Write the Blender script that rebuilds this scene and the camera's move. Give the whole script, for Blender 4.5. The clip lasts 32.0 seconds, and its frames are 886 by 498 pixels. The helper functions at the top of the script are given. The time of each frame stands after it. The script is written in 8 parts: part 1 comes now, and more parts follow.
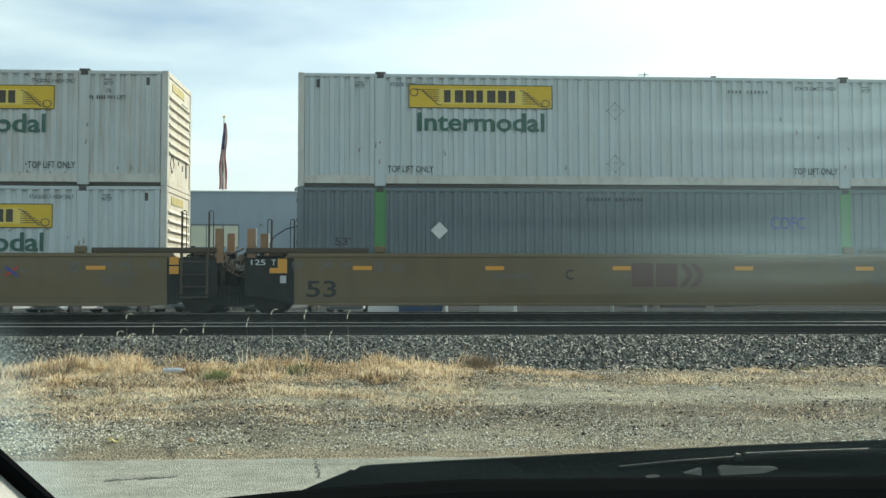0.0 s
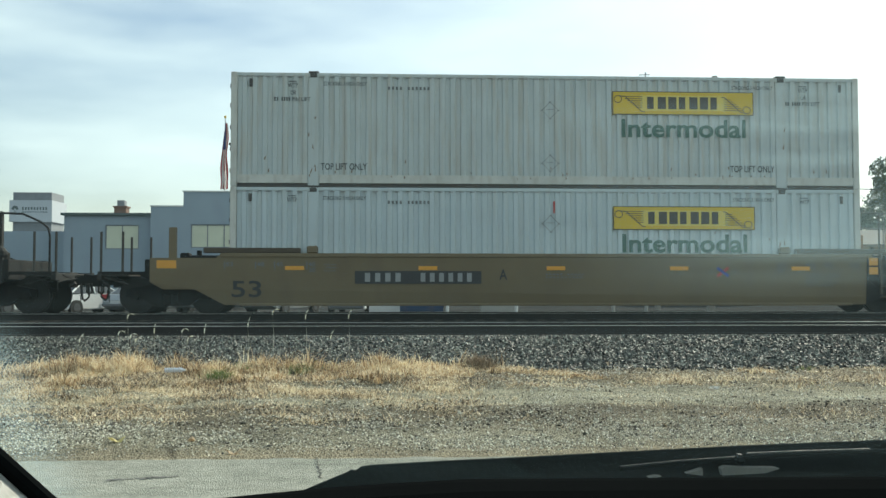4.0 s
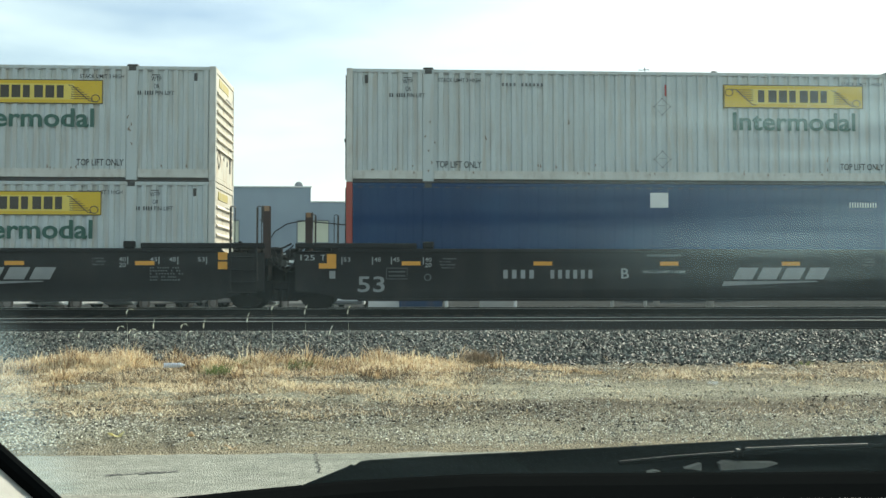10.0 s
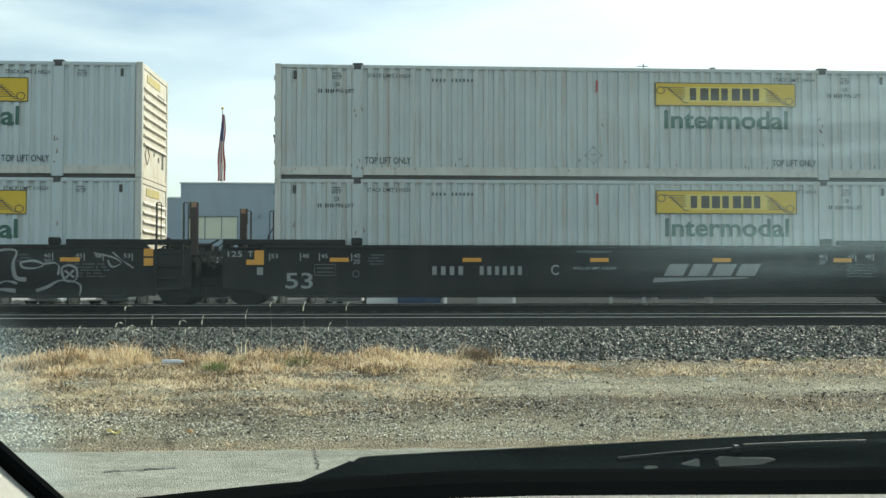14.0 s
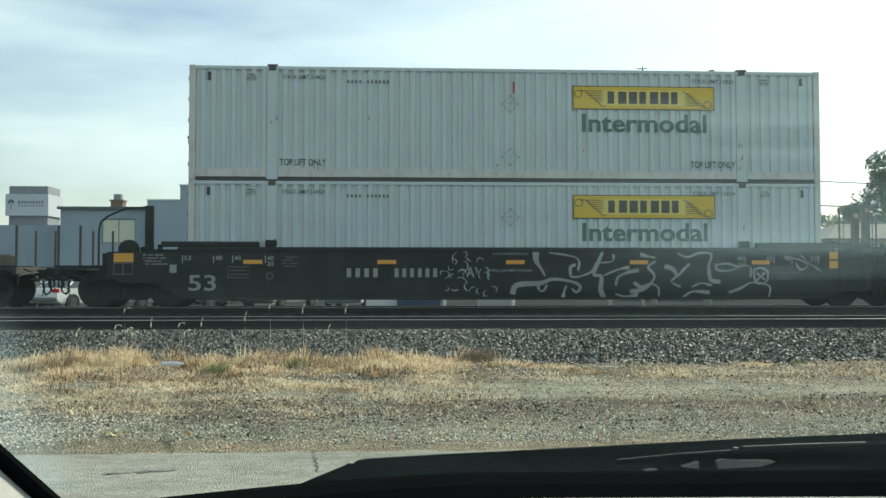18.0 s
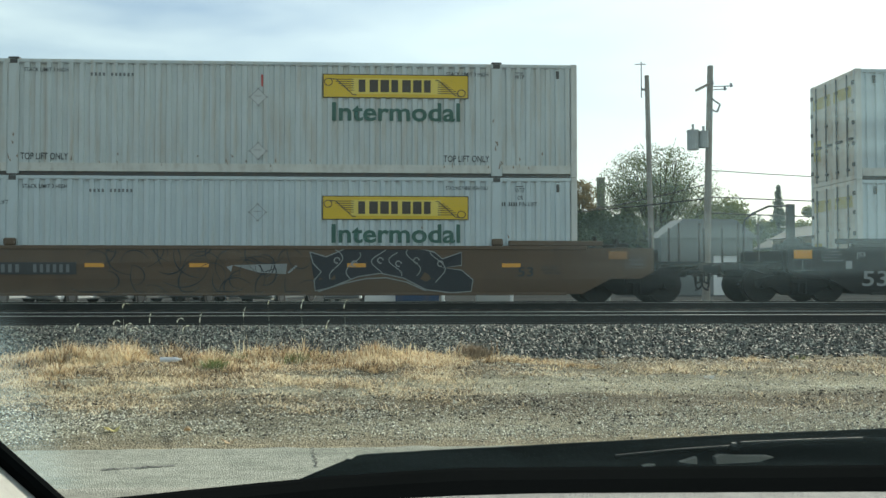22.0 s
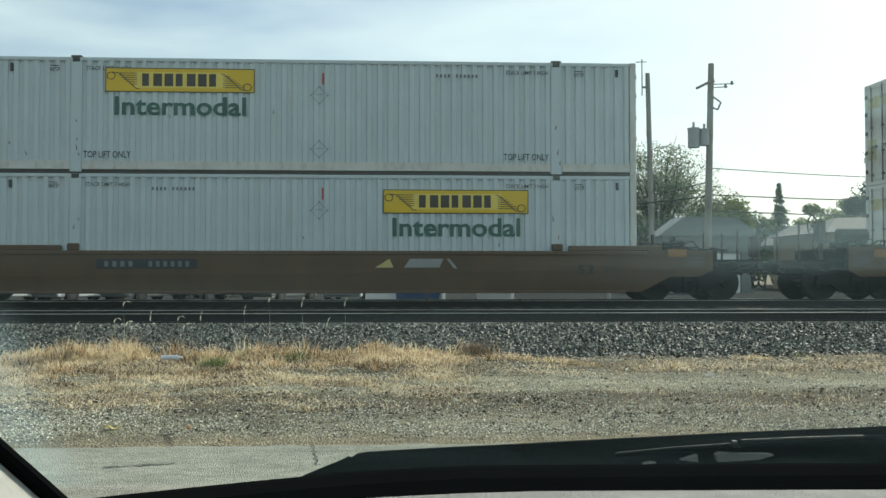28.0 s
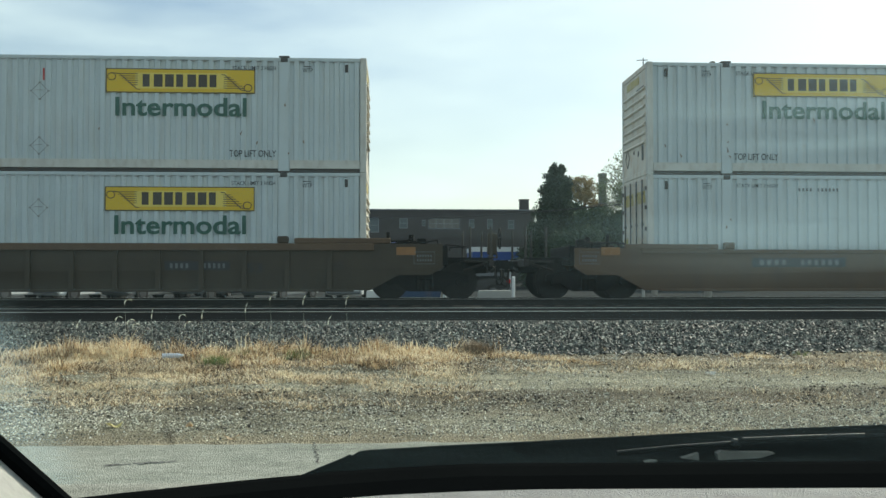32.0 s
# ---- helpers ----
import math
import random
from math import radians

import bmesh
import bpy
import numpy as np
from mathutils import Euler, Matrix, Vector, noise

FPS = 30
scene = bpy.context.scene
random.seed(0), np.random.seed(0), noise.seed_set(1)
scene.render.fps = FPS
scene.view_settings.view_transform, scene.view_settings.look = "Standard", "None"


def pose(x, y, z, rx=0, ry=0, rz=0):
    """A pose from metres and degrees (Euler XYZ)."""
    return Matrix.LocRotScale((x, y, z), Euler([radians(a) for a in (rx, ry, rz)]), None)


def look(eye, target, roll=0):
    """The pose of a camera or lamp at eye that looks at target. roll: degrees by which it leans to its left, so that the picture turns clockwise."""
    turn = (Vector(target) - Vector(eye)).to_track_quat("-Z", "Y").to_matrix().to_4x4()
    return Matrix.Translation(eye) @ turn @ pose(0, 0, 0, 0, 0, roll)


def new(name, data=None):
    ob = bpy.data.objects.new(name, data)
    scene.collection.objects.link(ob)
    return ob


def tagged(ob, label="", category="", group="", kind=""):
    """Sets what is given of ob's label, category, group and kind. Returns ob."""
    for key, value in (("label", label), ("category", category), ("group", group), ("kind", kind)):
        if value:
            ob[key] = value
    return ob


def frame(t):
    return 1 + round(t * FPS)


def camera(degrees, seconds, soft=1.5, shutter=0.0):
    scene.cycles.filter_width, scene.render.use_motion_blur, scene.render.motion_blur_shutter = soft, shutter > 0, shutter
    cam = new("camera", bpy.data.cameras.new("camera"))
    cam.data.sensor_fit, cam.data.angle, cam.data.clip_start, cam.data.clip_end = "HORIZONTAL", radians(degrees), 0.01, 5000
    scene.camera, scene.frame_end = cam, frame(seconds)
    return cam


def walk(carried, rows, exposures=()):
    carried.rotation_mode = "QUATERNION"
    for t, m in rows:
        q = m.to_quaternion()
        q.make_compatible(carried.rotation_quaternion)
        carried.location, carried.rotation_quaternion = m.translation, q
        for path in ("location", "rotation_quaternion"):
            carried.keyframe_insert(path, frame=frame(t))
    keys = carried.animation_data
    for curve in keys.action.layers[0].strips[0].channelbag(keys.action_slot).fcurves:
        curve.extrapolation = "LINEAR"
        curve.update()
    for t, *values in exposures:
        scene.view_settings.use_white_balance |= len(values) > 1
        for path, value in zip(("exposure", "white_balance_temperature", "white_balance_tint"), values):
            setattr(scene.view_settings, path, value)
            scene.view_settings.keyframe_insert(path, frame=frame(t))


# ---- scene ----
# ---- camera and its small sway ----
cam = camera(51.8, 32.0, soft=1.5)
EYE = (0.0, 0.0, 1.25)
# seconds, tilt up, turn (degrees)
SWAY = [
    (0, 2.354, -2.838), (0.5, 2.308, -2.813), (1, 2.222, -2.793), (1.5, 2.176, -2.760), (2, 2.209, -2.760), (2.5, 2.242, -2.760),
    (3, 2.268, -2.767), (3.5, 2.327, -2.767), (4.5, 2.367, -2.757), (5.5, 2.407, -2.747), (6, 2.347, -2.747), (6.5, 2.222, -2.760),
    (7, 2.163, -2.773), (7.5, 2.143, -2.799), (8, 2.117, -2.799), (8.5, 2.064, -2.773), (9, 1.998, -2.767), (9.5, 1.992, -2.813),
    (10, 2.057, -2.819), (10.5, 2.050, -2.813), (11, 1.985, -2.813), (11.5, 1.885, -2.863), (12, 1.885, -2.857), (12.5, 1.979, -2.857),
    (13, 1.992, -2.863), (13.5, 1.885, -2.916), (14, 1.833, -2.916), (14.5, 1.846, -2.916), (15.5, 1.869, -2.916), (16.5, 1.892, -2.916),
    (17, 1.938, -2.929), (17.5, 2.011, -2.935), (18, 1.972, -2.955), (18.5, 1.878, -2.968), (19, 1.807, -2.980), (19.5, 1.787, -2.980),
    (20, 1.780, -3.000), (20.5, 1.707, -3.012), (21, 1.662, -3.032), (21.5, 1.669, -3.032), (22, 1.701, -3.045), (22.5, 1.682, -3.064),
    (23, 1.662, -3.077), (23.5, 1.621, -3.077), (24, 1.669, -3.077), (24.5, 1.701, -3.077), (25, 1.707, -3.058), (25.5, 1.727, -3.025),
    (26.5, 1.675, -3.028), (27.5, 1.622, -3.032), (28, 1.568, -3.006), (28.5, 1.622, -2.968), (29, 1.707, -2.936), (29.5, 1.681, -2.922),
    (30, 1.562, -2.903), (30.5, 1.464, -2.909), (31, 1.444, -2.922), (31.5, 1.457, -2.929), (32, 1.457, -2.936)]
walk(cam, [(t, pose(*EYE, 90 + up, 0, turn)) for t, up, turn in SWAY], exposures=[(0, 0.38, 6930, 4), (2, 0.40, 6980, 4), (3.5, 0.34, 6880, 4), (6, 0.10, 6780, 4), (6.5, -0.04, 6800, 4), (7, 0.0, 6850, 4), (8, 0.19, 6850, 4), (9, 0.46, 6880, 4), (11, 0.56, 7030, 4), (13, 0.46, 6980, 4), (17, 0.34, 6880, 4), (20, 0.27, 6800, 4), (22, 0.29, 6880, 4), (25, 0.30, 6630, 4), (27.5, 0.15, 6830, 4), (28, 0.15, 6830, 4), (29, 0.28, 6680, 4), (31, 0.36, 6830, 4), (32, 0.18, 6780, 4)])

# ---- sky, sun ----
SUN_TURN, SUN_UP = 42.0, 36.0     # degrees from straight ahead to the right, degrees above the ground
world = bpy.data.worlds.new("world")
scene.world = world
world.use_nodes = True
wn, wl = world.node_tree.nodes, world.node_tree.links
sky = wn.new("ShaderNodeTexSky")
sky.sky_type, sky.sun_disc = "NISHITA", False
sky.sun_elevation, sky.sun_rotation = radians(SUN_UP), radians(SUN_TURN)
sky.air_density, sky.dust_density, sky.ozone_density = 1.15, 1.5, 3.0
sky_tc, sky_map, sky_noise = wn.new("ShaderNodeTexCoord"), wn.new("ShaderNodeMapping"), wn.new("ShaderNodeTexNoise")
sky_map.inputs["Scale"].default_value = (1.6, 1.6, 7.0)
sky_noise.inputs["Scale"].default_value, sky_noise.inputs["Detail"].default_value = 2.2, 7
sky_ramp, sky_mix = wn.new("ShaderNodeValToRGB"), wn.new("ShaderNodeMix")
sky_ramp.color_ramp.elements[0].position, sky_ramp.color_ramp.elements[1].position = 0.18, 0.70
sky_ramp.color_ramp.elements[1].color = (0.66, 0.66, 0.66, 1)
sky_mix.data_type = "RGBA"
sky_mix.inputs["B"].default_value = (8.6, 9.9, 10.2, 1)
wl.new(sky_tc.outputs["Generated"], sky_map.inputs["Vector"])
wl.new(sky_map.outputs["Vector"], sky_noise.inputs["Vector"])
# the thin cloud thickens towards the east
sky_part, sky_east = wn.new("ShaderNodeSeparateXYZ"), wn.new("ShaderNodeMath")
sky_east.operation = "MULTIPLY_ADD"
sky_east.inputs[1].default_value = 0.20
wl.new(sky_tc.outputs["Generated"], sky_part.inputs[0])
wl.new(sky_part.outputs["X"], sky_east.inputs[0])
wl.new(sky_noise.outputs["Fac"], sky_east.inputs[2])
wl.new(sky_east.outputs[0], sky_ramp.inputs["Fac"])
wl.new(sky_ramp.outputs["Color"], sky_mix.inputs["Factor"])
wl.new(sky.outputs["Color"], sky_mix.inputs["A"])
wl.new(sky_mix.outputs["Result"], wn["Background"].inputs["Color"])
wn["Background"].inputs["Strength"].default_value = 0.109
sun = new("sun", bpy.data.lights.new("sun", "SUN"))
sun.data.energy, sun.data.angle, sun.data.color = 4.2, radians(0.6), (1.0, 0.94, 0.84)
_a, _e = radians(SUN_TURN), radians(SUN_UP)
sun.matrix_world = look((math.sin(_a) * math.cos(_e) * 90, math.cos(_a) * math.cos(_e) * 90, math.sin(_e) * 90), (0, 0, 0))

# ---- materials ----
def mat(name, color, rough=0.7, metal=0.0, vary=0.15, scale=3.0, fine=40.0, bump=0.15, stain=None, stain_scale=(1.5, 1.5, 0.25), amount=0.4, translucent=0.0, island=0.0, spec=0.5):
    """Base colour with two scales of variation, bump, and streaks of a stain colour."""
    m = bpy.data.materials.new(name)
    m.use_nodes = True
    n, l = m.node_tree.nodes, m.node_tree.links
    b = n["Principled BSDF"]
    b.inputs["Roughness"].default_value, b.inputs["Metallic"].default_value = rough, metal
    b.inputs["Specular IOR Level"].default_value = spec
    tc = n.new("ShaderNodeTexCoord")
    big, small = n.new("ShaderNodeTexNoise"), n.new("ShaderNodeTexNoise")
    big.inputs["Scale"].default_value, big.inputs["Detail"].default_value = scale, 5
    small.inputs["Scale"].default_value, small.inputs["Detail"].default_value = fine, 3
    l.new(tc.outputs["Object"], big.inputs["Vector"])
    l.new(tc.outputs["Object"], small.inputs["Vector"])
    mix = n.new("ShaderNodeMix")
    mix.data_type = "RGBA"
    mix.inputs["A"].default_value = (*[c * (1 - vary) for c in color], 1)
    mix.inputs["B"].default_value = (*[min(1, c * (1 + vary)) for c in color], 1)
    add = n.new("ShaderNodeMath")
    add.operation = "MULTIPLY_ADD"
    l.new(small.outputs["Fac"], add.inputs[0])
    add.inputs[1].default_value = 0.45
    half = n.new("ShaderNodeMath")
    half.operation = "MULTIPLY_ADD"
    l.new(big.outputs["Fac"], half.inputs[0])
    half.inputs[1].default_value, half.inputs[2].default_value = 1.1, -0.27
    l.new(half.outputs[0], add.inputs[2])
    fac = add.outputs[0]
    if island:
        geo, isl = n.new("ShaderNodeNewGeometry"), n.new("ShaderNodeMath")
        isl.operation = "MULTIPLY_ADD"
        l.new(geo.outputs["Random Per Island"], isl.inputs[0])
        isl.inputs[1].default_value = island
        off = n.new("ShaderNodeMath")
        off.operation = "SUBTRACT"
        l.new(fac, off.inputs[0])
        off.inputs[1].default_value = island / 2
        l.new(off.outputs[0], isl.inputs[2])
        fac = isl.outputs[0]
    l.new(fac, mix.inputs["Factor"])
    col = mix.outputs["Result"]
    if stain:
        mp, sn, rp, sm = n.new("ShaderNodeMapping"), n.new("ShaderNodeTexNoise"), n.new("ShaderNodeValToRGB"), n.new("ShaderNodeMix")
        mp.inputs["Scale"].default_value = stain_scale
        sn.inputs["Scale"].default_value, sn.inputs["Detail"].default_value = 2.5, 6
        rp.color_ramp.elements[0].position, rp.color_ramp.elements[1].position = 0.48, 0.78
        rp.color_ramp.elements[1].color = (amount, amount, amount, 1)
        sm.data_type = "RGBA"
        sm.inputs["B"].default_value = (*stain, 1)
        l.new(tc.outputs["Object"], mp.inputs["Vector"])
        l.new(mp.outputs["Vector"], sn.inputs["Vector"])
        l.new(sn.outputs["Fac"], rp.inputs["Fac"])
        l.new(rp.outputs["Color"], sm.inputs["Factor"])
        l.new(col, sm.inputs["A"])
        col = sm.outputs["Result"]
    l.new(col, b.inputs["Base Color"])
    if bump:
        bp = n.new("ShaderNodeBump")
        bp.inputs["Strength"].default_value, bp.inputs["Distance"].default_value = bump, 0.02
        l.new(small.outputs["Fac"], bp.inputs["Height"])
        l.new(bp.outputs["Normal"], b.inputs["Normal"])
    if translucent:
        tr, ms = n.new("ShaderNodeBsdfTranslucent"), n.new("ShaderNodeMixShader")
        l.new(col, tr.inputs["Color"])
        ms.inputs["Fac"].default_value = translucent
        l.new(b.outputs[0], ms.inputs[1])
        l.new(tr.outputs[0], ms.inputs[2])
        l.new(ms.outputs[0], n["Material Output"].inputs["Surface"])
    return m


RUST = (0.17, 0.085, 0.04)
# side whites hold the bluish cast of shade in their colour; end white is warmer
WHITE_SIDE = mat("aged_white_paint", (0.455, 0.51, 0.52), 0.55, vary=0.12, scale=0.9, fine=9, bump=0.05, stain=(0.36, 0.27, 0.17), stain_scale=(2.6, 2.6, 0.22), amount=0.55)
WHITE_SIDE_B = mat("clean_white_shade_blue", (0.458, 0.535, 0.565), 0.5, vary=0.10, scale=0.8, fine=9, bump=0.05, stain=(0.42, 0.36, 0.27), stain_scale=(2.6, 2.6, 0.25), amount=0.28)
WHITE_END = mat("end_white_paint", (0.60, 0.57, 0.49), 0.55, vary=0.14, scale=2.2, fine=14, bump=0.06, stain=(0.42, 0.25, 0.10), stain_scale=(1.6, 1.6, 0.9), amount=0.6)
WHITE_FRAME = mat("frame_white_paint", (0.52, 0.53, 0.50), 0.55, vary=0.14, scale=2.0, fine=18, bump=0.08, stain=RUST, stain_scale=(3, 3, 1.2), amount=0.35)
BLUE_SIDE = mat("blue_paint", (0.0065, 0.036, 0.106), 0.5, vary=0.3, scale=0.45, fine=7, bump=0.05, stain=(0.012, 0.058, 0.135), stain_scale=(0.35, 0.35, 0.3), amount=0.8, spec=0.2)
RED_PAINT = mat("red_paint", (0.32, 0.045, 0.03), 0.5, vary=0.2)
GREY_SIDE = mat("blue_grey_paint", (0.115, 0.15, 0.172), 0.55, vary=0.18, scale=0.9, fine=9, bump=0.05, stain=(0.08, 0.10, 0.11), stain_scale=(2.4, 2.4, 0.3), amount=0.4)
GREEN_PAINT = mat("green_paint", (0.06, 0.22, 0.07), 0.5)
LOGO_YELLOW = mat("logo_yellow", (0.62, 0.42, 0.015), 0.5, vary=0.10, bump=0.03)
NAME_YELLOW = mat("pale_sign_yellow", (0.66, 0.52, 0.10), 0.5, vary=0.10, bump=0.03)
BAND_YELLOW = mat("faded_yellow", (0.46, 0.38, 0.13), 0.6, vary=0.25, scale=2.5, fine=14, bump=0.03, stain=(0.5, 0.47, 0.38), stain_scale=(2, 2, 0.8), amount=0.9)
INK_BLACK = mat("ink_black", (0.03, 0.032, 0.035), 0.6, vary=0.2, bump=0)
INK_BROWN = mat("ink_brown", (0.045, 0.036, 0.026), 0.6, vary=0.2, bump=0)
INK_GREEN = mat("ink_green", (0.022, 0.095, 0.072), 0.6, vary=0.2, scale=2, bump=0)
INK_BLUE = mat("ink_blue", (0.04, 0.06, 0.25), 0.6, vary=0.15, bump=0)
INK_RED = mat("ink_red", (0.42, 0.05, 0.04), 0.6, vary=0.2, bump=0)
INK_MAROON = mat("ink_maroon", (0.105, 0.048, 0.036), 0.6, vary=0.2, bump=0)
INK_WHITE = mat("ink_white", (0.62, 0.64, 0.63), 0.6, vary=0.15, bump=0)
INK_FAINT = mat("ink_faint", (0.13, 0.14, 0.145), 0.6, vary=0.2, bump=0)
INK_GREY = mat("ink_grey", (0.26, 0.27, 0.27), 0.6, vary=0.2, bump=0)
CASTING = mat("casting_steel", (0.06, 0.06, 0.06), 0.6, 0.3, vary=0.3, stain=RUST, stain_scale=(4, 4, 2))
CAR_YELLOW = mat("railcar_yellow", (0.150, 0.112, 0.058), 0.55, vary=0.14, scale=0.9, fine=12, bump=0.06, stain=(0.12, 0.085, 0.05), stain_scale=(0.9, 0.9, 0.35), amount=0.55)
CAR_BROWN = mat("railcar_rusty_yellow", (0.095, 0.057, 0.030), 0.65, vary=0.2, scale=1.1, fine=14, bump=0.1, stain=(0.075, 0.042, 0.025), stain_scale=(1.0, 1.0, 0.5), amount=0.75)
CAR_OLD = mat("railcar_old_brown", (0.050, 0.038, 0.023), 0.7, vary=0.25, scale=1.3, fine=14, bump=0.12, stain=(0.038, 0.028, 0.019), stain_scale=(1.0, 1.0, 0.5), amount=0.75)
CAR_BLACK = mat("railcar_black", (0.021, 0.0215, 0.022), 0.65, vary=0.25, scale=1.2, fine=14, bump=0.06, stain=(0.045, 0.042, 0.037), stain_scale=(0.9, 0.9, 0.4), amount=0.45, spec=0.14)
DARK_STEEL = mat("dark_steel", (0.008, 0.0085, 0.009), 0.75, vary=0.3, scale=4, stain=(0.03, 0.022, 0.016), stain_scale=(2, 2, 2), spec=0.15)
WHEEL_STEEL = mat("wheel_steel", (0.010, 0.010, 0.0095), 0.6, vary=0.3, spec=0.3)
REFLECTOR = mat("reflector_orange", (0.66, 0.30, 0.03), 0.4, vary=0.12, bump=0)
POST_STEEL = mat("worn_post_steel", (0.060, 0.058, 0.055), 0.36, 0.75, vary=0.4, scale=3, fine=20, bump=0.05, stain=(0.032, 0.022, 0.016), stain_scale=(4, 4, 1.5), amount=0.8)
INK_PALE = mat("ink_pale", (0.46, 0.49, 0.49), 0.5, vary=0.12, scale=6, bump=0)
SCUFF = mat("rust_scuff", (0.20, 0.145, 0.10), 0.8, vary=0.5, scale=4, fine=30, bump=0)
RUBBER = mat("rubber", (0.02, 0.02, 0.02), 0.8, vary=0.2)
RAIL_SIDE = mat("rusty_rail", (0.030, 0.028, 0.027), 0.8, 0.2, vary=0.3, scale=2, fine=30)
RAIL_TOP = mat("polished_rail", (0.62, 0.62, 0.60), 0.32, 1.0, vary=0.12, fine=60, bump=0.02)
TIE_WOOD = mat("tie_wood", (0.07, 0.055, 0.042), 0.9, vary=0.35, scale=4, fine=30, bump=0.4)


# ---- mesh helpers ----
def part(name, bm, material, parent, label=""):
    me = bpy.data.meshes.new(name)
    bm.to_mesh(me)
    bm.free()
    return part_of(name, me, material, parent, label)


def part_of(name, me, material, parent, label="", at=None):
    if material and not me.materials:
        me.materials.append(material)
    ob = new(name, me)
    ob.parent = parent
    if at:
        ob.location = at
    if label:
        ob["label"] = label
    return ob


def thing(name, m, label, category, group="", kind=""):
    ob = new(name)
    ob.matrix_basis = m
    ob.empty_display_size = 0.2
    return tagged(ob, label, category, group, kind)


def box(bm, x0, x1, y0, y1, z0, z1, bevel=0.0):
    v = [bm.verts.new((x, y, z)) for z in (z0, z1) for y in (y0, y1) for x in (x0, x1)]
    fs = [bm.faces.new([v[i] for i in f]) for f in ((0, 2, 3, 1), (4, 5, 7, 6), (0, 1, 5, 4), (2, 6, 7, 3), (0, 4, 6, 2), (1, 3, 7, 5))]
    if bevel:
        es = list({e for f in fs for e in f.edges})
        bmesh.ops.bevel(bm, geom=es, offset=bevel, segments=1, affect="EDGES")
    return v


def prism(bm, outline, y0, y1):
    """A plate whose outline lies in x and z."""
    a = [bm.verts.new((x, y0, z)) for x, z in outline]
    b = [bm.verts.new((x, y1, z)) for x, z in outline]
    bm.faces.new(a)
    bm.faces.new(b[::-1])
    for i in range(len(a)):
        j = (i + 1) % len(a)
        bm.faces.new((a[j], a[i], b[i], b[j]))
    return a + b


def rod(bm, p, q, r, n=8, r2=None):
    p, q = Vector(p), Vector(q)
    m = Matrix.Translation((p + q) / 2) @ (q - p).to_track_quat("Z", "Y").to_matrix().to_4x4()
    return bmesh.ops.create_cone(bm, cap_ends=True, segments=n, radius1=r, radius2=r if r2 is None else r2, depth=(q - p).length, matrix=m)["verts"]


def tube(bm, pts, r, n=6):
    for p, q in zip(pts, pts[1:]):
        rod(bm, p, q, r, n)


def ribbon(bm, pts, width, y=0.0):
    """A flat painted stroke in x and z, with its width at each point."""
    left, right = [], []
    for i, (x, z) in enumerate(pts):
        a, b = pts[max(i - 1, 0)], pts[min(i + 1, len(pts) - 1)]
        d = Vector((b[0] - a[0], b[1] - a[1]))
        d = d.normalized() if d.length > 1e-6 else Vector((1, 0))
        w = width(i / (len(pts) - 1)) / 2 if callable(width) else width / 2
        left.append(bm.verts.new((x - d.y * w, y, z + d.x * w)))
        right.append(bm.verts.new((x + d.y * w, y, z - d.x * w)))
    for i in range(len(pts) - 1):
        bm.faces.new((left[i], right[i], right[i + 1], left[i + 1]))


def flat(bm, x0, x1, z0, z1, y=0.0, slant=0.0):
    """A thin painted bar, facing the viewer's side (-y)."""
    v = [bm.verts.new(p) for p in ((x0, y, z0), (x1, y, z0), (x1 + slant, y, z1), (x0 + slant, y, z1))]
    bm.faces.new(v)


def bars(bm, x0, x1, z0, z1, count, y=0.0, skip=()):
    """Unreadable writing: one plain bar for each character."""
    w = (x1 - x0) / count
    for i in range(count):
        if i not in skip:
            flat(bm, x0 + i * w + w * 0.24, x0 + (i + 1) * w - w * 0.24, z0, z1, y)


LETTERS = {}


def letters(body, width, height, material, bold=0.0):
    """A mesh of words in the built-in font, standing in x and z, its lower left corner at the origin."""
    key = (body, width, height, material.name)
    if key not in LETTERS:
        cu = bpy.data.curves.new("words", "FONT")
        cu.body, cu.size, cu.offset, cu.resolution_u = body, 1.0, bold, 3
        ob = new("words", cu)
        me = bpy.data.meshes.new_from_object(ob.evaluated_get(bpy.context.evaluated_depsgraph_get()))
        bpy.data.objects.remove(ob)
        xs, ys = [v.co.x for v in me.vertices], [v.co.y for v in me.vertices]
        x0, y0 = min(xs), min(ys)
        kx, ky = width / (max(xs) - x0), height / (max(ys) - y0)
        for v in me.vertices:
            v.co = ((v.co.x - x0) * kx, 0, (v.co.y - y0) * ky)
        me.materials.clear()
        me.materials.append(material)
        LETTERS[key] = me
    return LETTERS[key]

# ---- the train: its place along the track, second by second ----
TRAVEL = [0.0, 4.42, 8.87, 13.26, 17.68, 22.12, 26.29, 30.87, 35.29, 39.72, 44.15, 48.6, 53.02, 57.42, 61.82, 66.22, 70.56,
          74.87, 79.14, 83.46, 87.77, 92.03, 96.29, 100.36, 104.59, 108.81, 113.02, 117.18, 121.34, 125.44, 129.56, 133.66, 137.75]   # metres, every second
SIDE_Y, RAIL_Z = 23.0, 0.56       # near face of the containers, top of the rails
LONG, WIDE, TALL = 16.154, 2.59, 2.896
POSTS = (2.07, 14.09)             # lifting posts, from the container's left end
MOVERS, WHEELS = [], []
MESHES = {}


def shared(key, build, material):
    """One mesh for all alike parts."""
    k = (key, material.name)
    if k not in MESHES:
        bm = bmesh.new()
        build(bm)
        me = bpy.data.meshes.new(key)
        bm.to_mesh(me)
        bm.free()
        me.materials.append(material)
        MESHES[k] = me
    return MESHES[k]


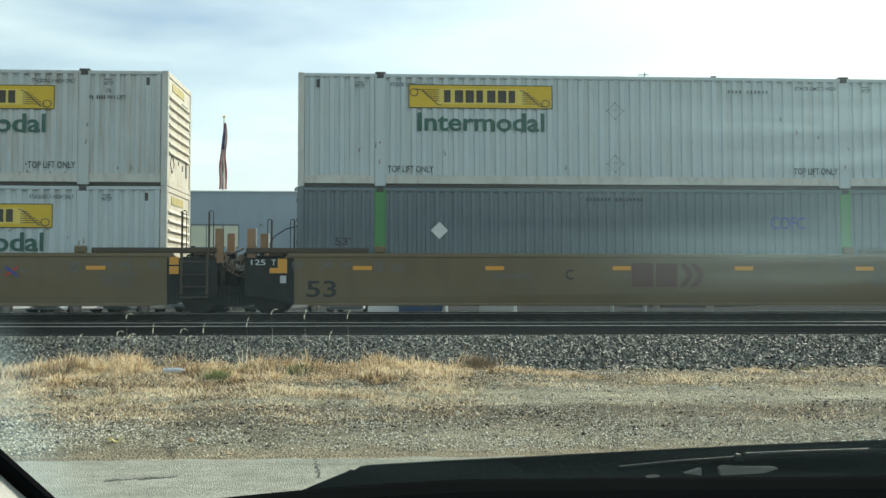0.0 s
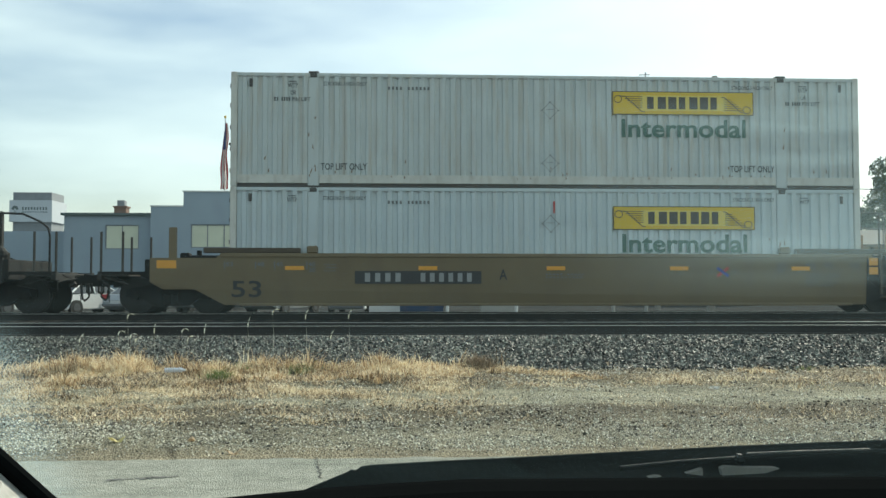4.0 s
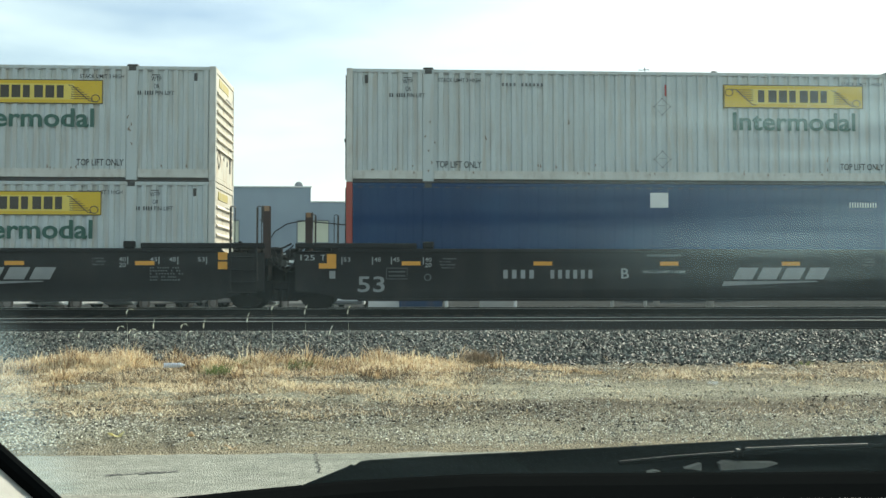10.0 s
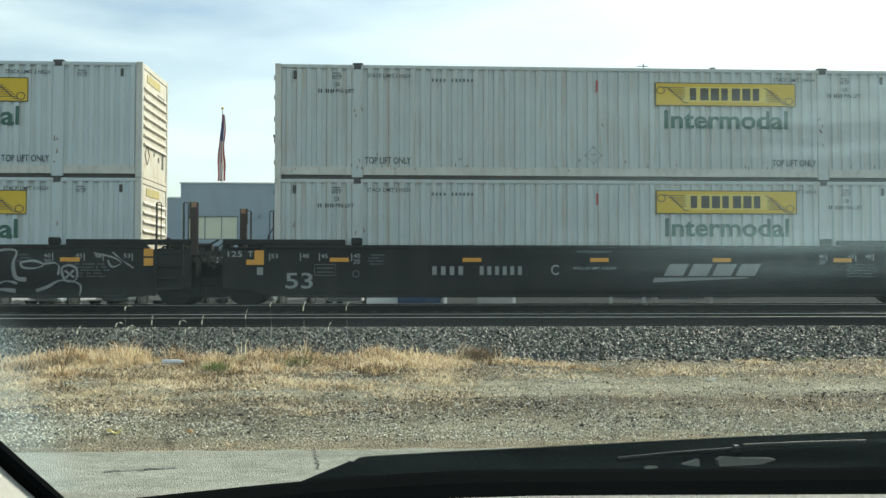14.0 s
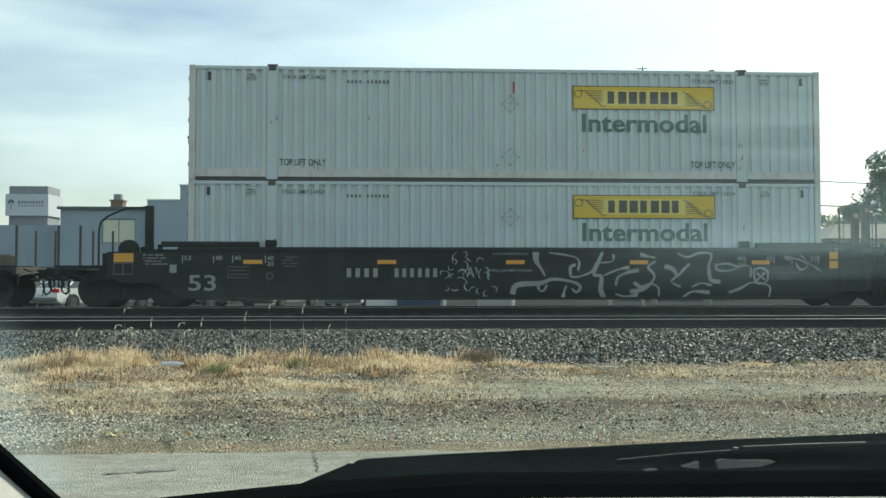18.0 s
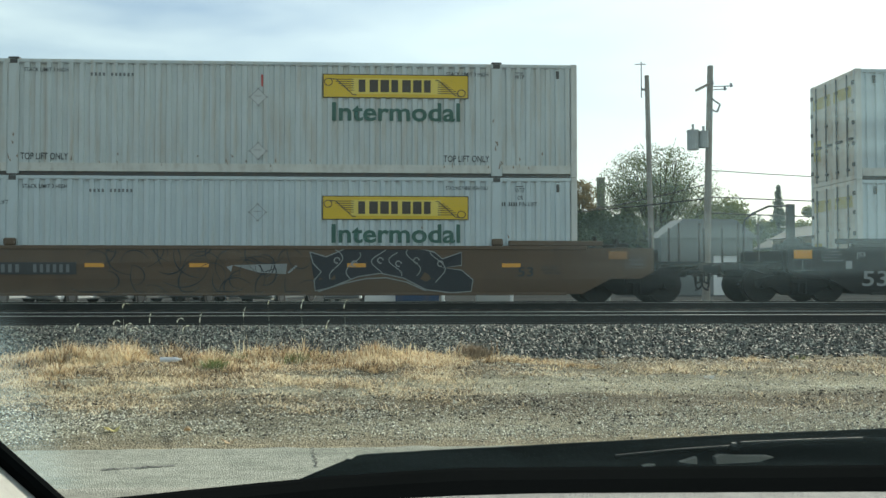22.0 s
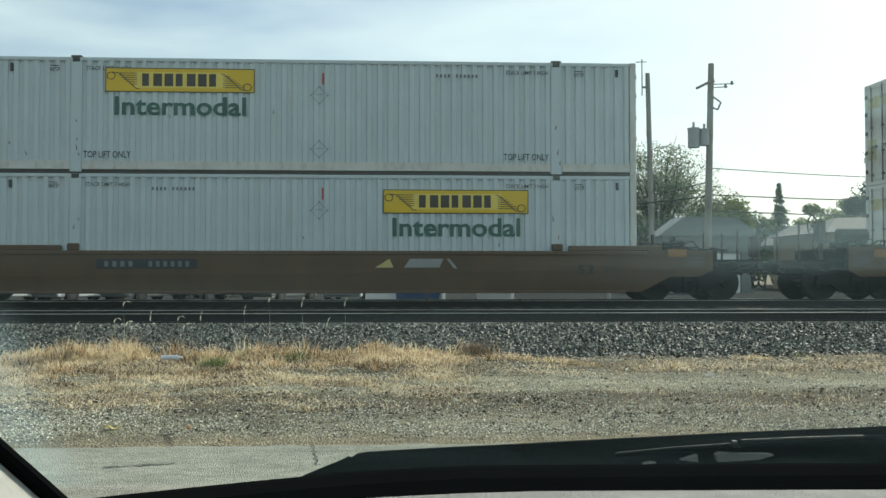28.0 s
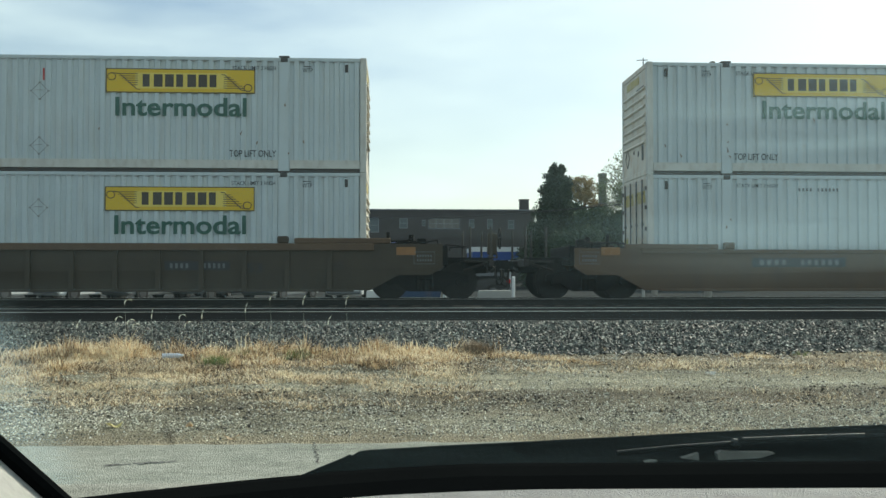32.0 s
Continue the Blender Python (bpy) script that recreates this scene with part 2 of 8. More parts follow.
def corrugated(bm, x0, x1, z0, z1, pitch=0.2, depth=0.045, y=0.0):
    n = max(1, round((x1 - x0) / pitch))
    p = (x1 - x0) / n
    cols = []
    for i in range(n):
        a = x0 + i * p
        cols += [(a, depth), (a + p * 0.40, depth), (a + p * 0.5, 0), (a + p * 0.90, 0)]
    cols.append((x1, depth))
    lo = [bm.verts.new((x, y + d, z0)) for x, d in cols]
    hi = [bm.verts.new((x, y + d, z1)) for x, d in cols]
    for i in range(len(cols) - 1):
        bm.faces.new((lo[i], lo[i + 1], hi[i + 1], hi[i]))
    box(bm, x0, x1, y + depth + 0.004, y + depth + 0.03, z0, z1)


def side_panels(bm, pitch=0.27, depth=0.045):
    for x0, x1 in ((0.17, POSTS[0] - 0.13), (POSTS[0] + 0.13, POSTS[1] - 0.13), (POSTS[1] + 0.13, LONG - 0.17)):
        corrugated(bm, x0, x1, 0.29, TALL - 0.10, pitch, depth)


def front_end(bm):
    """Closed end with pressed ribs; lies in y and z at x = 0, ribs towards +x."""
    box(bm, -0.05, -0.02, 0.12, WIDE - 0.12, 0.14, TALL - 0.14)


def end_rib(bm):
    prism(bm, [(-0.02, -0.035), (0.03, -0.025), (0.034, 0.0), (-0.02, 0.06)][::-1], 0.22, WIDE - 0.22)


def door_end(bm):
    for y0, y1 in ((0.12, WIDE / 2 - 0.01), (WIDE / 2 + 0.01, WIDE - 0.12)):
        box(bm, -0.05, -0.012, y0, y1, 0.14, TALL - 0.14, 0.006)
        for i in range(5):
            z = 0.30 + i * 0.5
            box(bm, -0.012, 0.0, y0 + 0.05, y1 - 0.05, z, z + 0.36, 0.005)


def door_bars(bm):
    for y in (0.42, 1.0, 1.6, 2.18):
        rod(bm, (0.03, y, 0.10), (0.03, y, TALL - 0.10), 0.02, 6)
        for z in (0.25, 0.9, 1.6, 2.4):
            box(bm, -0.01, 0.045, y - 0.05, y + 0.05, z, z + 0.06)
        box(bm, 0.0, 0.06, y - 0.02, y + 0.28, 1.05, 1.11)


def hinge(bm):
    box(bm, -0.01, 0.03, -0.05, 0.05, 0, 0.1)


def container(x, z, paint="white", front="right", name_marks=True, clean=False, wtp_lines=1, red=True, placards=(1.98, 0.62), full=False, sign_up=0.0, low_text=0.37, stack="STACK LIMIT 3 HIGH", stack_right="", label=""):
    """A 53 foot container, its left end at x on the train and its floor at z."""
    side = {"white": WHITE_SIDE_B if clean else WHITE_SIDE, "blue": BLUE_SIDE, "grey": GREY_SIDE}[paint]
    frame_m = {"white": WHITE_FRAME, "blue": BLUE_SIDE, "grey": GREY_SIDE}[paint]
    post_m = {"white": side, "blue": BLUE_SIDE, "grey": GREEN_PAINT}[paint]
    corner_m = {"white": frame_m, "blue": RED_PAINT, "grey": GREY_SIDE}[paint]
    root = thing("shipping_container", pose(x, SIDE_Y, z), label, "container", "containers on the train")
    MOVERS.append((root, x, z))
    flip = Matrix.Translation((LONG, WIDE, 0)) @ pose(0, 0, 0, 0, 0, 180)
    pitch = {"white": 0.27, "grey": 0.23, "blue": 0.5}[paint]
    depth = {"white": 0.045, "grey": 0.03, "blue": 0.006}[paint]
    panels = shared("side_panel", lambda bm: side_panels(bm, pitch, depth), side)
    part_of("side_panel", panels, None, root)
    far = part_of("side_panel", panels, None, root)
    far.matrix_basis = flip

    def corner(bm):
        box(bm, 0, 0.16, 0, 0.14, 0, TALL, 0.012)
    post = shared("corner_post", corner, corner_m)
    for m in (Matrix(), Matrix.Translation((LONG - 0.16, 0, 0)), Matrix.Translation((0, WIDE - 0.14, 0)), Matrix.Translation((LONG - 0.16, WIDE - 0.14, 0))):
        part_of("corner_post", post, None, root).matrix_basis = m

    def lift(bm):
        box(bm, -0.125, 0.125, -0.002, 0.12, 0.0, TALL - 0.02, 0.01)
        box(bm, -0.14, -0.12, -0.006, 0.1, 0.03, TALL - 0.05)
        box(bm, 0.12, 0.14, -0.006, 0.1, 0.03, TALL - 0.05)

    def cast(bm):
        box(bm, -0.13, 0.13, -0.012, 0.16, TALL - 0.02, TALL + 0.03, 0.008)
        box(bm, -0.09, 0.09, -0.014, 0.16, TALL - 0.13, TALL - 0.025, 0.008)
        box(bm, -0.05, 0.05, -0.022, 0.0, TALL - 0.10, TALL - 0.05)
    for px in POSTS:
        for m in (Matrix.Translation((px, 0, 0)), flip @ Matrix.Translation((px, 0, 0))):
            part_of("lifting_post", shared("lifting_post", lift, post_m), None, root).matrix_basis = m
            part_of("corner_casting", shared("corner_casting", cast, CASTING), None, root).matrix_basis = m

    def rails(bm):
        box(bm, 0.16, LONG - 0.16, 0.0, 0.10, TALL - 0.10, TALL - 0.015, 0.008)

    def low_rails(bm):
        for a, b in ((0.165, POSTS[0] - 0.145), (POSTS[0] + 0.145, POSTS[1] - 0.145), (POSTS[1] + 0.145, LONG - 0.165)):
            box(bm, a, b, -0.004, 0.10, 0.085, 0.295, 0.012)
            box(bm, a, b, -0.010, 0.0, 0.272, 0.295)
            box(bm, a, b, -0.009, 0.0, 0.087, 0.105)

    # recessed strip under the rail, dark material standing for the shade there
    def sole(bm):
        for a, b in ((0.165, POSTS[0] - 0.145), (POSTS[0] + 0.145, POSTS[1] - 0.145), (POSTS[1] + 0.145, LONG - 0.165)):
            box(bm, a, b, 0.05, 0.12, 0.02, 0.10)
    for m in (Matrix(), flip):
        part_of("recess_shade", shared("recess_shade", sole, CASTING), None, root, "recessed lower edge, its shade put in as dark colour").matrix_basis = m
        part_of("top_rail", shared("top_rail", rails, side), None, root).matrix_basis = m
        part_of("bottom_rail", shared("bottom_rail", low_rails, frame_m), None, root).matrix_basis = m
        part_of("under_rail", shared("under_rail", lambda bm: box(bm, 0.165, LONG - 0.165, 0.05, 0.14, 0.0, 0.034), CASTING), None, root).matrix_basis = m

    def slits(bm):
        n = 57
        for i in range(n):
            a = 0.3 + i * (LONG - 0.6) / n
            box(bm, a, a + 0.12, -0.003, 0.01, TALL - 0.135, TALL - 0.112)
    part_of("rail_rivets", shared("rail_rivets", slits, INK_GREY if paint == "white" else CASTING), None, root)["kind"] = "stuff"

    def roof(bm):
        box(bm, 0.05, LONG - 0.05, 0.1, WIDE - 0.1, TALL - 0.05, TALL - 0.02)
    part_of("roof", shared("roof", roof, side), None, root)

    def deck(bm):
        box(bm, 0.05, LONG - 0.05, 0.1, WIDE - 0.1, 0.04, 0.15)
    part_of("floor_deck", shared("floor_deck", deck, CASTING), None, root)
    right, left = Matrix.Translation((LONG, 0, 0)), Matrix.Translation((0, WIDE, 0)) @ pose(0, 0, 0, 0, 0, 180)
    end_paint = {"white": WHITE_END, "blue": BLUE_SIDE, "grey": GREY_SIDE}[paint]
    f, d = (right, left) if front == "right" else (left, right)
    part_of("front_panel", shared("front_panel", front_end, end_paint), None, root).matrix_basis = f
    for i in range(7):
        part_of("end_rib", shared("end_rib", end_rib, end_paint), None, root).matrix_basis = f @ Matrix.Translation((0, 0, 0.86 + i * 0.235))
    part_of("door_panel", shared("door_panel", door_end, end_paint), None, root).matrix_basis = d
    part_of("lock_bars", shared("lock_bars", door_bars, CASTING), None, root).matrix_basis = d
    for y in (0.12, WIDE - 0.12):
        for hz in (0.35, 0.9, 1.45, 2.0, 2.5):
            part_of("hinge", shared("hinge", hinge, CASTING), None, root).matrix_basis = d @ Matrix.Translation((0, y, hz))

    def sill(bm):
        box(bm, -0.06, 0.0, 0.14, WIDE - 0.14, 0.0, 0.13, 0.008)
    for m in (right, left):
        for sz in (0.0, TALL - 0.14):
            part_of("end_sill", shared("end_sill", sill, corner_m if paint == "blue" else end_paint), None, root).matrix_basis = m @ Matrix.Translation((0, 0, sz))
    if paint == "white":
        def plate(bm):
            box(bm, -0.02, -0.006, 0.5, 1.75, 2.48, 2.68)

        def placard(bm):
            c = [(0.55, 0.88), (0.75, 0.62), (0.55, 0.36), (0.35, 0.62)]
            for (a, b), (e, g) in zip(c, c[1:] + c[:1]):
                rod(bm, (-0.014, a, b), (-0.014, e, g), 0.010, 5)
        part_of("placard_frame", shared("placard_frame", placard, CASTING), None, root, "dark diamond frame").matrix_basis = f
        for y0, y1, z0, z1 in ((2.0, 2.16, 0.42, 0.86), (1.62, 1.72, 0.56, 0.70), (1.18, 1.26, 0.66, 0.76), (1.5, 2.2, 2.30, 2.36)):
            part_of("data_plate", shared("data_plate%g" % y0, lambda bm: box(bm, -0.02, -0.010, y0, y1, z0, z1), CASTING), None, root, "small dark plate").matrix_basis = f
        part_of("end_sign", shared("end_sign", plate, BAND_YELLOW), None, root, "small yellow sign").matrix_basis = f
        for y0, y1, z0, z1 in ((0.20, 1.20, 2.18, 2.5), (1.40, 2.36, 2.18, 2.5), (0.2, 0.62, 0.72, 1.3)):
            part_of("door_band", shared("door_band%g%g" % (y0, z0), lambda bm: box(bm, -0.004, 0.006, y0, y1, z0, z1), BAND_YELLOW), None, root, "yellow band").matrix_basis = d

        def badge(bm):
            # plain shapes in place of a company's mark
            for i in range(7):
                flat(bm, 0.90 + i * 0.275, 0.90 + i * 0.275 + (0.215 if i % 3 else 0.17), 0.15, 0.465, -0.0122)
        x0 = 9.69 if front == "right" else LONG - 9.69 - 3.68
        sign = part_of("sign_panel", shared("sign_panel", lambda bm: box(bm, 0, 3.68, -0.010, 0.03, 0, 0.605), LOGO_YELLOW), None, root, "yellow rectangular sign with dark shapes")
        sign.location = (x0, 0, 1.91 + sign_up)
        part_of("name_panel", shared("name_panel", lambda bm: flat(bm, 0.72, 2.98, 0.105, 0.50, -0.0112), NAME_YELLOW), None, sign)
        part_of("sign_lettering", shared("sign_lettering", badge, INK_BROWN), None, sign)

        def border(bm):
            for a, b, c, e in ((0, 3.68, 0, 0.022), (0, 3.68, 0.583, 0.605), (0, 0.022, 0, 0.605), (3.658, 3.68, 0, 0.605)):
                flat(bm, a, b, c, e, -0.0125)
            for k in (1, -1):
                c = 1.84 - k * 1.84
                pts = [(c + k * (0.14 + 0.10 * math.cos(t)), 0.40 + 0.09 * math.sin(t)) for t in np.linspace(0, 6.28, 14)] if k > 0 else \
                      [(c + k * (0.18 + 0.10 * math.cos(t)), 0.14 + 0.09 * math.sin(t)) for t in np.linspace(0, 6.28, 14)]
                ribbon(bm, pts, 0.022, -0.0125)
                for j in range(6):
                    z = 0.46 - j * 0.055 if k > 0 else 0.12 + j * 0.055
                    flat(bm, min(c + k * (0.25 + j * 0.07), c + k * 0.78), max(c + k * (0.25 + j * 0.07), c + k * 0.78), z, z + 0.018, -0.0125)
                ribbon(bm, [(c + k * 0.14, 0.49 if k > 0 else 0.05), (c + k * 0.34, 0.47 if k > 0 else 0.08), (c + k * 0.75, 0.09 if k > 0 else 0.46), (c + k * 0.84, 0.08 if k > 0 else 0.47)], 0.022, -0.0125)
        part_of("sign_border", shared("sign_border", border, INK_BROWN), None, sign)
        part_of("lettering", letters("Intermodal", 3.24, 0.475, INK_GREEN, 0.021), None, root, "dark green lettering", (x0 + 0.23, -0.006, 1.325 + sign_up))
        for px in (2.26, 12.74):
            part_of("lettering", letters("TOP LIFT ONLY", 1.16, 0.17, INK_BLACK, 0.008), None, root, "", (px, -0.006, low_text))["kind"] = "stuff"
            part_of("lettering", letters(stack if px < 5 else (stack_right or stack), 1.08, 0.10, INK_BLACK, 0.006), None, root, "", (px + 0.06, -0.006, 2.56))["kind"] = "stuff"
        for px in (1.42, 14.55):
            part_of("lettering", letters("WTP", 0.25, 0.12, INK_BLACK, 0.006), None, root, "", (px, -0.006, 2.50))["kind"] = "stuff"

            def dash(bm):
                flat(bm, 0.02, 0.22, 0.15, 0.17)
            part_of("marking_bar", shared("marking_bar", dash, INK_BLACK), None, root, "", (px, -0.006, 2.50))["kind"] = "stuff"
            if wtp_lines > 1:
                part_of("lettering", letters("OR", 0.14, 0.11, INK_BLACK, 0.006), None, root, "", (px + 0.07, -0.006, 2.32))["kind"] = "stuff"
                part_of("marking_bar", shared("lift_line", lambda bm: bars(bm, -0.3, 0.12, 0, 0.10, 7, skip=(2,)), INK_BLACK), None, root, "", (px - 0.05, -0.006, 2.16))["kind"] = "stuff"
                part_of("lettering", letters("PIN LIFT", 0.46, 0.10, INK_BLACK, 0.006), None, root, "", (px + 0.11, -0.006, 2.16))["kind"] = "stuff"
        nx = 3.92 if front == "right" else 11.0
        part_of("marking_bar", shared("unit_number", lambda bm: bars(bm, 0, 1.1, 0, 0.08, 11, skip=(4,)), INK_FAINT), None, root, "", (nx, -0.006, 2.47))["kind"] = "stuff"
        rx = 8.08
        if red:
            part_of("red_stripe", shared("red_stripe", lambda bm: flat(bm, 0, 0.045, 0, 0.3), INK_RED), None, root, "", (rx + 0.07, -0.006, 2.25))

        def diamond(bm):
            c = [(0, 0.21), (0.21, 0), (0, -0.21), (-0.21, 0), (0, 0.21)]
            ribbon(bm, c, 0.018)
            flat(bm, -0.10, 0.08, 0.015, 0.03)
            for q in c[:4]:
                flat(bm, q[0] - 0.03, q[0] + 0.03, q[1] - 0.02, q[1] + 0.02)
        for pz in placards:
            pf = part_of("placard_frame", shared("placard_frame", diamond, INK_GREY), None, root, "", (rx, -0.010, pz))
            if full:
                part_of("placard", shared("placard_card", lambda bm: bm.faces.new([bm.verts.new(p) for p in ((0, 0, -0.2), (0.2, 0, 0), (0, 0, 0.2), (-0.2, 0, 0))]), INK_PALE), None, pf, "pale diamond card", (0, 0.002, 0))

        def vent(bm):
            box(bm, -0.04, 0.04, -0.012, 0.03, 0, 0.2, 0.008)
            box(bm, -0.022, 0.022, -0.016, 0.0, 0.03, 0.17)
        for px in (0.5, LONG - 0.5):
            part_of("side_vent", shared("side_vent", vent, CASTING), None, root, "", (px, 0, 2.52))
        rnd = random.Random(int(x * 10 + z * 100))

        def dents(bm):
            for _ in range(11):
                a, b = rnd.choice((POSTS[0], POSTS[1], rnd.uniform(0.4, 15.6))) + rnd.uniform(-0.12, 0.12), rnd.uniform(0.26, 1.6) ** 1.2
                ribbon(bm, [(a, b), (a + rnd.uniform(-0.03, 0.03), b + 0.04), (a + rnd.uniform(-0.04, 0.04), b + rnd.uniform(0.06, 0.16))], lambda t: 0.008 + 0.028 * math.sin(math.pi * t), -0.0085)
        bm = bmesh.new()
        dents(bm)
        if not clean:
            for _ in range(26):
                a, b = rnd.uniform(0.3, 15.8), 0.20 + abs(rnd.gauss(0, 0.12))
                ribbon(bm, [(a, b - 0.02), (a + rnd.uniform(-0.02, 0.02), b + 0.02), (a, b + rnd.uniform(0.03, 0.10))], lambda t: 0.006 + 0.03 * math.sin(math.pi * t), -0.0085)
        part("scuff_marks", bm, SCUFF, root, "rust and scuff marks")["kind"] = "stuff"
    return root


UPPER_Z, LOWER_Z = 3.767, 0.866
STACKS = [-2.52, -21.91, -45.46, -64.88, -84.32, -107.79, -131.33, -154.66]     # left ends at the start
WHITE_LABEL = "white corrugated freight container, green lettering, yellow sign, %s"
DIRTY, CLEAN = "streaked with rust", "fairly clean"
container(STACKS[0], UPPER_Z, front="left", clean=True, red=False, sign_up=0.10, label=WHITE_LABEL % CLEAN)
low = container(STACKS[0], LOWER_Z, "grey", label="blue-grey corrugated freight container with green posts in a railcar well")
part_of("lettering", letters("COFC", 0.92, 0.33, INK_BLUE, 0.01), None, low, "blue lettering", (12.1, -0.006, 1.85))
part_of("lettering", letters("53'", 0.38, 0.2, INK_BLACK, 0.01), None, low, "", (0.95, -0.006, 1.42))
part_of("placard", shared("placard", lambda bm: bm.faces.new([bm.verts.new(p) for p in ((0, 0, -0.22), (0.22, 0, 0), (0, 0, 0.22), (-0.22, 0, 0))]), INK_WHITE), None, low, "white diamond placard", (3.57, -0.008, 1.80))
part_of("marking_bar", shared("grey_marks", lambda bm: bars(bm, 0, 1.5, 0, 0.09, 16, skip=(7,)), INK_BLACK), None, low, "", (7.3, -0.006, 2.56))["kind"] = "stuff"
container(STACKS[1], UPPER_Z, low_text=0.42, red=False, sign_up=-0.02, label=WHITE_LABEL % DIRTY, stack="STACKING 3 HIGH ONLY", wtp_lines=2)
container(STACKS[1], LOWER_Z, red=True, sign_up=-0.08, label=WHITE_LABEL % CLEAN, clean=True, stack="STACKING 3 HIGH ONLY")
container(STACKS[2], UPPER_Z, wtp_lines=2, sign_up=0.055, label=WHITE_LABEL % DIRTY)
low = container(STACKS[2], LOWER_Z, "blue", label="dark blue freight container with red corner posts in a railcar")
part_of("white_panel", shared("white_panel", lambda bm: flat(bm, 0, 0.47, 0, 0.38), INK_WHITE), None, low, "", (7.75, -0.006, 2.28))
part_of("white_panel", shared("white_panel", lambda bm: flat(bm, 0, 0.47, 0, 0.38), INK_WHITE), None, low, "", (14.92, -0.006, 1.38))
part_of("lettering", letters("53", 0.40, 0.38, INK_WHITE, 0.012), None, low, "white lettering", (14.95, -0.006, 1.86))
part_of("marking_bar", shared("blue_marks", lambda bm: bars(bm, 0, 0.75, 0, 0.13, 11), INK_WHITE), None, low, "", (12.95, -0.006, 2.3))["kind"] = "stuff"
container(STACKS[3], UPPER_Z, wtp_lines=2, placards=(0.62,), label=WHITE_LABEL % DIRTY)
container(STACKS[3], LOWER_Z, sign_up=0.12, wtp_lines=2, placards=(), label=WHITE_LABEL % DIRTY)
container(STACKS[4], UPPER_Z, clean=True, sign_up=-0.05, label=WHITE_LABEL % CLEAN)
container(STACKS[4], LOWER_Z, clean=True, red=False, sign_up=0.05, label=WHITE_LABEL % CLEAN)
container(STACKS[5], UPPER_Z, full=True, sign_up=0.07, label=WHITE_LABEL % DIRTY)
container(STACKS[5], LOWER_Z, clean=True, wtp_lines=2, red=False, placards=(1.98,), sign_up=-0.11, stack_right="STACKING THREE HIGH ONLY", label=WHITE_LABEL % CLEAN)
container(STACKS[6], UPPER_Z, front="left", clean=True, sign_up=0.11, label=WHITE_LABEL % CLEAN)
container(STACKS[6], LOWER_Z, clean=True, placards=(1.98,), label=WHITE_LABEL % CLEAN)
container(STACKS[7], UPPER_Z, clean=True, sign_up=0.05, label=WHITE_LABEL % CLEAN)
container(STACKS[7], LOWER_Z, clean=True, red=False, label=WHITE_LABEL % CLEAN)

# ---- well cars ----
def well_sides(bm, l0, l1, top=1.49):
    """The near side of a well car. l0, l1: how far the side reaches past the container at the left and right end, and the kind of end."""
    mid, low = 0.86, 0.235
    lip = min(1.40, top + 0.06)

    def end(kind):
        # outwards from the container's end, heights over the rail
        return [(0.10, low), (0.82, 0.62), (1.60, 0.62), (1.92, 0.80), (1.92, lip), (0.3, lip), (0.2, top)] if kind == "coupler" else \
               [(0.05, low), (0.62, 0.40), (1.25, 0.46), (1.25, lip), (0.3, lip), (0.2, top)]
    r = [(LONG + u, z) for u, z in end(l1)]
    l = [(-u, z) for u, z in end(l0)][::-1]
    for v in prism(bm, r + l, -0.15, -0.05):
        if v.co.z < mid:
            v.co.y += (mid - v.co.z) * 0.13


def well_chord(bm, top=1.49):
    box(bm, -0.2, LONG + 0.2, -0.175, -0.03, top - 0.07, top + 0.03, 0.012)


def bottom_chord(bm):
    box(bm, 0.3, LONG - 0.3, -0.09, 0.02, 0.205, 0.27, 0.01)


def well_guide(bm, k, s, o, top=1.49):
    a, b = o - s * 1.78, o + s * (1.25 if k == "joint" else 0.62)
    box(bm, min(a, b), max(a, b), -0.15, -0.02, top + 0.03, top + 0.165, 0.02)


def pin_block(bm, top=1.49):
    box(bm, -0.14, 0.14, -0.16, -0.02, top + 0.03, top + 0.21, 0.03)
    box(bm, -0.05, 0.05, -0.17, -0.15, top + 0.07, top + 0.17)


def end_plate(bm, a, b, s):
    """Black plate over the end of the side, leaning in below like the side itself."""
    outline = [(a, 0.235 if s > 0 else 0.46), (a + 0.57 if s > 0 else b - 0.57, 0.40), (b, 0.46 if s > 0 else 0.235), (b, 0.86), (b, 1.40), (a, 1.40), (a, 0.86)]
    for v in prism(bm, outline, -0.156, -0.149):
        if v.co.z < 0.86:
            v.co.y += (0.86 - v.co.z) * 0.13


def end_deck(bm, kind):
    """Platform over the truck, outwards along +x from the container's end."""
    if kind == "coupler":
        box(bm, 0.12, 1.9, -0.04, WIDE + 0.04, 1.16, 1.24)
        box(bm, 1.9, 2.05, -0.12, WIDE + 0.12, 0.86, 1.36, 0.015)
        box(bm, 2.05, 3.15, 1.0, 1.6, 0.66, 1.06, 0.02)
        box(bm, 2.05, 3.2, -0.1, 0.0, 0.98, 1.06)
        box(bm, 2.05, 3.2, WIDE, WIDE + 0.1, 0.98, 1.06)
        for x in (0.4, 0.8, 1.2, 1.6):
            box(bm, x, x + 0.06, -0.05, WIDE + 0.05, 1.24, 1.32)
    else:
        box(bm, 0.12, 1.3, -0.04, WIDE + 0.04, 1.10, 1.20)
        box(bm, 1.1, 1.3, 0.2, WIDE - 0.2, 0.7, 1.36, 0.02)
        box(bm, 1.3, 1.62, 0.95, 1.65, 0.6, 1.1, 0.03)
        for x in (0.35, 0.75):
            box(bm, x, x + 0.08, -0.05, WIDE + 0.05, 1.20, 1.30)


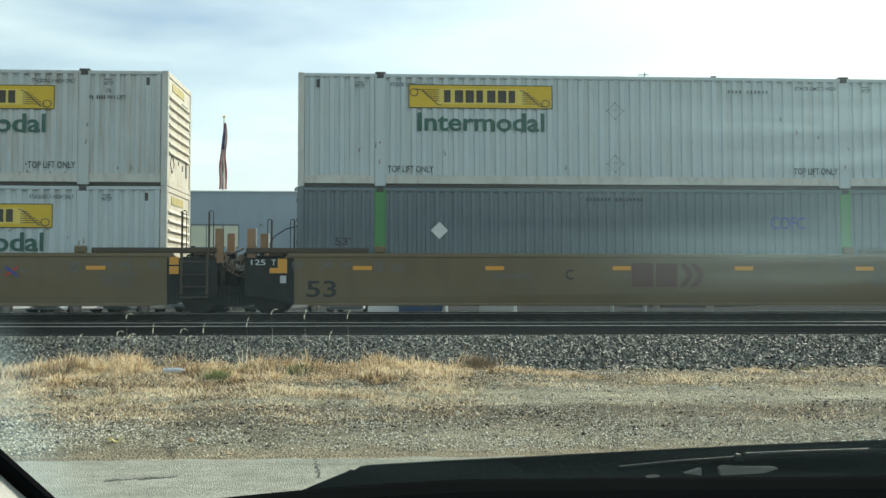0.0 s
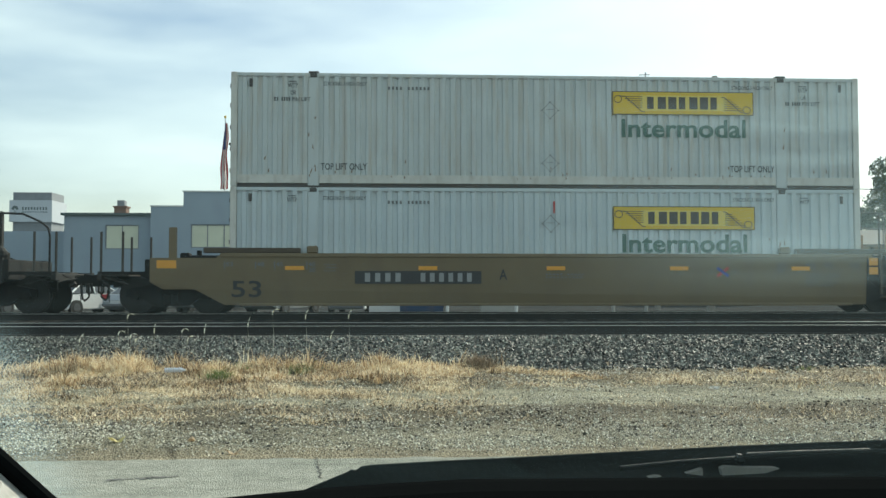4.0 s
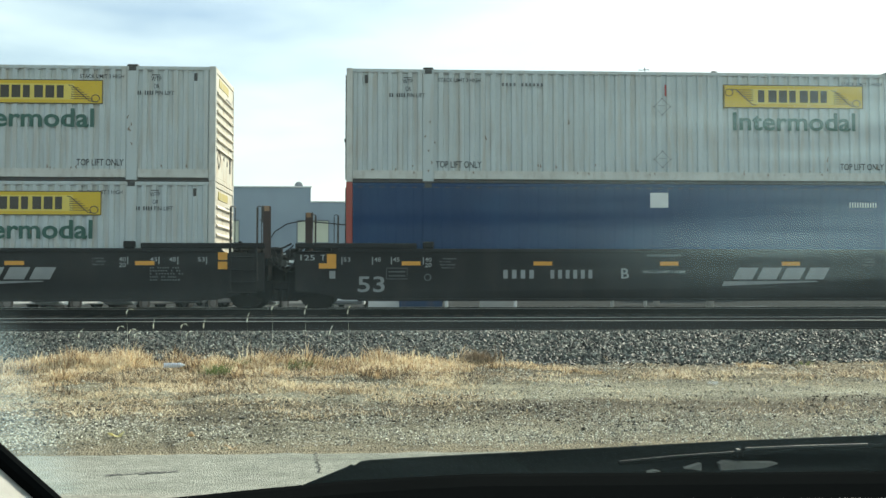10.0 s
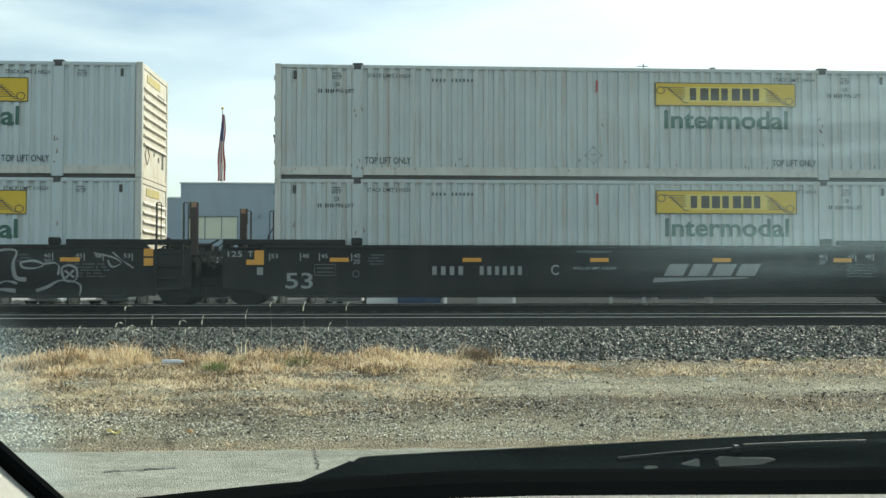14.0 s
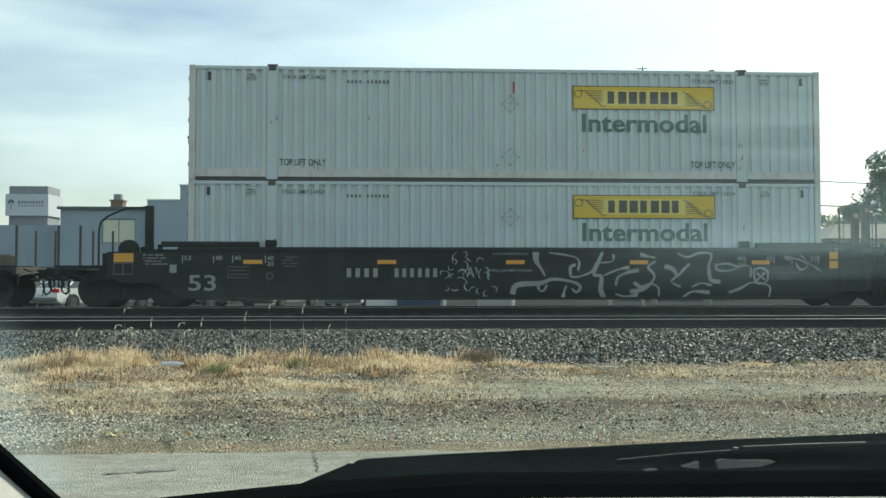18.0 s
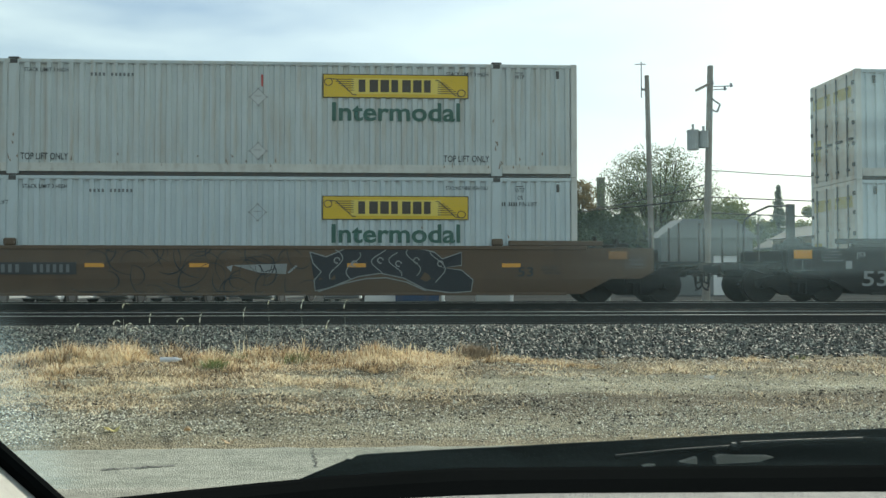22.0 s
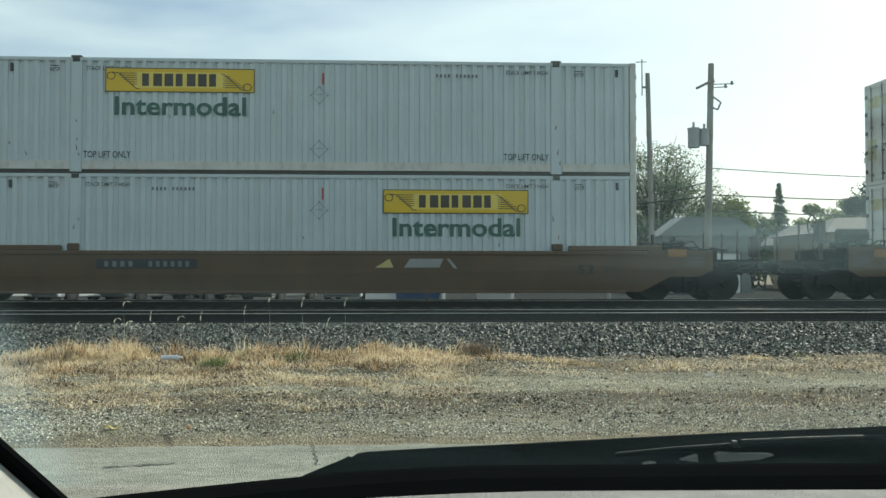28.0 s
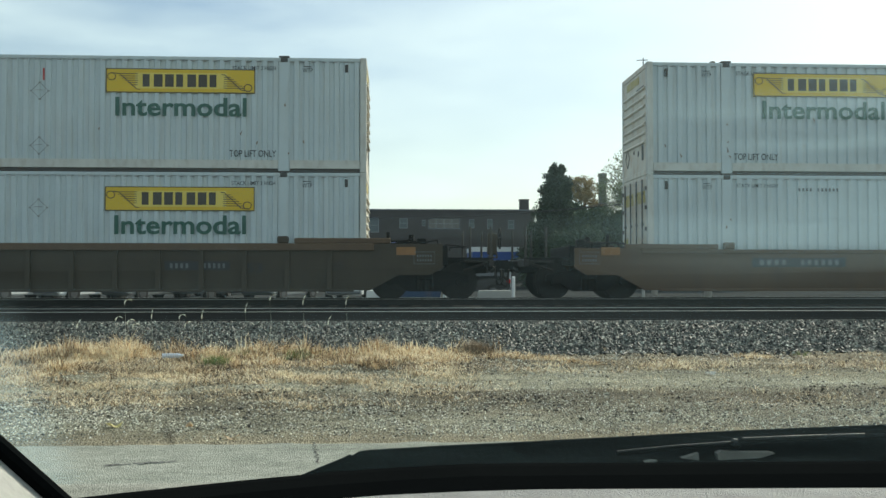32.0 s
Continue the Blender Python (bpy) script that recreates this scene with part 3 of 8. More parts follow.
def bulkhead(bm):
    """End wall of the well, closing it below the container's end."""
    box(bm, 0.02, 0.12, -0.05, WIDE + 0.05, 0.3, 1.42)
    for y0 in (-0.048, WIDE + 0.008):
        box(bm, -1.1, 0.015, y0, y0 + 0.04, 0.28, 1.15)


def well_floor(bm):
    for i in range(9):
        x = 0.5 + i * 1.88
        box(bm, x, x + 0.25, -0.04, WIDE + 0.04, 0.215, 0.285)


def end_frame(bm):
    """Crossover platform: a channel-section end sill with a grating, brackets and a coupler lift rod."""
    box(bm, 3.08, 3.2, -0.14, WIDE + 0.14, 0.84, 1.02, 0.012)
    box(bm, 2.45, 3.08, -0.14, WIDE + 0.14, 0.95, 0.985)
    for i in range(7):
        box(bm, 2.48 + i * 0.085, 2.50 + i * 0.085, -0.12, WIDE + 0.12, 0.985, 1.01)
    for y in (-0.10, 0.72, WIDE - 0.78, WIDE + 0.04):
        rod(bm, (2.46, y + 0.03, 0.74), (3.05, y + 0.03, 0.92), 0.022, 6)
    tube(bm, [(3.24, -0.10, 0.80), (3.24, 0.45, 0.86), (3.26, 1.25, 0.90)], 0.016, 6)
    tube(bm, [(3.24, -0.12, 0.56), (3.24, -0.12, 0.80)], 0.016, 6)


def coupler(bm):
    box(bm, 3.2, 3.5, 1.18, 1.42, 0.72, 0.98, 0.03)
    prism(bm, [(3.45, 0.68), (3.75, 0.70), (3.78, 0.98), (3.45, 1.02)], 1.14, 1.48)
    rod(bm, (3.2, 0.35, 0.98), (3.2, 1.3, 0.86), 0.02, 6)


def hoses(bm):
    """Slack air hoses and a lift chain that hang under the coupler."""
    for y, x0, x1, drop in ((0.80, 3.48, 3.72, 0.44), (0.95, 3.56, 3.74, 0.26)):
        n = 10
        tube(bm, [(x0 + (x1 - x0) * i / n + 0.02 * math.sin(i * 1.7 + y), y + 0.05 * math.sin(i), 0.76 - drop * math.sin(i / n * math.pi) ** 0.6) for i in range(n + 1)], 0.024, 6)
    for y in (0.80, 1.75):
        rod(bm, (3.22, y, 0.70), (3.36, y, 0.78), 0.045, 8)
    for i in range(7):
        rod(bm, (3.40, 1.05, 0.70 - i * 0.06), (3.41 + 0.02 * (i % 2), 1.05, 0.65 - i * 0.06), 0.016, 5)


def truck_frame(bm, y):
    """One cast side frame with springs; wheelbase 1.78."""
    prism(bm, [(-1.12, 0.42), (-1.10, 0.62), (-0.6, 0.72), (0.6, 0.72), (1.10, 0.62), (1.12, 0.42), (0.72, 0.40), (0.42, 0.20), (-0.42, 0.20), (-0.72, 0.40)], y - 0.07, y + 0.07)
    for x in (-0.89, 0.89):
        rod(bm, (x, y - 0.13, 0.46), (x, y + 0.06, 0.46), 0.11, 10)
    for x in (-0.18, 0.0, 0.18):
        rod(bm, (x, y - 0.02, 0.24), (x, y - 0.02, 0.52), 0.075, 8)


def wheelset_mesh(bm):
    for y in (-0.72, 0.72):
        s = 1 if y > 0 else -1
        rod(bm, (0, y - 0.02, 0), (0, y + s * 0.10, 0), 0.46, 28)
        rod(bm, (0, y - s * 0.045, 0), (0, y - s * 0.005, 0), 0.49, 28)
        rod(bm, (0, y + s * 0.07, 0), (0, y + s * 0.13, 0), 0.16, 12)
        for k in range(5):
            a = k * 2 * math.pi / 5
            box(bm, 0.27 * math.cos(a) - 0.03, 0.27 * math.cos(a) + 0.03, y + s * 0.10 - 0.005, y + s * 0.10 + 0.005, 0.27 * math.sin(a) - 0.03, 0.27 * math.sin(a) + 0.03)
    rod(bm, (0, -0.95, 0), (0, 0.95, 0), 0.085, 10)


def truck(parent, x):
    def body(bm):
        box(bm, -0.22, 0.22, 0.2, WIDE - 0.2, 0.48, 0.68, 0.03)
        rod(bm, (0, WIDE / 2, 0.6), (0, WIDE / 2, 0.8), 0.3, 14)
    me = shared("truck", body, DARK_STEEL)
    t = part_of("truck", me, None, parent, "dark steel two-axle truck", (x, 0, 0))
    for y in (WIDE / 2 - 1.0, WIDE / 2 + 1.0):
        part_of("side_frame", shared("side_frame%d" % round(y), lambda bm: truck_frame(bm, y), DARK_STEEL), None, t)
    for dx in (-0.89, 0.89):
        at = (dx, WIDE / 2, 0.46)
        w = part_of("wheelset", shared("wheelset", wheelset_mesh, WHEEL_STEEL), None, t, "", at)
        WHEELS.append((w, 0.46, at))
    return t


REFLECT = (1.4, 4.72, 7.95, 11.1, 14.25)


def stanchion(bm, h):
    rod(bm, (0, 0, 1.0), (0, 0, h), 0.032, 8)
    box(bm, -0.05, 0.05, -0.05, 0.05, 0.98, 1.05)


def brake_wheel(bm):
    for k in range(14):
        a, b = k / 14 * 6.2832, (k + 1) / 14 * 6.2832
        rod(bm, (0, 0.27 * math.cos(a), 0.27 * math.sin(a)), (0, 0.27 * math.cos(b), 0.27 * math.sin(b)), 0.018, 6)
    for k in range(5):
        a = k / 5 * 6.2832
        rod(bm, (-0.03, 0, 0), (0, 0.27 * math.cos(a), 0.27 * math.sin(a)), 0.012, 5)
    rod(bm, (-0.12, 0, 0), (0.03, 0, 0), 0.04, 8)


def guide_post(bm, h, w):
    box(bm, -w / 2, w / 2, -0.02, 0.10, 1.3, h, 0.012)
    box(bm, -w / 2 - 0.03, w / 2 + 0.03, -0.05, 0.14, 1.28, 1.36)


def lit_edge(bm, h, w):
    """Light strip on a guide post's edge, painting the light that catches it."""
    box(bm, -w / 2 - 0.022, -w / 2 + 0.012, -0.035, 0.085, h - 0.42, h + 0.012, 0.006)


def hoop(bm, h=2.57):
    tube(bm, [(-0.055, 0, h - 0.02), (-0.03, 0, h), (0.03, 0, h), (0.055, 0, h - 0.03), (0.055, 0, 1.5)], 0.013, 6)
    rod(bm, (-0.055, 0, 0.72), (-0.055, 0, h - 0.02), 0.026, 8)


def ladder(bm):
    for x in (0.42, 1.05):
        box(bm, x - 0.03, x + 0.03, -0.20, -0.165, 0.5, 1.62)
    for z in (0.42, 0.68, 0.98, 1.30):
        rod(bm, (0.39, -0.19, z), (1.08, -0.19, z), 0.016, 6)


def hose_bundle(bm, seed):
    """Air hoses slung between two platforms, with clamps and cocks."""
    rnd = random.Random(seed)
    for k in range(13):
        a = Vector((1.30 + rnd.uniform(-0.1, 0.1), 0.15 + rnd.uniform(0, 1.6), 1.30 + rnd.uniform(-0.15, 0.28)))
        b = a + Vector((rnd.uniform(0.45, 0.95), rnd.uniform(-0.3, 0.3), rnd.uniform(-0.25, 0.2)))
        sag = rnd.uniform(0.03, 0.32)
        tube(bm, [a.lerp(b, i / 6) + Vector((0, 0, -sag * math.sin(i / 6 * math.pi))) for i in range(7)], rnd.choice((0.012, 0.018, 0.026)), 6)
        rod(bm, a + Vector((-0.05, 0, 0)), a + Vector((0.06, 0, 0)), 0.038, 8)
    for x, z in ((1.42, 1.30), (1.58, 1.22), (1.78, 1.34), (1.95, 1.26)):
        box(bm, x - 0.05, x + 0.05, 0.3, 0.5, z, z + 0.16, 0.015)
        rod(bm, (x, 0.4, z - 0.22), (x, 0.4, z), 0.02, 6)


def end_pipes(bm):
    """Air brake pipework and valves on the platform."""
    for y, z in ((0.35, 1.42), (0.8, 1.5), (1.5, 1.46)):
        tube(bm, [(0.25, y, 1.25), (0.35, y, z), (1.3, y + 0.1, z), (1.75, y + 0.1, 1.28)], 0.025, 6)
    box(bm, 0.75, 1.05, 0.3, 0.7, 1.32, 1.52, 0.03)
    box(bm, 1.3, 1.55, 0.9, 1.2, 1.32, 1.58, 0.03)
    rod(bm, (0.55, 0.5, 1.32), (0.55, 0.5, 1.72), 0.05, 8)
    rod(bm, (1.15, 0.7, 1.32), (1.15, 0.7, 1.66), 0.07, 8)


def shift_low(ob):
    """Lets a painted mark follow the lower, inward-leaning half of the side."""
    for v in ob.data.vertices:
        z = v.co.z + ob.location.z
        v.co.y += max(0.0, 0.86 - z) * 0.13
    return ob


def mark(root, name, build, material, x, z, label="", leaning=True, kind=""):
    bm = bmesh.new()
    build(bm)
    ob = part(name, bm, material, root, label)
    ob.location = (x, -0.158, z)
    if kind:
        ob["kind"] = kind
    return shift_low(ob) if leaning else ob


def words(root, text, width, height, material, x, z, label=""):
    ob = part_of("lettering", letters(text, width, height, material, 0.012), None, root, label, (x, -0.158 + max(0.0, 0.86 - z) * 0.13, z))
    if z + height / 2 < 0.86:
        ob.rotation_euler = (math.asin(0.13), 0, 0)
    else:
        ob.location.y = -0.158
    return ob


def gauge_marks(root, material):
    """Container length marks at both ends of the side."""
    for text, x in (("53", -0.10), ("48", 0.66), ("45", 1.13), ("40", 1.93)):
        words(root, text, 0.17, 0.11, material, x + 0.05, 1.19)
        mark(root, "gauge_mark", lambda bm: flat(bm, 0, 0.025, 0, 0.19), material, x, 1.12)
    words(root, "20", 0.17, 0.11, material, 1.98, 1.05)
    for text, x in (("40", 13.86), ("45", 14.62), ("48", 15.08), ("53", 15.78)):
        words(root, text, 0.17, 0.11, material, x, 1.19)
        mark(root, "gauge_mark", lambda bm: flat(bm, 0, 0.025, 0, 0.19), material, x + 0.2, 1.12)
    words(root, "20", 0.17, 0.11, material, 13.86, 1.05)


def small_print(root, x, z, w, lines, material, seed=1):
    rnd = random.Random(seed)

    def build(bm):
        for i in range(lines):
            bars(bm, 0, w * rnd.uniform(0.7, 1.0), -i * 0.075, -i * 0.075 + 0.035, 12, skip=(rnd.randrange(12), rnd.randrange(12)))
    mark(root, "small_print", build, material, x, z, kind="stuff")


def well_car(x, kinds, paint, label, trucks=(None, None), top=1.49, old=False, group="well cars of the train"):
    root = thing("well_car", pose(x, SIDE_Y, RAIL_Z), label, "railcar", group)
    MOVERS.append((root, x, RAIL_Z))
    kl, kr = kinds
    tag = "%s%s%g" % (kl, kr, top)
    flip = Matrix.Translation((LONG, WIDE, 0)) @ pose(0, 0, 0, 0, 0, 180)

    def far_side(bm):
        well_sides(bm, kl, kr, top)
        for v in bm.verts:
            v.co.y = WIDE - v.co.y
        bmesh.ops.reverse_faces(bm, faces=bm.faces)
    part_of("side_wall", shared("side_wall" + tag, lambda bm: well_sides(bm, kl, kr, top), paint), None, root)
    part_of("side_wall", shared("side_wall_far" + tag, far_side, paint), None, root)
    chord_m = CAR_BROWN if old else paint
    for m, ks in ((Matrix(), kinds), (flip, kinds[::-1])):
        part_of("top_chord", shared("top_chord%g" % top, lambda bm: well_chord(bm, top), chord_m), None, root).matrix_basis = m
        part_of("bottom_chord", shared("bottom_chord", bottom_chord, paint), None, root).matrix_basis = m
        for k, s, o in ((ks[0], -1, 0.0), (ks[1], 1, LONG)):
            part_of("container_guide", shared("container_guide%s%d%g" % (k, s, top), lambda bm: well_guide(bm, k, s, o, top), GUIDE_BROWN if paint is CAR_YELLOW else chord_m), None, root).matrix_basis = m
        for px in POSTS:
            part_of("pin_block", shared("pin_block%g" % top, lambda bm: pin_block(bm, top), paint), None, root).matrix_basis = m @ Matrix.Translation((px, 0, 0))
    part_of("floor_beams", shared("floor_beams", well_floor, DARK_STEEL), None, root)
    right, left = Matrix.Translation((LONG, 0, 0)), Matrix.Translation((0, WIDE, 0)) @ pose(0, 0, 0, 0, 0, 180)
    post_m = CAR_BLACK if paint is CAR_BLACK else GUIDE_BROWN
    for k, m, near in ((kr, right, 0.0), (kl, left, WIDE)):
        dark = DARK_STEEL
        if k == "coupler":
            part_of("end_beam", shared("end_beam", lambda bm: end_frame(bm), GUIDE_DARK if paint is not CAR_BLACK else CAR_BLACK), None, root).matrix_basis = m
        part_of("end_platform", shared("end_platform" + k, lambda bm: end_deck(bm, k), dark), None, root).matrix_basis = m
        part_of("bulkhead", shared("bulkhead", bulkhead, dark), None, root).matrix_basis = m
        part_of("brake_pipes", shared("brake_pipes", end_pipes, DARK_STEEL), None, root).matrix_basis = m
        tall = 1.84 if old else 2.05
        if k == "coupler":
            part_of("coupler", shared("coupler", coupler, DARK_STEEL), None, root).matrix_basis = m
            part_of("air_hose", shared("air_hose", hoses, RUBBER), None, root).matrix_basis = m
            for u, y, h in ((3.15, 0.0, tall), (3.15, WIDE, tall), (2.62, 0.0, tall), (2.62, WIDE, tall)):
                part_of("stanchion", shared("stanchion%g" % h, lambda bm: stanchion(bm, h), POST_STEEL), None, root).matrix_basis = m @ Matrix.Translation((u, y, 0))
        else:
            black = paint is CAR_BLACK
            h, w = (2.60, 0.19) if black else (2.15, 0.21)
            u = 1.27 if near == 0.0 else 1.16
            # the black cars carry one post on each end, the yellow ones two
            for y in (0.15,) if black else (0.15, WIDE - 0.25):
                post = part_of("guide_post", shared("guide_post%g%g" % (h, w), lambda bm: guide_post(bm, h, w), POST_RUST if black else POST_TAN), None, root)
                post.matrix_basis = m @ Matrix.Translation((u - (0.10 if y > 1 and near == 0.0 else 0.0), y, 0))
                part_of("worn_edge", shared("worn_edge%g%g" % (h, w), lambda bm: lit_edge(bm, h, w), POST_STEEL if black else INK_WHITE), None, post, "light strip painting the lit post edge")
                if black:
                    part_of("post_tip", shared("post_tip%g" % h, lambda bm: box(bm, -w / 2 + 0.03, w / 2 - 0.03, -0.024, 0.104, h - 0.13, h + 0.004), POST_TAN), None, post, "tan post tip")
            if near != 0.0:
                for hu in (0.43, 1.06):
                    part_of("grab_hoop", shared("grab_hoop", hoop, POST_STEEL), None, root).matrix_basis = m @ Matrix.Translation((hu, -0.12, 0))
    if kr == "joint":
        part_of("ladder", shared("ladder", ladder, post_m), None, root).matrix_basis = right
        for u in (0.47, 1.13):
            part_of("grab_hoop", shared("grab_hoop", hoop, POST_STEEL), None, root).matrix_basis = right @ Matrix.Translation((u, -0.12, 0))
        part_of("hose_bundle", shared("hose_bundle", lambda bm: hose_bundle(bm, 3), HOSE_WORN if paint is not CAR_BLACK else RUBBER), None, root, "bundled air hoses").matrix_basis = right
    for t in trucks:
        if t is not None:
            truck(root, t)
    if not old:
        for rx in (REFLECT if top > 1.45 else (3.9, 6.44, 10.32, 14.2)):
            part_of("reflector", shared("reflector", lambda bm: box(bm, 0, 0.47, -0.158, -0.148, 0, 0.10), REFLECTOR), None, root, "", (rx, 0, 1.10 if top > 1.45 else 0.91))
    if paint is CAR_YELLOW or paint is CAR_BLACK:
        for k, o, s in ((kl, 0.0, -1), (kr, LONG, 1)):
            if k != "joint":
                continue
            if paint is CAR_YELLOW:
                a, b = sorted((o + s * 0.06, o + s * 1.27))
                part_of("end_plate", shared("end_plate%d" % s, lambda bm: end_plate(bm, a, b, s), CAR_BLACK), None, root, "black end plate")
            if s < 0:
                mark(root, "reflector", lambda bm: prism(bm, [(0, 0), (0.43, 0), (0.43, 0.36), (0.2, 0.36), (0.2, 0.13), (0, 0.13)], -0.004, 0.0), REFLECTOR, -0.66, 1.02, leaning=False)
                ink = INK_GREY if paint is CAR_BLACK else INK_PALE
                words(root, "125", 0.36, 0.14, ink, -1.12, 1.22)
                words(root, "T", 0.12, 0.14, ink, -0.62, 1.22)
                mark(root, "white_placard", lambda bm: flat(bm, 0, 0.15, 0, 0.19), INK_GREY if paint is CAR_BLACK else INK_PALE, -0.40, 0.77)
            else:
                for z in (1.0, 1.23):
                    mark(root, "reflector", lambda bm: box(bm, 0, 0.23, -0.004, 0, 0, 0.19), REFLECTOR, LONG + 0.12, z, leaning=False)
    return root


FADED_ORANGE = mat("faded_orange", (0.26, 0.13, 0.05), 0.7, vary=0.3, scale=3, fine=14)
POST_TAN = mat("tan_post", (0.30, 0.18, 0.10), 0.7, vary=0.25, scale=3, fine=16, bump=0.1, stain=(0.10, 0.06, 0.035), amount=0.6)
GUIDE_BROWN = mat("brown_guide_steel", (0.062, 0.045, 0.028), 0.7, vary=0.25, scale=2, fine=16, bump=0.1, stain=(0.05, 0.04, 0.03), amount=0.6)
POST_RUST = mat("rust_black_post", (0.045, 0.026, 0.022), 0.6, vary=0.3, scale=2, fine=16, bump=0.08, stain=(0.015, 0.014, 0.014), amount=0.7)
HOSE_WORN = mat("worn_hose", (0.15, 0.105, 0.075), 0.35, 0.3, vary=0.5, scale=5, fine=30, bump=0.1, island=1.2)
GUIDE_DARK = mat("dirty_platform_steel", (0.020, 0.0155, 0.012), 0.75, vary=0.35, scale=3, fine=18, bump=0.1, stain=(0.012, 0.011, 0.010), amount=0.7)
BLACK_L = "black painted steel well car with grey lettering and orange reflectors"
YELL_L = "dull yellow steel well car with dark lettering and orange reflectors"
CAR_AT = [
    (0, ("joint", "coupler"), CAR_YELLOW, YELL_L, (-1.62, LONG + 1.48), 1.49, False),
    (1, ("coupler", "joint"), CAR_YELLOW, YELL_L, (-1.48, None), 1.49, False),
    (2, ("joint", "coupler"), CAR_BLACK, BLACK_L, (-1.65, LONG + 1.48), 1.49, False),
    (3, ("joint", "joint"), CAR_BLACK, BLACK_L, (-1.65, None), 1.49, False),
    (4, ("coupler", "joint"), CAR_BLACK, "black steel well car with grey lettering, sprayed with white graffiti", (-1.48, None), 1.49, False),
    (5, ("coupler", "coupler"), CAR_BROWN, "rusty orange-brown well car with dark and white graffiti", (-1.48, LONG + 1.48), 1.42, False),
    (6, ("coupler", "coupler"), CAR_BROWN, "rusty orange-brown well car with low scratched sides", (-1.48, LONG + 1.48), 1.24, True),
    (7, ("coupler", "coupler"), CAR_OLD, "old dark brown well car with ribbed sides and orange top edge", (-1.48, LONG + 1.48), 1.38, True)]
CARS = [well_car(STACKS[i], k, p, l, t, z, o) for i, k, p, l, t, z, o in CAR_AT]

# ---- writing and marks on the cars ----
for i, unit in ((2, "B"), (3, "C"), (4, "A")):
    c = CARS[i]
    gauge_marks(c, INK_GREY)
    words(c, "53", 0.68, 0.40, INK_GREY, 0.30 if i < 4 else 0.05, 0.43, "large grey figures")
    mark(c, "reporting_bars", lambda bm: (bars(bm, 0, 0.88, 0, 0.22, 4), bars(bm, 1.2, 2.36, 0, 0.22, 6)), INK_GREY, 3.9, 0.77, kind="stuff")
    words(c, unit, 0.2, 0.26, INK_GREY, 6.95, 0.77)
    words(c, "WELL LD LMT 118,500", 1.1, 0.075, INK_GREY, 7.5, 0.9)

    def logo(bm):
        # plain slanted shapes in place of a railway's mark
        for k in range(4):
            flat(bm, 0.28 + k * 0.62, 0.28 + k * 0.62 + 0.50, 0.15, 0.45, 0.0, 0.16)
        v = [bm.verts.new(p) for p in ((0, 0, -0.02), (0.05, 0, 0.10), (2.45, 0, 0.115), (2.5, 0, 0.09))]
        bm.faces.new(v)
    if i != 4:
        mark(c, "slanted_mark", logo, INK_GREY, 9.55, 0.60, "slanted grey plain shapes")
    mark(c, "notice_frame", lambda bm: [ribbon(bm, [(0, 0), (0.52, 0), (0.52, 0.27), (0, 0.27), (0, 0)], 0.015), bars(bm, 0.05, 0.47, 0.06, 0.10, 8), bars(bm, 0.05, 0.47, 0.16, 0.20, 8)], INK_FAINT, 1.02, 0.76)
    small_print(c, 2.35, 1.25, 0.42, 4, INK_FAINT, 2)
    small_print(c, 14.6, 1.02, 0.95, 5, INK_FAINT, 3)
    small_print(c, 13.2, 1.25, 0.42, 3, INK_FAINT, 4)
    mark(c, "round_mark", lambda bm: ribbon(bm, [(0.08 * math.cos(t), 0.08 * math.sin(t)) for t in np.linspace(0, 6.28, 16)], 0.02), INK_FAINT, 2.05, 0.80)
    mark(c, "small_number", lambda bm: bars(bm, 0, 0.9, 0, 0.06, 13), INK_FAINT, 7.6, 1.33, kind="stuff")
for i, s, o in ((2, 1, LONG), (4, -1, 0.0)):
    c = CARS[i]

    def tall_post(bm):
        box(bm, o + s * 1.25 - 0.10, o + s * 1.25 + 0.10, 1.10, 1.26, 1.2, 2.64, 0.012)
    bm = bmesh.new()
    tall_post(bm)
    part("tall_post", bm, CAR_BLACK, c, "tall black post")
    bm = bmesh.new()
    tube(bm, [(o + s * 1.25, 1.18, 2.60), (o + s * 1.85, 1.18, 2.58), (o + s * 2.3, 1.18, 2.38), (o + s * 2.50, 1.18, 2.22), (o + s * 2.55, 1.18, 2.0), (o + s * 2.55, 1.18, 1.0)], 0.028, 8)
    part("grab_rail", bm, CAR_BLACK, c, "bent pipe handrail")
    a, b = sorted((o + s * 1.28, o + s * 1.76))
    mark(c, "reflector", lambda bm: flat(bm, a, b, 0, 0.22), REFLECTOR, 0, 1.14)
    small_print(c, o + (0.35 if s > 0 else -1.05), 1.30, 0.62, 4, INK_GREY, 7)
    mark(c, "white_placard", lambda bm: flat(bm, 0, 0.17, 0, 0.20), INK_GREY, o + s * 0.32 - 0.08, 0.88)
    mark(c, "notice_frame", lambda bm: [ribbon(bm, [(0, 0), (0.46, 0), (0.46, 0.27), (0, 0.27), (0, 0)], 0.015), flat(bm, 0.22, 0.24, 0, 0.27)], INK_FAINT, a, 0.84)
    bm = bmesh.new()
    bmesh.ops.create_uvsphere(bm, u_segments=14, v_segments=8, radius=0.27, matrix=Matrix.Translation((o + s * 1.55, 0.4, 1.48)) @ Matrix.Diagonal((1, 0.7, 0.9, 1)))
    part("air_tank", bm, CAR_BLACK, c, "black air reservoir")
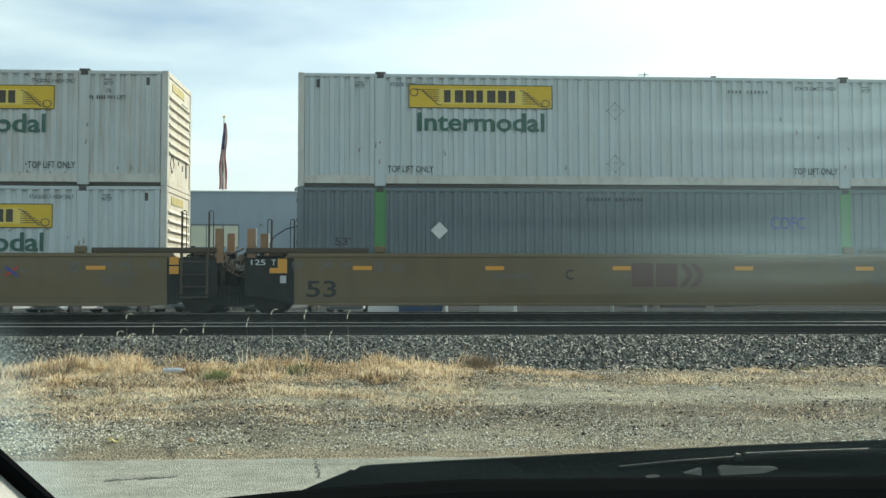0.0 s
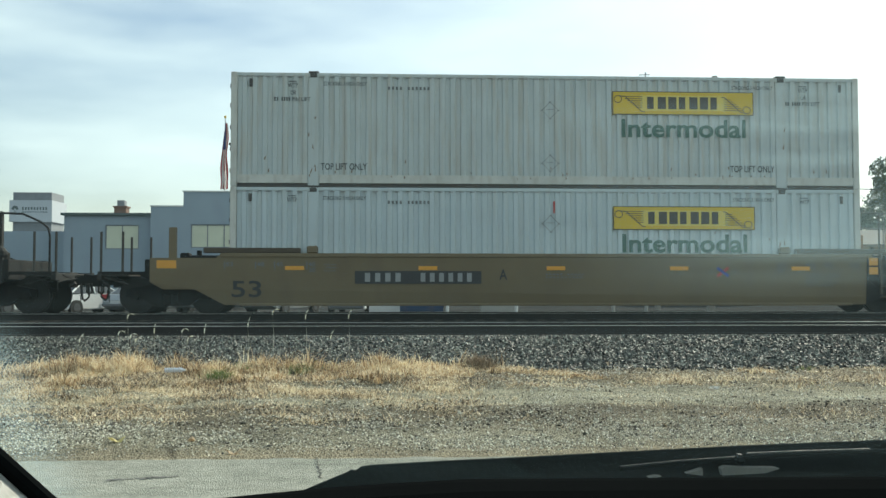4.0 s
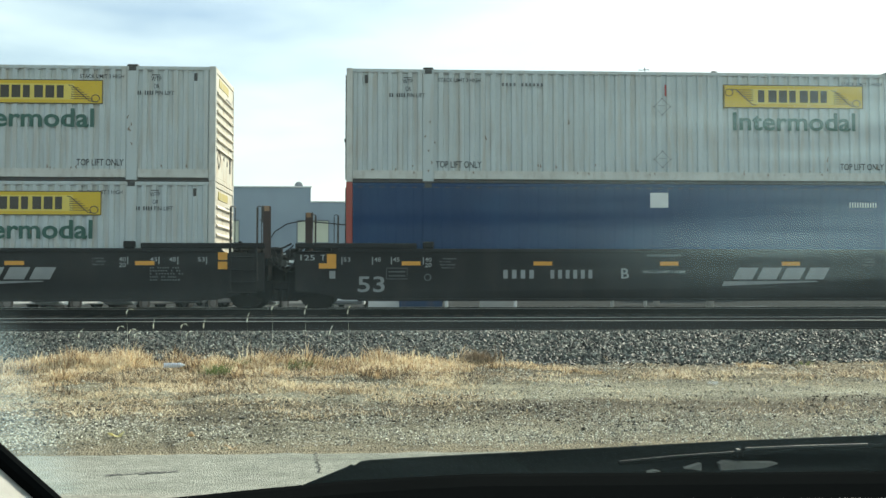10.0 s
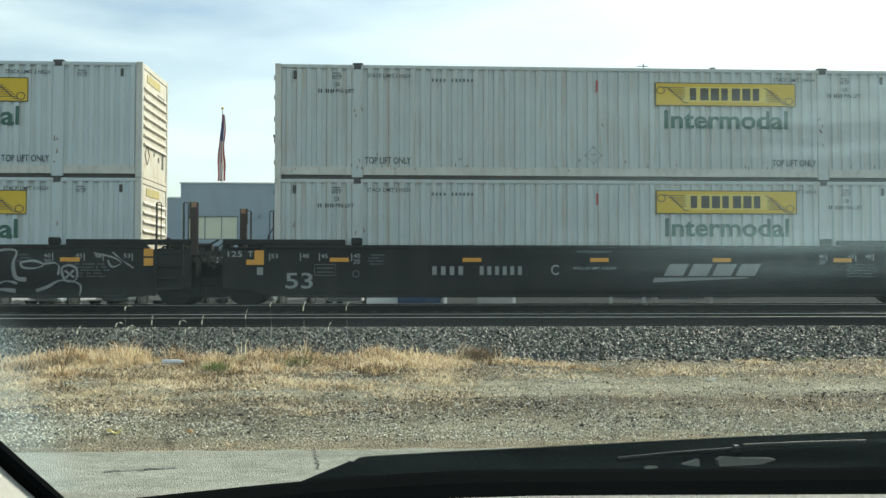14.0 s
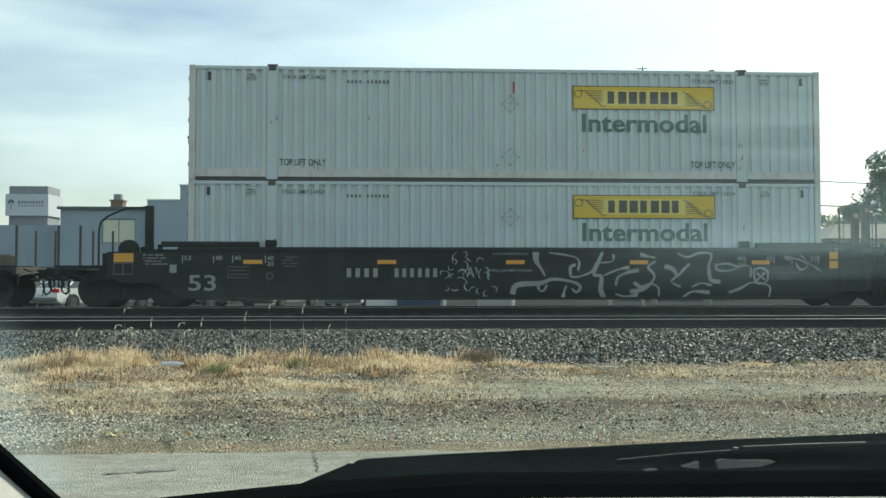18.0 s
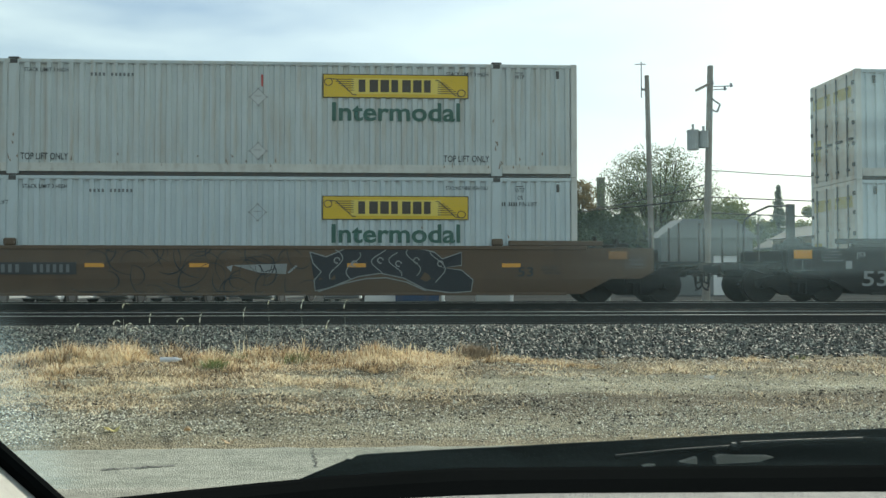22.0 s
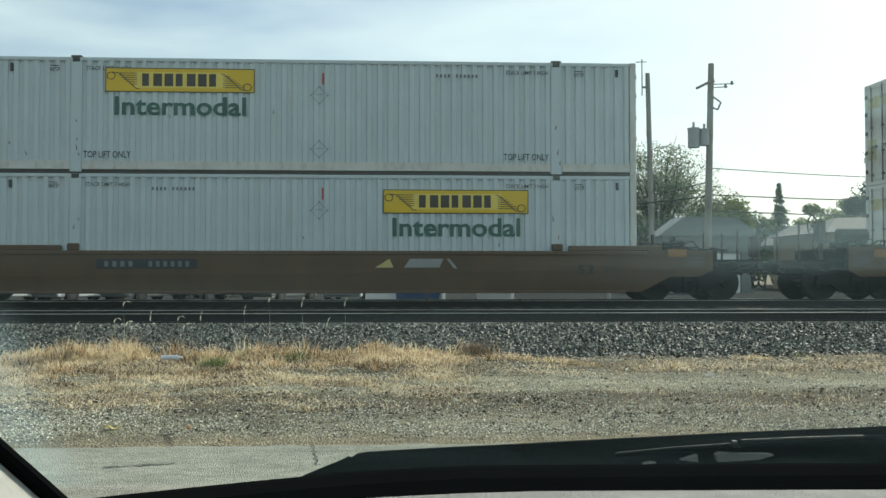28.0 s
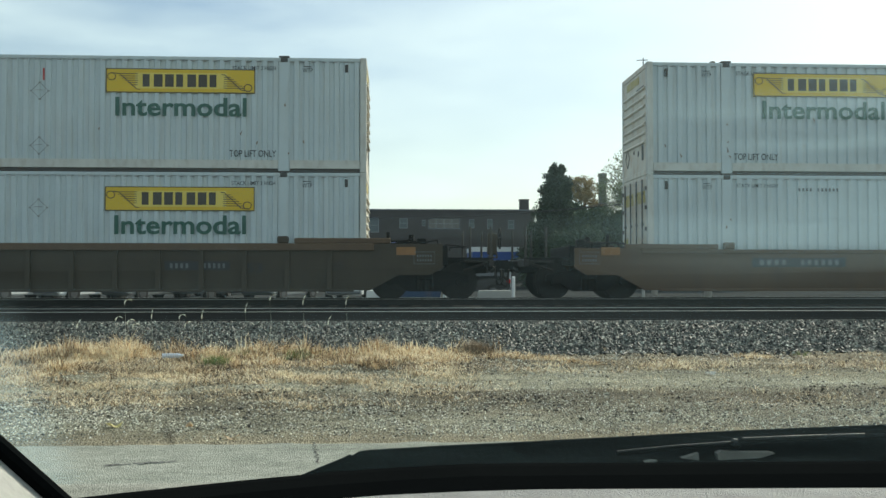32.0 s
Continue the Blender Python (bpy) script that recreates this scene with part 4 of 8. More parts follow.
for i in (0, 1):
    c = CARS[i]
    gauge_marks(c, INK_FAINT)
    words(c, "53", 0.74, 0.42, INK_BLACK, 0.25 if i == 0 else 0.08, 0.42, "large black figures")

    def tri_mark(bm):
        # plain shapes in place of an owner's mark
        for a in (0.0, 0.62):
            flat(bm, a, a + 0.54, 0.0, 0.6)
        for a in (1.22, 1.50):
            v = [bm.verts.new((a + p, 0, q)) for p, q in ((0, 0), (0.16, 0), (0.36, 0.3), (0.16, 0.6), (0, 0.6), (0.2, 0.3))]
            bm.faces.new(v)
    if i == 0:
        mark(c, "maroon_mark", tri_mark, INK_MAROON, 8.45, 0.68, "dull maroon plain shapes")
    else:
        mark(c, "crossed_mark", lambda bm: ribbon(bm, [(-0.15, -0.11), (0, 0.0), (0.15, 0.11)], 0.07), INK_RED, 12.46, 1.06, "red and blue crossed strokes", False)
        mark(c, "crossed_mark", lambda bm: ribbon(bm, [(-0.15, 0.11), (0, 0.0), (0.15, -0.11)], 0.07, -0.002), INK_BLUE, 12.46, 1.06, "", False)
        mark(c, "small_print", lambda bm: (bars(bm, -0.4, -0.2, -0.02, 0.03, 3), bars(bm, 0.2, 0.4, -0.02, 0.03, 3)), INK_FAINT, 12.46, 1.06, "", False, "stuff")
    small_print(c, 4.9 if i == 0 else 7.9, 0.98, 1.25, 2, INK_FAINT, 5)
    small_print(c, 14.6, 1.0, 0.95, 5, INK_FAINT, 6)
    small_print(c, 2.35, 1.22, 0.42, 3, INK_FAINT, 8)
    words(c, "C" if i == 0 else "A", 0.2, 0.26, INK_BLACK, 6.75, 0.86)


def number_plate(c, x0, x1, z0, z1, ink):
    mark(c, "number_plate", lambda bm: flat(bm, 0, x1 - x0, 0, z1 - z0, 0.0015), INK_BLACK, x0, z0, "black plate with grey bars")
    w = x1 - x0
    mark(c, "plate_bars", lambda bm: (bars(bm, w * 0.06, w * 0.38, 0.05, z1 - z0 - 0.05, 4), bars(bm, w * 0.50, w * 0.94, 0.05, z1 - z0 - 0.05, 6)), ink, x0, z0, kind="stuff")


number_plate(CARS[1], 3.13, 6.3, 0.76, 1.08, INK_GREY)
number_plate(CARS[5], 1.55, 3.7, 0.73, 1.03, INK_FAINT)
number_plate(CARS[6], 2.65, 5.1, 0.82, 1.06, INK_FAINT)
number_plate(CARS[7], 11.2, 12.8, 0.74, 0.96, INK_FAINT)
mark(CARS[1], "reflector", lambda bm: flat(bm, 0, 0.48, 0, 0.2), REFLECTOR, -1.75, 1.14)
bm = bmesh.new()
box(bm, -1.47, -1.29, -0.12, 0.02, 1.3, 2.16, 0.012)
part("guide_post", bm, CAR_YELLOW, CARS[1])
for i in (5, 6, 7):
    c = CARS[i]
    for s, o in ((1, LONG), (-1, 0.0)):
        mark(c, "orange_patch", lambda bm: flat(bm, 0, 0.48, 0, 0.2), FADED_ORANGE, o + s * 1.0 - 0.24, 1.12, "faded orange patch")
        mark(c, "notice_frame", lambda bm: [ribbon(bm, [(0, 0), (0.52, 0), (0.52, 0.3), (0, 0.3), (0, 0)], 0.015), bars(bm, 0.06, 0.46, 0.06, 0.12, 6), bars(bm, 0.06, 0.46, 0.17, 0.23, 6)], INK_FAINT, o + s * 1.5 - 0.3, 0.90)
    words(c, "53", 0.40, 0.24, INK_BLACK, 14.6 if i != 7 else 13.2, 0.68)
    small_print(c, 15.2, 0.9, 0.5, 3, INK_BLACK, i)
# brake gear
for i, s in ((5, -1), (6, 1), (7, 1)):
    o = LONG if s > 0 else 0.0
    bm = bmesh.new()
    brake_wheel(bm)
    w = part("brake_wheel", bm, DARK_STEEL, CARS[i], "spoked brake wheel")
    wu, wz = ((2.60, 1.96) if s < 0 else (3.42, 1.56))
    w.matrix_basis = Matrix.Translation((o + s * wu, 0.42, wz)) @ pose(0, 0, 0, 0, 0, 0 if s > 0 else 180)
    bm = bmesh.new()
    box(bm, o + s * (wu - 0.22) - 0.05, o + s * (wu - 0.22) + 0.05, 0.36, 0.48, 1.0, wz, 0.02)
    box(bm, o + s * (wu - 0.2) - 0.12, o + s * (wu - 0.2) + 0.12, 0.30, 0.54, wz - 0.42, wz + 0.14, 0.03)
    rod(bm, (o + s * (wu - 0.26), 0.42, wz), (o + s * wu, 0.42, wz), 0.04, 8)
    tube(bm, [(o + s * (wu - 0.1), 0.5, wz - 0.2), (o + s * (wu - 0.05), 0.55, wz - 0.5), (o + s * (wu - 0.3), 0.6, 1.1)], 0.02, 6)
    part("brake_stand", bm, CAR_OLD, CARS[i], "rusty brake stand")
    bm = bmesh.new()
    rod(bm, (o + s * 1.12, 0.5, 1.70), (o + s * 1.88, 0.5, 1.70), 0.19, 16)
    if i == 5:
        part("air_tank", bm, CAR_BLACK, CARS[i], "black air reservoir")
    bm = bmesh.new()
    rnd = random.Random(i + 40)
    for _ in range(9):
        u, z = rnd.uniform(0.3, 2.2), rnd.uniform(1.32, 1.62 if i == 5 else 1.46)
        tube(bm, [(o + s * u, rnd.uniform(0.1, 0.5), 1.25), (o + s * u, 0.3, z), (o + s * (u + rnd.uniform(0.2, 0.5)), 0.3, z + rnd.uniform(-0.1, 0.1)), (o + s * (u + 0.5), 0.4, 1.3)], 0.018, 6)
    part("brake_rods", bm, DARK_STEEL, CARS[i], "dark steel brake rods")
    bm = bmesh.new()
    for u in (1.3, 1.7):
        box(bm, o + s * u - 0.03, o + s * u + 0.03, 0.36, 0.64, 1.3, 1.56)
    if i == 5:
        part("tank_cradle", bm, DARK_STEEL, CARS[i])
# ribs of the oldest car
for k in range(15):
    x = 0.55 + k * 1.05
    part_of("side_rib", shared("side_rib", lambda bm: prism(bm, [(-0.06, 0.26), (0.06, 0.26), (0.06, 1.30), (-0.06, 1.30)], -0.215, -0.06), CAR_OLD), None, CARS[7], "", (x, 0, 0))
bm = bmesh.new()
box(bm, -0.2, LONG + 0.2, -0.235, -0.152, 1.23, 1.40, 0.012)
part("top_beam", bm, CAR_BROWN, CARS[7], "orange-brown top beam")


# ---- sprayed paint ----
def swirl(rnd, x, z, size):
    n = 12
    a0, turn = rnd.uniform(0, 6.28), rnd.choice((-1, 1)) * rnd.uniform(1.5, 4.0)
    pts, px, pz = [], x, z
    for i in range(n):
        a = a0 + turn * (i / n) ** 1.3
        px += math.cos(a) * size / n
        pz = min(1.40, max(0.30, pz + math.sin(a) * size / n))
        pts.append((px, pz))
    return pts


SPRAY_WHITE = mat("white_spray", (0.36, 0.39, 0.39), 0.7, vary=0.15, bump=0)
SPRAY_NAVY = mat("navy_spray", (0.014, 0.018, 0.026), 0.7, vary=0.25, bump=0)
SPRAY_GREY = mat("grey_spray", (0.26, 0.27, 0.265), 0.7, vary=0.35, scale=2, bump=0)
SPRAY_DARK = mat("dark_spray", (0.022, 0.022, 0.025), 0.7, vary=0.15, bump=0)


def spray(c, material, x0, x1, count, seed, size, width, y, label):
    rnd = random.Random(seed)
    bm = bmesh.new()
    for i in range(count):
        x, z = x0 + (x1 - x0) * (i + rnd.random()) / count, rnd.uniform(0.4, 1.3)
        w = width * rnd.uniform(0.6, 1.2)
        ribbon(bm, swirl(rnd, x, z, size * rnd.uniform(0.6, 1.2)), lambda t: max(0.012, w * math.sin(math.pi * min(1, t * 0.9 + 0.08)) ** 1.2), y)
    ob = part("graffiti", bm, material, c, label)
    ob["kind"] = "stuff"
    ob.location = (0, -0.16, 0)
    return shift_low(ob)


def swash(bm, pts, w0, w1, y):
    """One sprayed stroke: a smooth curve through a few points, from one width to another and fuller between."""
    p = [Vector(q) for q in (pts[0], *pts, pts[-1])]
    run = []
    for a, b, c, d in zip(p, p[1:], p[2:], p[3:]):
        for u in (0, 0.2, 0.4, 0.6, 0.8):
            run.append(tuple(0.5 * (2 * b + (c - a) * u + (2 * a - 5 * b + 4 * c - d) * u * u + (3 * b - a - 3 * c + d) * u ** 3)))
    ribbon(bm, run + [pts[-1]], lambda t: w0 + (w1 - w0) * t + 0.02 * math.sin(math.pi * t) * math.sin(9 * t), y)


bm = bmesh.new()
swash(bm, [(8.70, 1.41), (8.72, 1.17), (8.85, 0.96), (8.94, 0.79)], 0.17, 0.03, -0.0020)
swash(bm, [(9.03, 1.39), (9.40, 1.34), (9.71, 1.27), (9.81, 1.14), (9.77, 0.94)], 0.03, 0.06, -0.0023)
swash(bm, [(8.12, 0.34), (8.17, 0.53), (8.37, 0.60), (8.81, 0.62), (9.11, 0.72), (9.47, 0.69), (9.73, 0.62), (9.84, 0.51), (9.74, 0.39), (9.62, 0.49)], 0.14, 0.05, -0.0026)
swash(bm, [(8.80, 0.64), (8.77, 0.49), (8.89, 0.42), (8.99, 0.58)], 0.07, 0.05, -0.0029)
swash(bm, [(9.49, 0.56), (9.43, 0.42), (9.40, 0.24)], 0.03, 0.11, -0.0020)
swash(bm, [(9.71, 1.09), (9.58, 1.01), (9.62, 0.78), (9.92, 0.82), (10.14, 0.94), (10.24, 1.15)], 0.08, 0.05, -0.0023)
swash(bm, [(10.40, 1.40), (10.27, 1.10), (10.18, 0.84), (10.37, 0.79), (10.36, 0.46), (10.45, 0.26)], 0.07, 0.13, -0.0026)
swash(bm, [(10.27, 1.14), (10.65, 1.17), (10.68, 1.35)], 0.03, 0.05, -0.0029)
swash(bm, [(10.43, 0.81), (10.81, 0.97), (11.09, 1.02)], 0.03, 0.09, -0.0020)
swash(bm, [(11.37, 1.35), (11.60, 1.29), (11.77, 1.27)], 0.10, 0.03, -0.0023)
swash(bm, [(11.77, 1.18), (11.57, 1.03), (11.73, 0.82), (11.65, 0.62), (11.43, 0.46), (11.11, 0.41)], 0.05, 0.10, -0.0026)
swash(bm, [(10.74, 0.55), (10.80, 0.77), (11.04, 0.89), (11.33, 0.95)], 0.05, 0.09, -0.0029)
swash(bm, [(10.73, 0.35), (11.02, 0.28), (11.32, 0.34)], 0.03, 0.10, -0.0020)
swash(bm, [(11.21, 0.64), (11.40, 0.52), (11.62, 0.60), (11.83, 0.52), (11.86, 0.29)], 0.09, 0.03, -0.0023)
swash(bm, [(11.99, 1.05), (12.21, 0.97), (12.33, 0.81), (12.45, 0.94), (12.63, 1.11)], 0.12, 0.05, -0.0026)
swash(bm, [(12.33, 0.81), (12.17, 0.66), (12.42, 0.52)], 0.05, 0.05, -0.0029)
swash(bm, [(12.33, 1.38), (12.57, 1.28), (12.90, 1.39), (13.20, 1.35), (13.13, 1.05), (13.19, 0.71), (13.44, 0.66)], 0.03, 0.11, -0.0020)
swash(bm, [(12.46, 0.24), (12.73, 0.41), (13.17, 0.38)], 0.03, 0.10, -0.0023)
swash(bm, [(12.70, 0.52), (12.95, 0.62), (13.22, 0.56)], 0.03, 0.06, -0.0026)
swash(bm, [(13.29, 1.07), (13.60, 1.12), (13.86, 1.03), (13.67, 0.94), (13.38, 0.95), (13.29, 1.07)], 0.05, 0.05, -0.0029)
swash(bm, [(13.86, 1.03), (14.11, 1.07), (14.23, 0.98), (14.20, 0.77)], 0.03, 0.05, -0.0020)
swash(bm, [(14.30, 0.96), (14.48, 1.01), (14.66, 0.91), (14.63, 0.66), (14.41, 0.61), (14.31, 0.77), (14.30, 0.96)], 0.05, 0.05, -0.0023)
swash(bm, [(14.37, 0.88), (14.48, 0.79), (14.59, 0.71)], 0.05, 0.05, -0.0026)
swash(bm, [(14.59, 0.89), (14.48, 0.79), (14.38, 0.69)], 0.05, 0.05, -0.0029)
swash(bm, [(13.66, 0.38), (13.94, 0.48), (14.28, 0.64), (14.72, 0.54), (14.70, 0.24)], 0.08, 0.03, -0.0020)
swash(bm, [(15.07, 1.31), (15.51, 1.21), (15.73, 1.07), (15.51, 0.97), (15.40, 1.14)], 0.03, 0.04, -0.0023)
swash(bm, [(15.51, 1.34), (15.73, 1.15), (16.03, 0.94)], 0.03, 0.03, -0.0026)
ob = part("graffiti", bm, SPRAY_GREY, CARS[4], "pale sprayed curling lettershapes")
ob["kind"] = "stuff"
ob.location = (0, -0.16, 0)
shift_low(ob)
spray(CARS[4], SPRAY_WHITE, 6.35, 7.6, 26, 9, 0.32, 0.028, -0.002, "thin white sprayed tags")
spray(CARS[5], SPRAY_DARK, 4.2, 9.3, 46, 12, 1.2, 0.032, -0.002, "dark sprayed lines")
piece = [(9.4, 1.29), (9.48, 1.0), (9.68, 0.8), (9.5, 0.58), (9.53, 0.32), (9.88, 0.4), (10.6, 0.68), (11.16, 0.76), (11.73, 0.64), (12.29, 0.35), (12.94, 0.27), (13.43, 0.31), (13.47, 0.6), (13.18, 0.84),
         (12.7, 0.9), (13.18, 0.96), (13.18, 1.29), (12.7, 1.12), (12.5, 1.29), (12.21, 1.36), (10.92, 1.385), (10.28, 1.375), (9.8, 1.17), (9.4, 1.29)]
bm = bmesh.new()
bm.faces.new([bm.verts.new((p, -0.003, q)) for p, q in piece[:-1]])
bmesh.ops.triangulate(bm, faces=bm.faces[:])
ob = part("graffiti_fill", bm, SPRAY_NAVY, CARS[5], "dark sprayed lettershapes with an arched foot")
ob.location = (0, -0.16, 0)
shift_low(ob)
bm = bmesh.new()
ribbon(bm, piece, 0.028, -0.0055)
for k, x in enumerate((10.02, 10.45, 11.1, 11.55, 12.0, 12.6)):
    h = 1.36 - 0.08 * (k % 2)
    ribbon(bm, [(x + 0.22 * math.sin(u * 5.0 + k) * (1 - u * 0.4), h - u * (0.55 + 0.2 * abs(k - 2.5) / 2.5)) for u in np.linspace(0, 1, 14)], 0.024, -0.0055)
    ribbon(bm, [(x + 0.05 + 0.07 * math.cos(t), h - 0.28 + 0.07 * math.sin(t)) for t in np.linspace(0, 5.2, 10)], 0.03, -0.0055)
ribbon(bm, [(9.6, 0.30), (10.2, 0.50), (10.8, 0.63), (11.3, 0.65), (11.8, 0.54), (12.3, 0.32)], 0.03, -0.0055)
ob = part("graffiti_outline", bm, SPRAY_GREY, CARS[5], "pale sprayed outline")
ob.location = (0, -0.16, 0)
shift_low(ob)
bm = bmesh.new()
for q in ([(7.5, 0.96), (8.84, 1.0), (8.81, 0.74), (8.13, 0.78)], [(7.34, 0.92), (7.5, 0.96), (7.46, 0.80)], [(9.04, 0.96), (9.1, 0.94), (8.88, 0.75), (8.84, 0.78)]):
    bm.faces.new([bm.verts.new((p, -0.003, z)) for p, z in q][::-1])
ob = part("white_patch", bm, SPRAY_GREY, CARS[5], "worn white sprayed patch")
ob.location = (0, -0.16, 0)
shift_low(ob)
bm = bmesh.new()
for q in ([(9.49, 0.85), (9.85, 1.07), (9.95, 0.85)], ):
    bm.faces.new([bm.verts.new((p, -0.003, z)) for p, z in q][::-1])
ob = part("yellow_patch", bm, BAND_YELLOW, CARS[6], "yellow painted wedge")
ob.location = (0, -0.16, 0)
bm = bmesh.new()
for q in ([(10.21, 0.85), (10.36, 1.07), (11.2, 1.07), (11.1, 0.85)], [(11.28, 1.07), (11.36, 1.07), (11.55, 0.83), (11.46, 0.83)]):
    bm.faces.new([bm.verts.new((p, -0.003, z)) for p, z in q][::-1])
ob = part("white_patch", bm, SPRAY_GREY, CARS[6], "worn pale painted patches")
ob.location = (0, -0.16, 0)

# ---- ground, road, tracks ----
def ground_mat(name, zones, bump=0.7, fine=26.0):
    """Soil whose colours change with patches; zones: (noise scale, low colour, high colour, share)."""
    m = bpy.data.materials.new(name)
    m.use_nodes = True
    n, l = m.node_tree.nodes, m.node_tree.links
    b = n["Principled BSDF"]
    b.inputs["Roughness"].default_value = 0.95
    b.inputs["Specular IOR Level"].default_value = 0.25
    tc = n.new("ShaderNodeTexCoord")
    col = None
    for scale, low, high, cut in zones:
        t, r = n.new("ShaderNodeTexNoise"), n.new("ShaderNodeValToRGB")
        mp = n.new("ShaderNodeMapping")
        mp.inputs["Scale"].default_value = (0.6, 1.3, 1.0)
        t.inputs["Scale"].default_value, t.inputs["Detail"].default_value, t.inputs["Roughness"].default_value = scale, 8, 0.7
        l.new(tc.outputs["Object"], mp.inputs["Vector"])
        l.new(mp.outputs["Vector"], t.inputs["Vector"])
        l.new(t.outputs["Fac"], r.inputs["Fac"])
        r.color_ramp.elements[0].position, r.color_ramp.elements[1].position = cut - 0.14, cut + 0.14
        r.color_ramp.elements[0].color, r.color_ramp.elements[1].color = (*low, 1), (*high, 1)
        if col is None:
            col = r.outputs["Color"]
        else:
            x = n.new("ShaderNodeMix")
            x.data_type, x.blend_type = "RGBA", "OVERLAY"
            x.inputs["Factor"].default_value = 0.6
            l.new(col, x.inputs["A"])
            l.new(r.outputs["Color"], x.inputs["B"])
            col = x.outputs["Result"]
    l.new(col, b.inputs["Base Color"])
    v, bp = n.new("ShaderNodeTexVoronoi"), n.new("ShaderNodeBump")
    v.inputs["Scale"].default_value = fine
    l.new(tc.outputs["Object"], v.inputs["Vector"])
    bp.inputs["Strength"].default_value, bp.inputs["Distance"].default_value = bump, 0.03
    l.new(v.outputs["Distance"], bp.inputs["Height"])
    l.new(bp.outputs["Normal"], b.inputs["Normal"])
    return m


DIRT = ground_mat("dry_dirt", [(0.8, (0.20, 0.188, 0.155), (0.375, 0.355, 0.305), 0.5), (7, (0.22, 0.21, 0.20), (0.70, 0.69, 0.66), 0.5), (60, (0.03, 0.03, 0.03), (0.99, 0.97, 0.92), 0.54)], 1.0, 55)


def add_belts(m):
    """Sandy, brown and grey belts that run along the road, with ragged edges."""
    n, l = m.node_tree.nodes, m.node_tree.links
    b = n["Principled BSDF"]
    old = b.inputs["Base Color"].links[0].from_socket
    tc, sp, nz, ad, mr, rp, mx = (n.new(k) for k in ("ShaderNodeTexCoord", "ShaderNodeSeparateXYZ", "ShaderNodeTexNoise", "ShaderNodeMath", "ShaderNodeMapRange", "ShaderNodeValToRGB", "ShaderNodeMix"))
    nz.inputs["Scale"].default_value, nz.inputs["Detail"].default_value = 0.7, 8
    l.new(tc.outputs["Object"], sp.inputs[0])
    l.new(tc.outputs["Object"], nz.inputs["Vector"])
    ad.operation = "MULTIPLY_ADD"
    l.new(nz.outputs["Fac"], ad.inputs[0])
    ad.inputs[1].default_value = 1.1
    l.new(sp.outputs["Y"], ad.inputs[2])
    mr.inputs["From Min"].default_value, mr.inputs["From Max"].default_value = 7.5, 14.5
    l.new(ad.outputs[0], mr.inputs["Value"])
    l.new(mr.outputs[0], rp.inputs["Fac"])
    e = rp.color_ramp.elements
    e[0].position, e[0].color = 0.0, (0.50, 0.465, 0.38, 1)
    e[1].position, e[1].color = 1.0, (0.36, 0.33, 0.28, 1)
    for p, c in ((0.03, (0.46, 0.445, 0.37, 1)), (0.06, (0.44, 0.445, 0.385, 1)), (0.11, (0.42, 0.42, 0.36, 1)), (0.15, (0.35, 0.335, 0.275, 1)), (0.21, (0.24, 0.22, 0.165, 1)), (0.31, (0.22, 0.195, 0.145, 1)), (0.36, (0.64, 0.665, 0.60, 1)),
                 (0.48, (0.62, 0.635, 0.555, 1)), (0.56, (0.33, 0.32, 0.25, 1)), (0.64, (0.34, 0.29, 0.21, 1)), (0.80, (0.33, 0.28, 0.20, 1))):
        x = e.new(p)
        x.color = c
    mx.data_type, mx.blend_type = "RGBA", "OVERLAY"
    mx.inputs["Factor"].default_value = 0.85
    l.new(old, mx.inputs["A"])
    l.new(rp.outputs["Color"], mx.inputs["B"])
    l.new(mx.outputs["Result"], b.inputs["Base Color"])


add_belts(DIRT)
ASPHALT = ground_mat("worn_asphalt", [(0.5, (0.205, 0.215, 0.188), (0.30, 0.305, 0.272), 0.5), (6, (0.36, 0.36, 0.35), (0.60, 0.60, 0.585), 0.5), (55, (0.22, 0.22, 0.22), (0.80, 0.80, 0.77), 0.5)], 0.45, 90)
LOT = ground_mat("lot_asphalt", [(0.3, (0.036, 0.039, 0.040), (0.062, 0.064, 0.063), 0.5)], 0.3, 40)
LOT.node_tree.nodes["Principled BSDF"].inputs["Specular IOR Level"].default_value = 0.0
BALLAST_BED = ground_mat("ballast_bed", [(14, (0.015, 0.015, 0.0145), (0.045, 0.044, 0.041), 0.5)], 0.9, 22)
STONE = mat("ballast_stone", (0.041, 0.045, 0.038), 0.6, vary=0.95, scale=0.6, fine=60, bump=0.25, island=2.6, spec=0.35)
PEBBLE = mat("pebble", (0.44, 0.425, 0.345), 0.65, vary=0.85, scale=0.8, fine=60, bump=0.2, island=1.9, spec=0.35)
STRAW = mat("dry_stalk", (0.80, 0.70, 0.52), 0.6, vary=0.7, scale=1.1, fine=12, bump=0, translucent=0.35, island=1.5, spec=0.25)
GREEN_WEED = mat("green_weed", (0.15, 0.20, 0.06), 0.7, vary=0.3, bump=0, translucent=0.3, island=1.0)
LEAF_TAN = mat("fallen_leaf", (0.62, 0.49, 0.33), 0.7, vary=0.3, bump=0.1, translucent=0.2)
LEAF_YELLOW = mat("yellow_leaf", (0.70, 0.64, 0.34), 0.7, vary=0.2, bump=0.1, translucent=0.2)


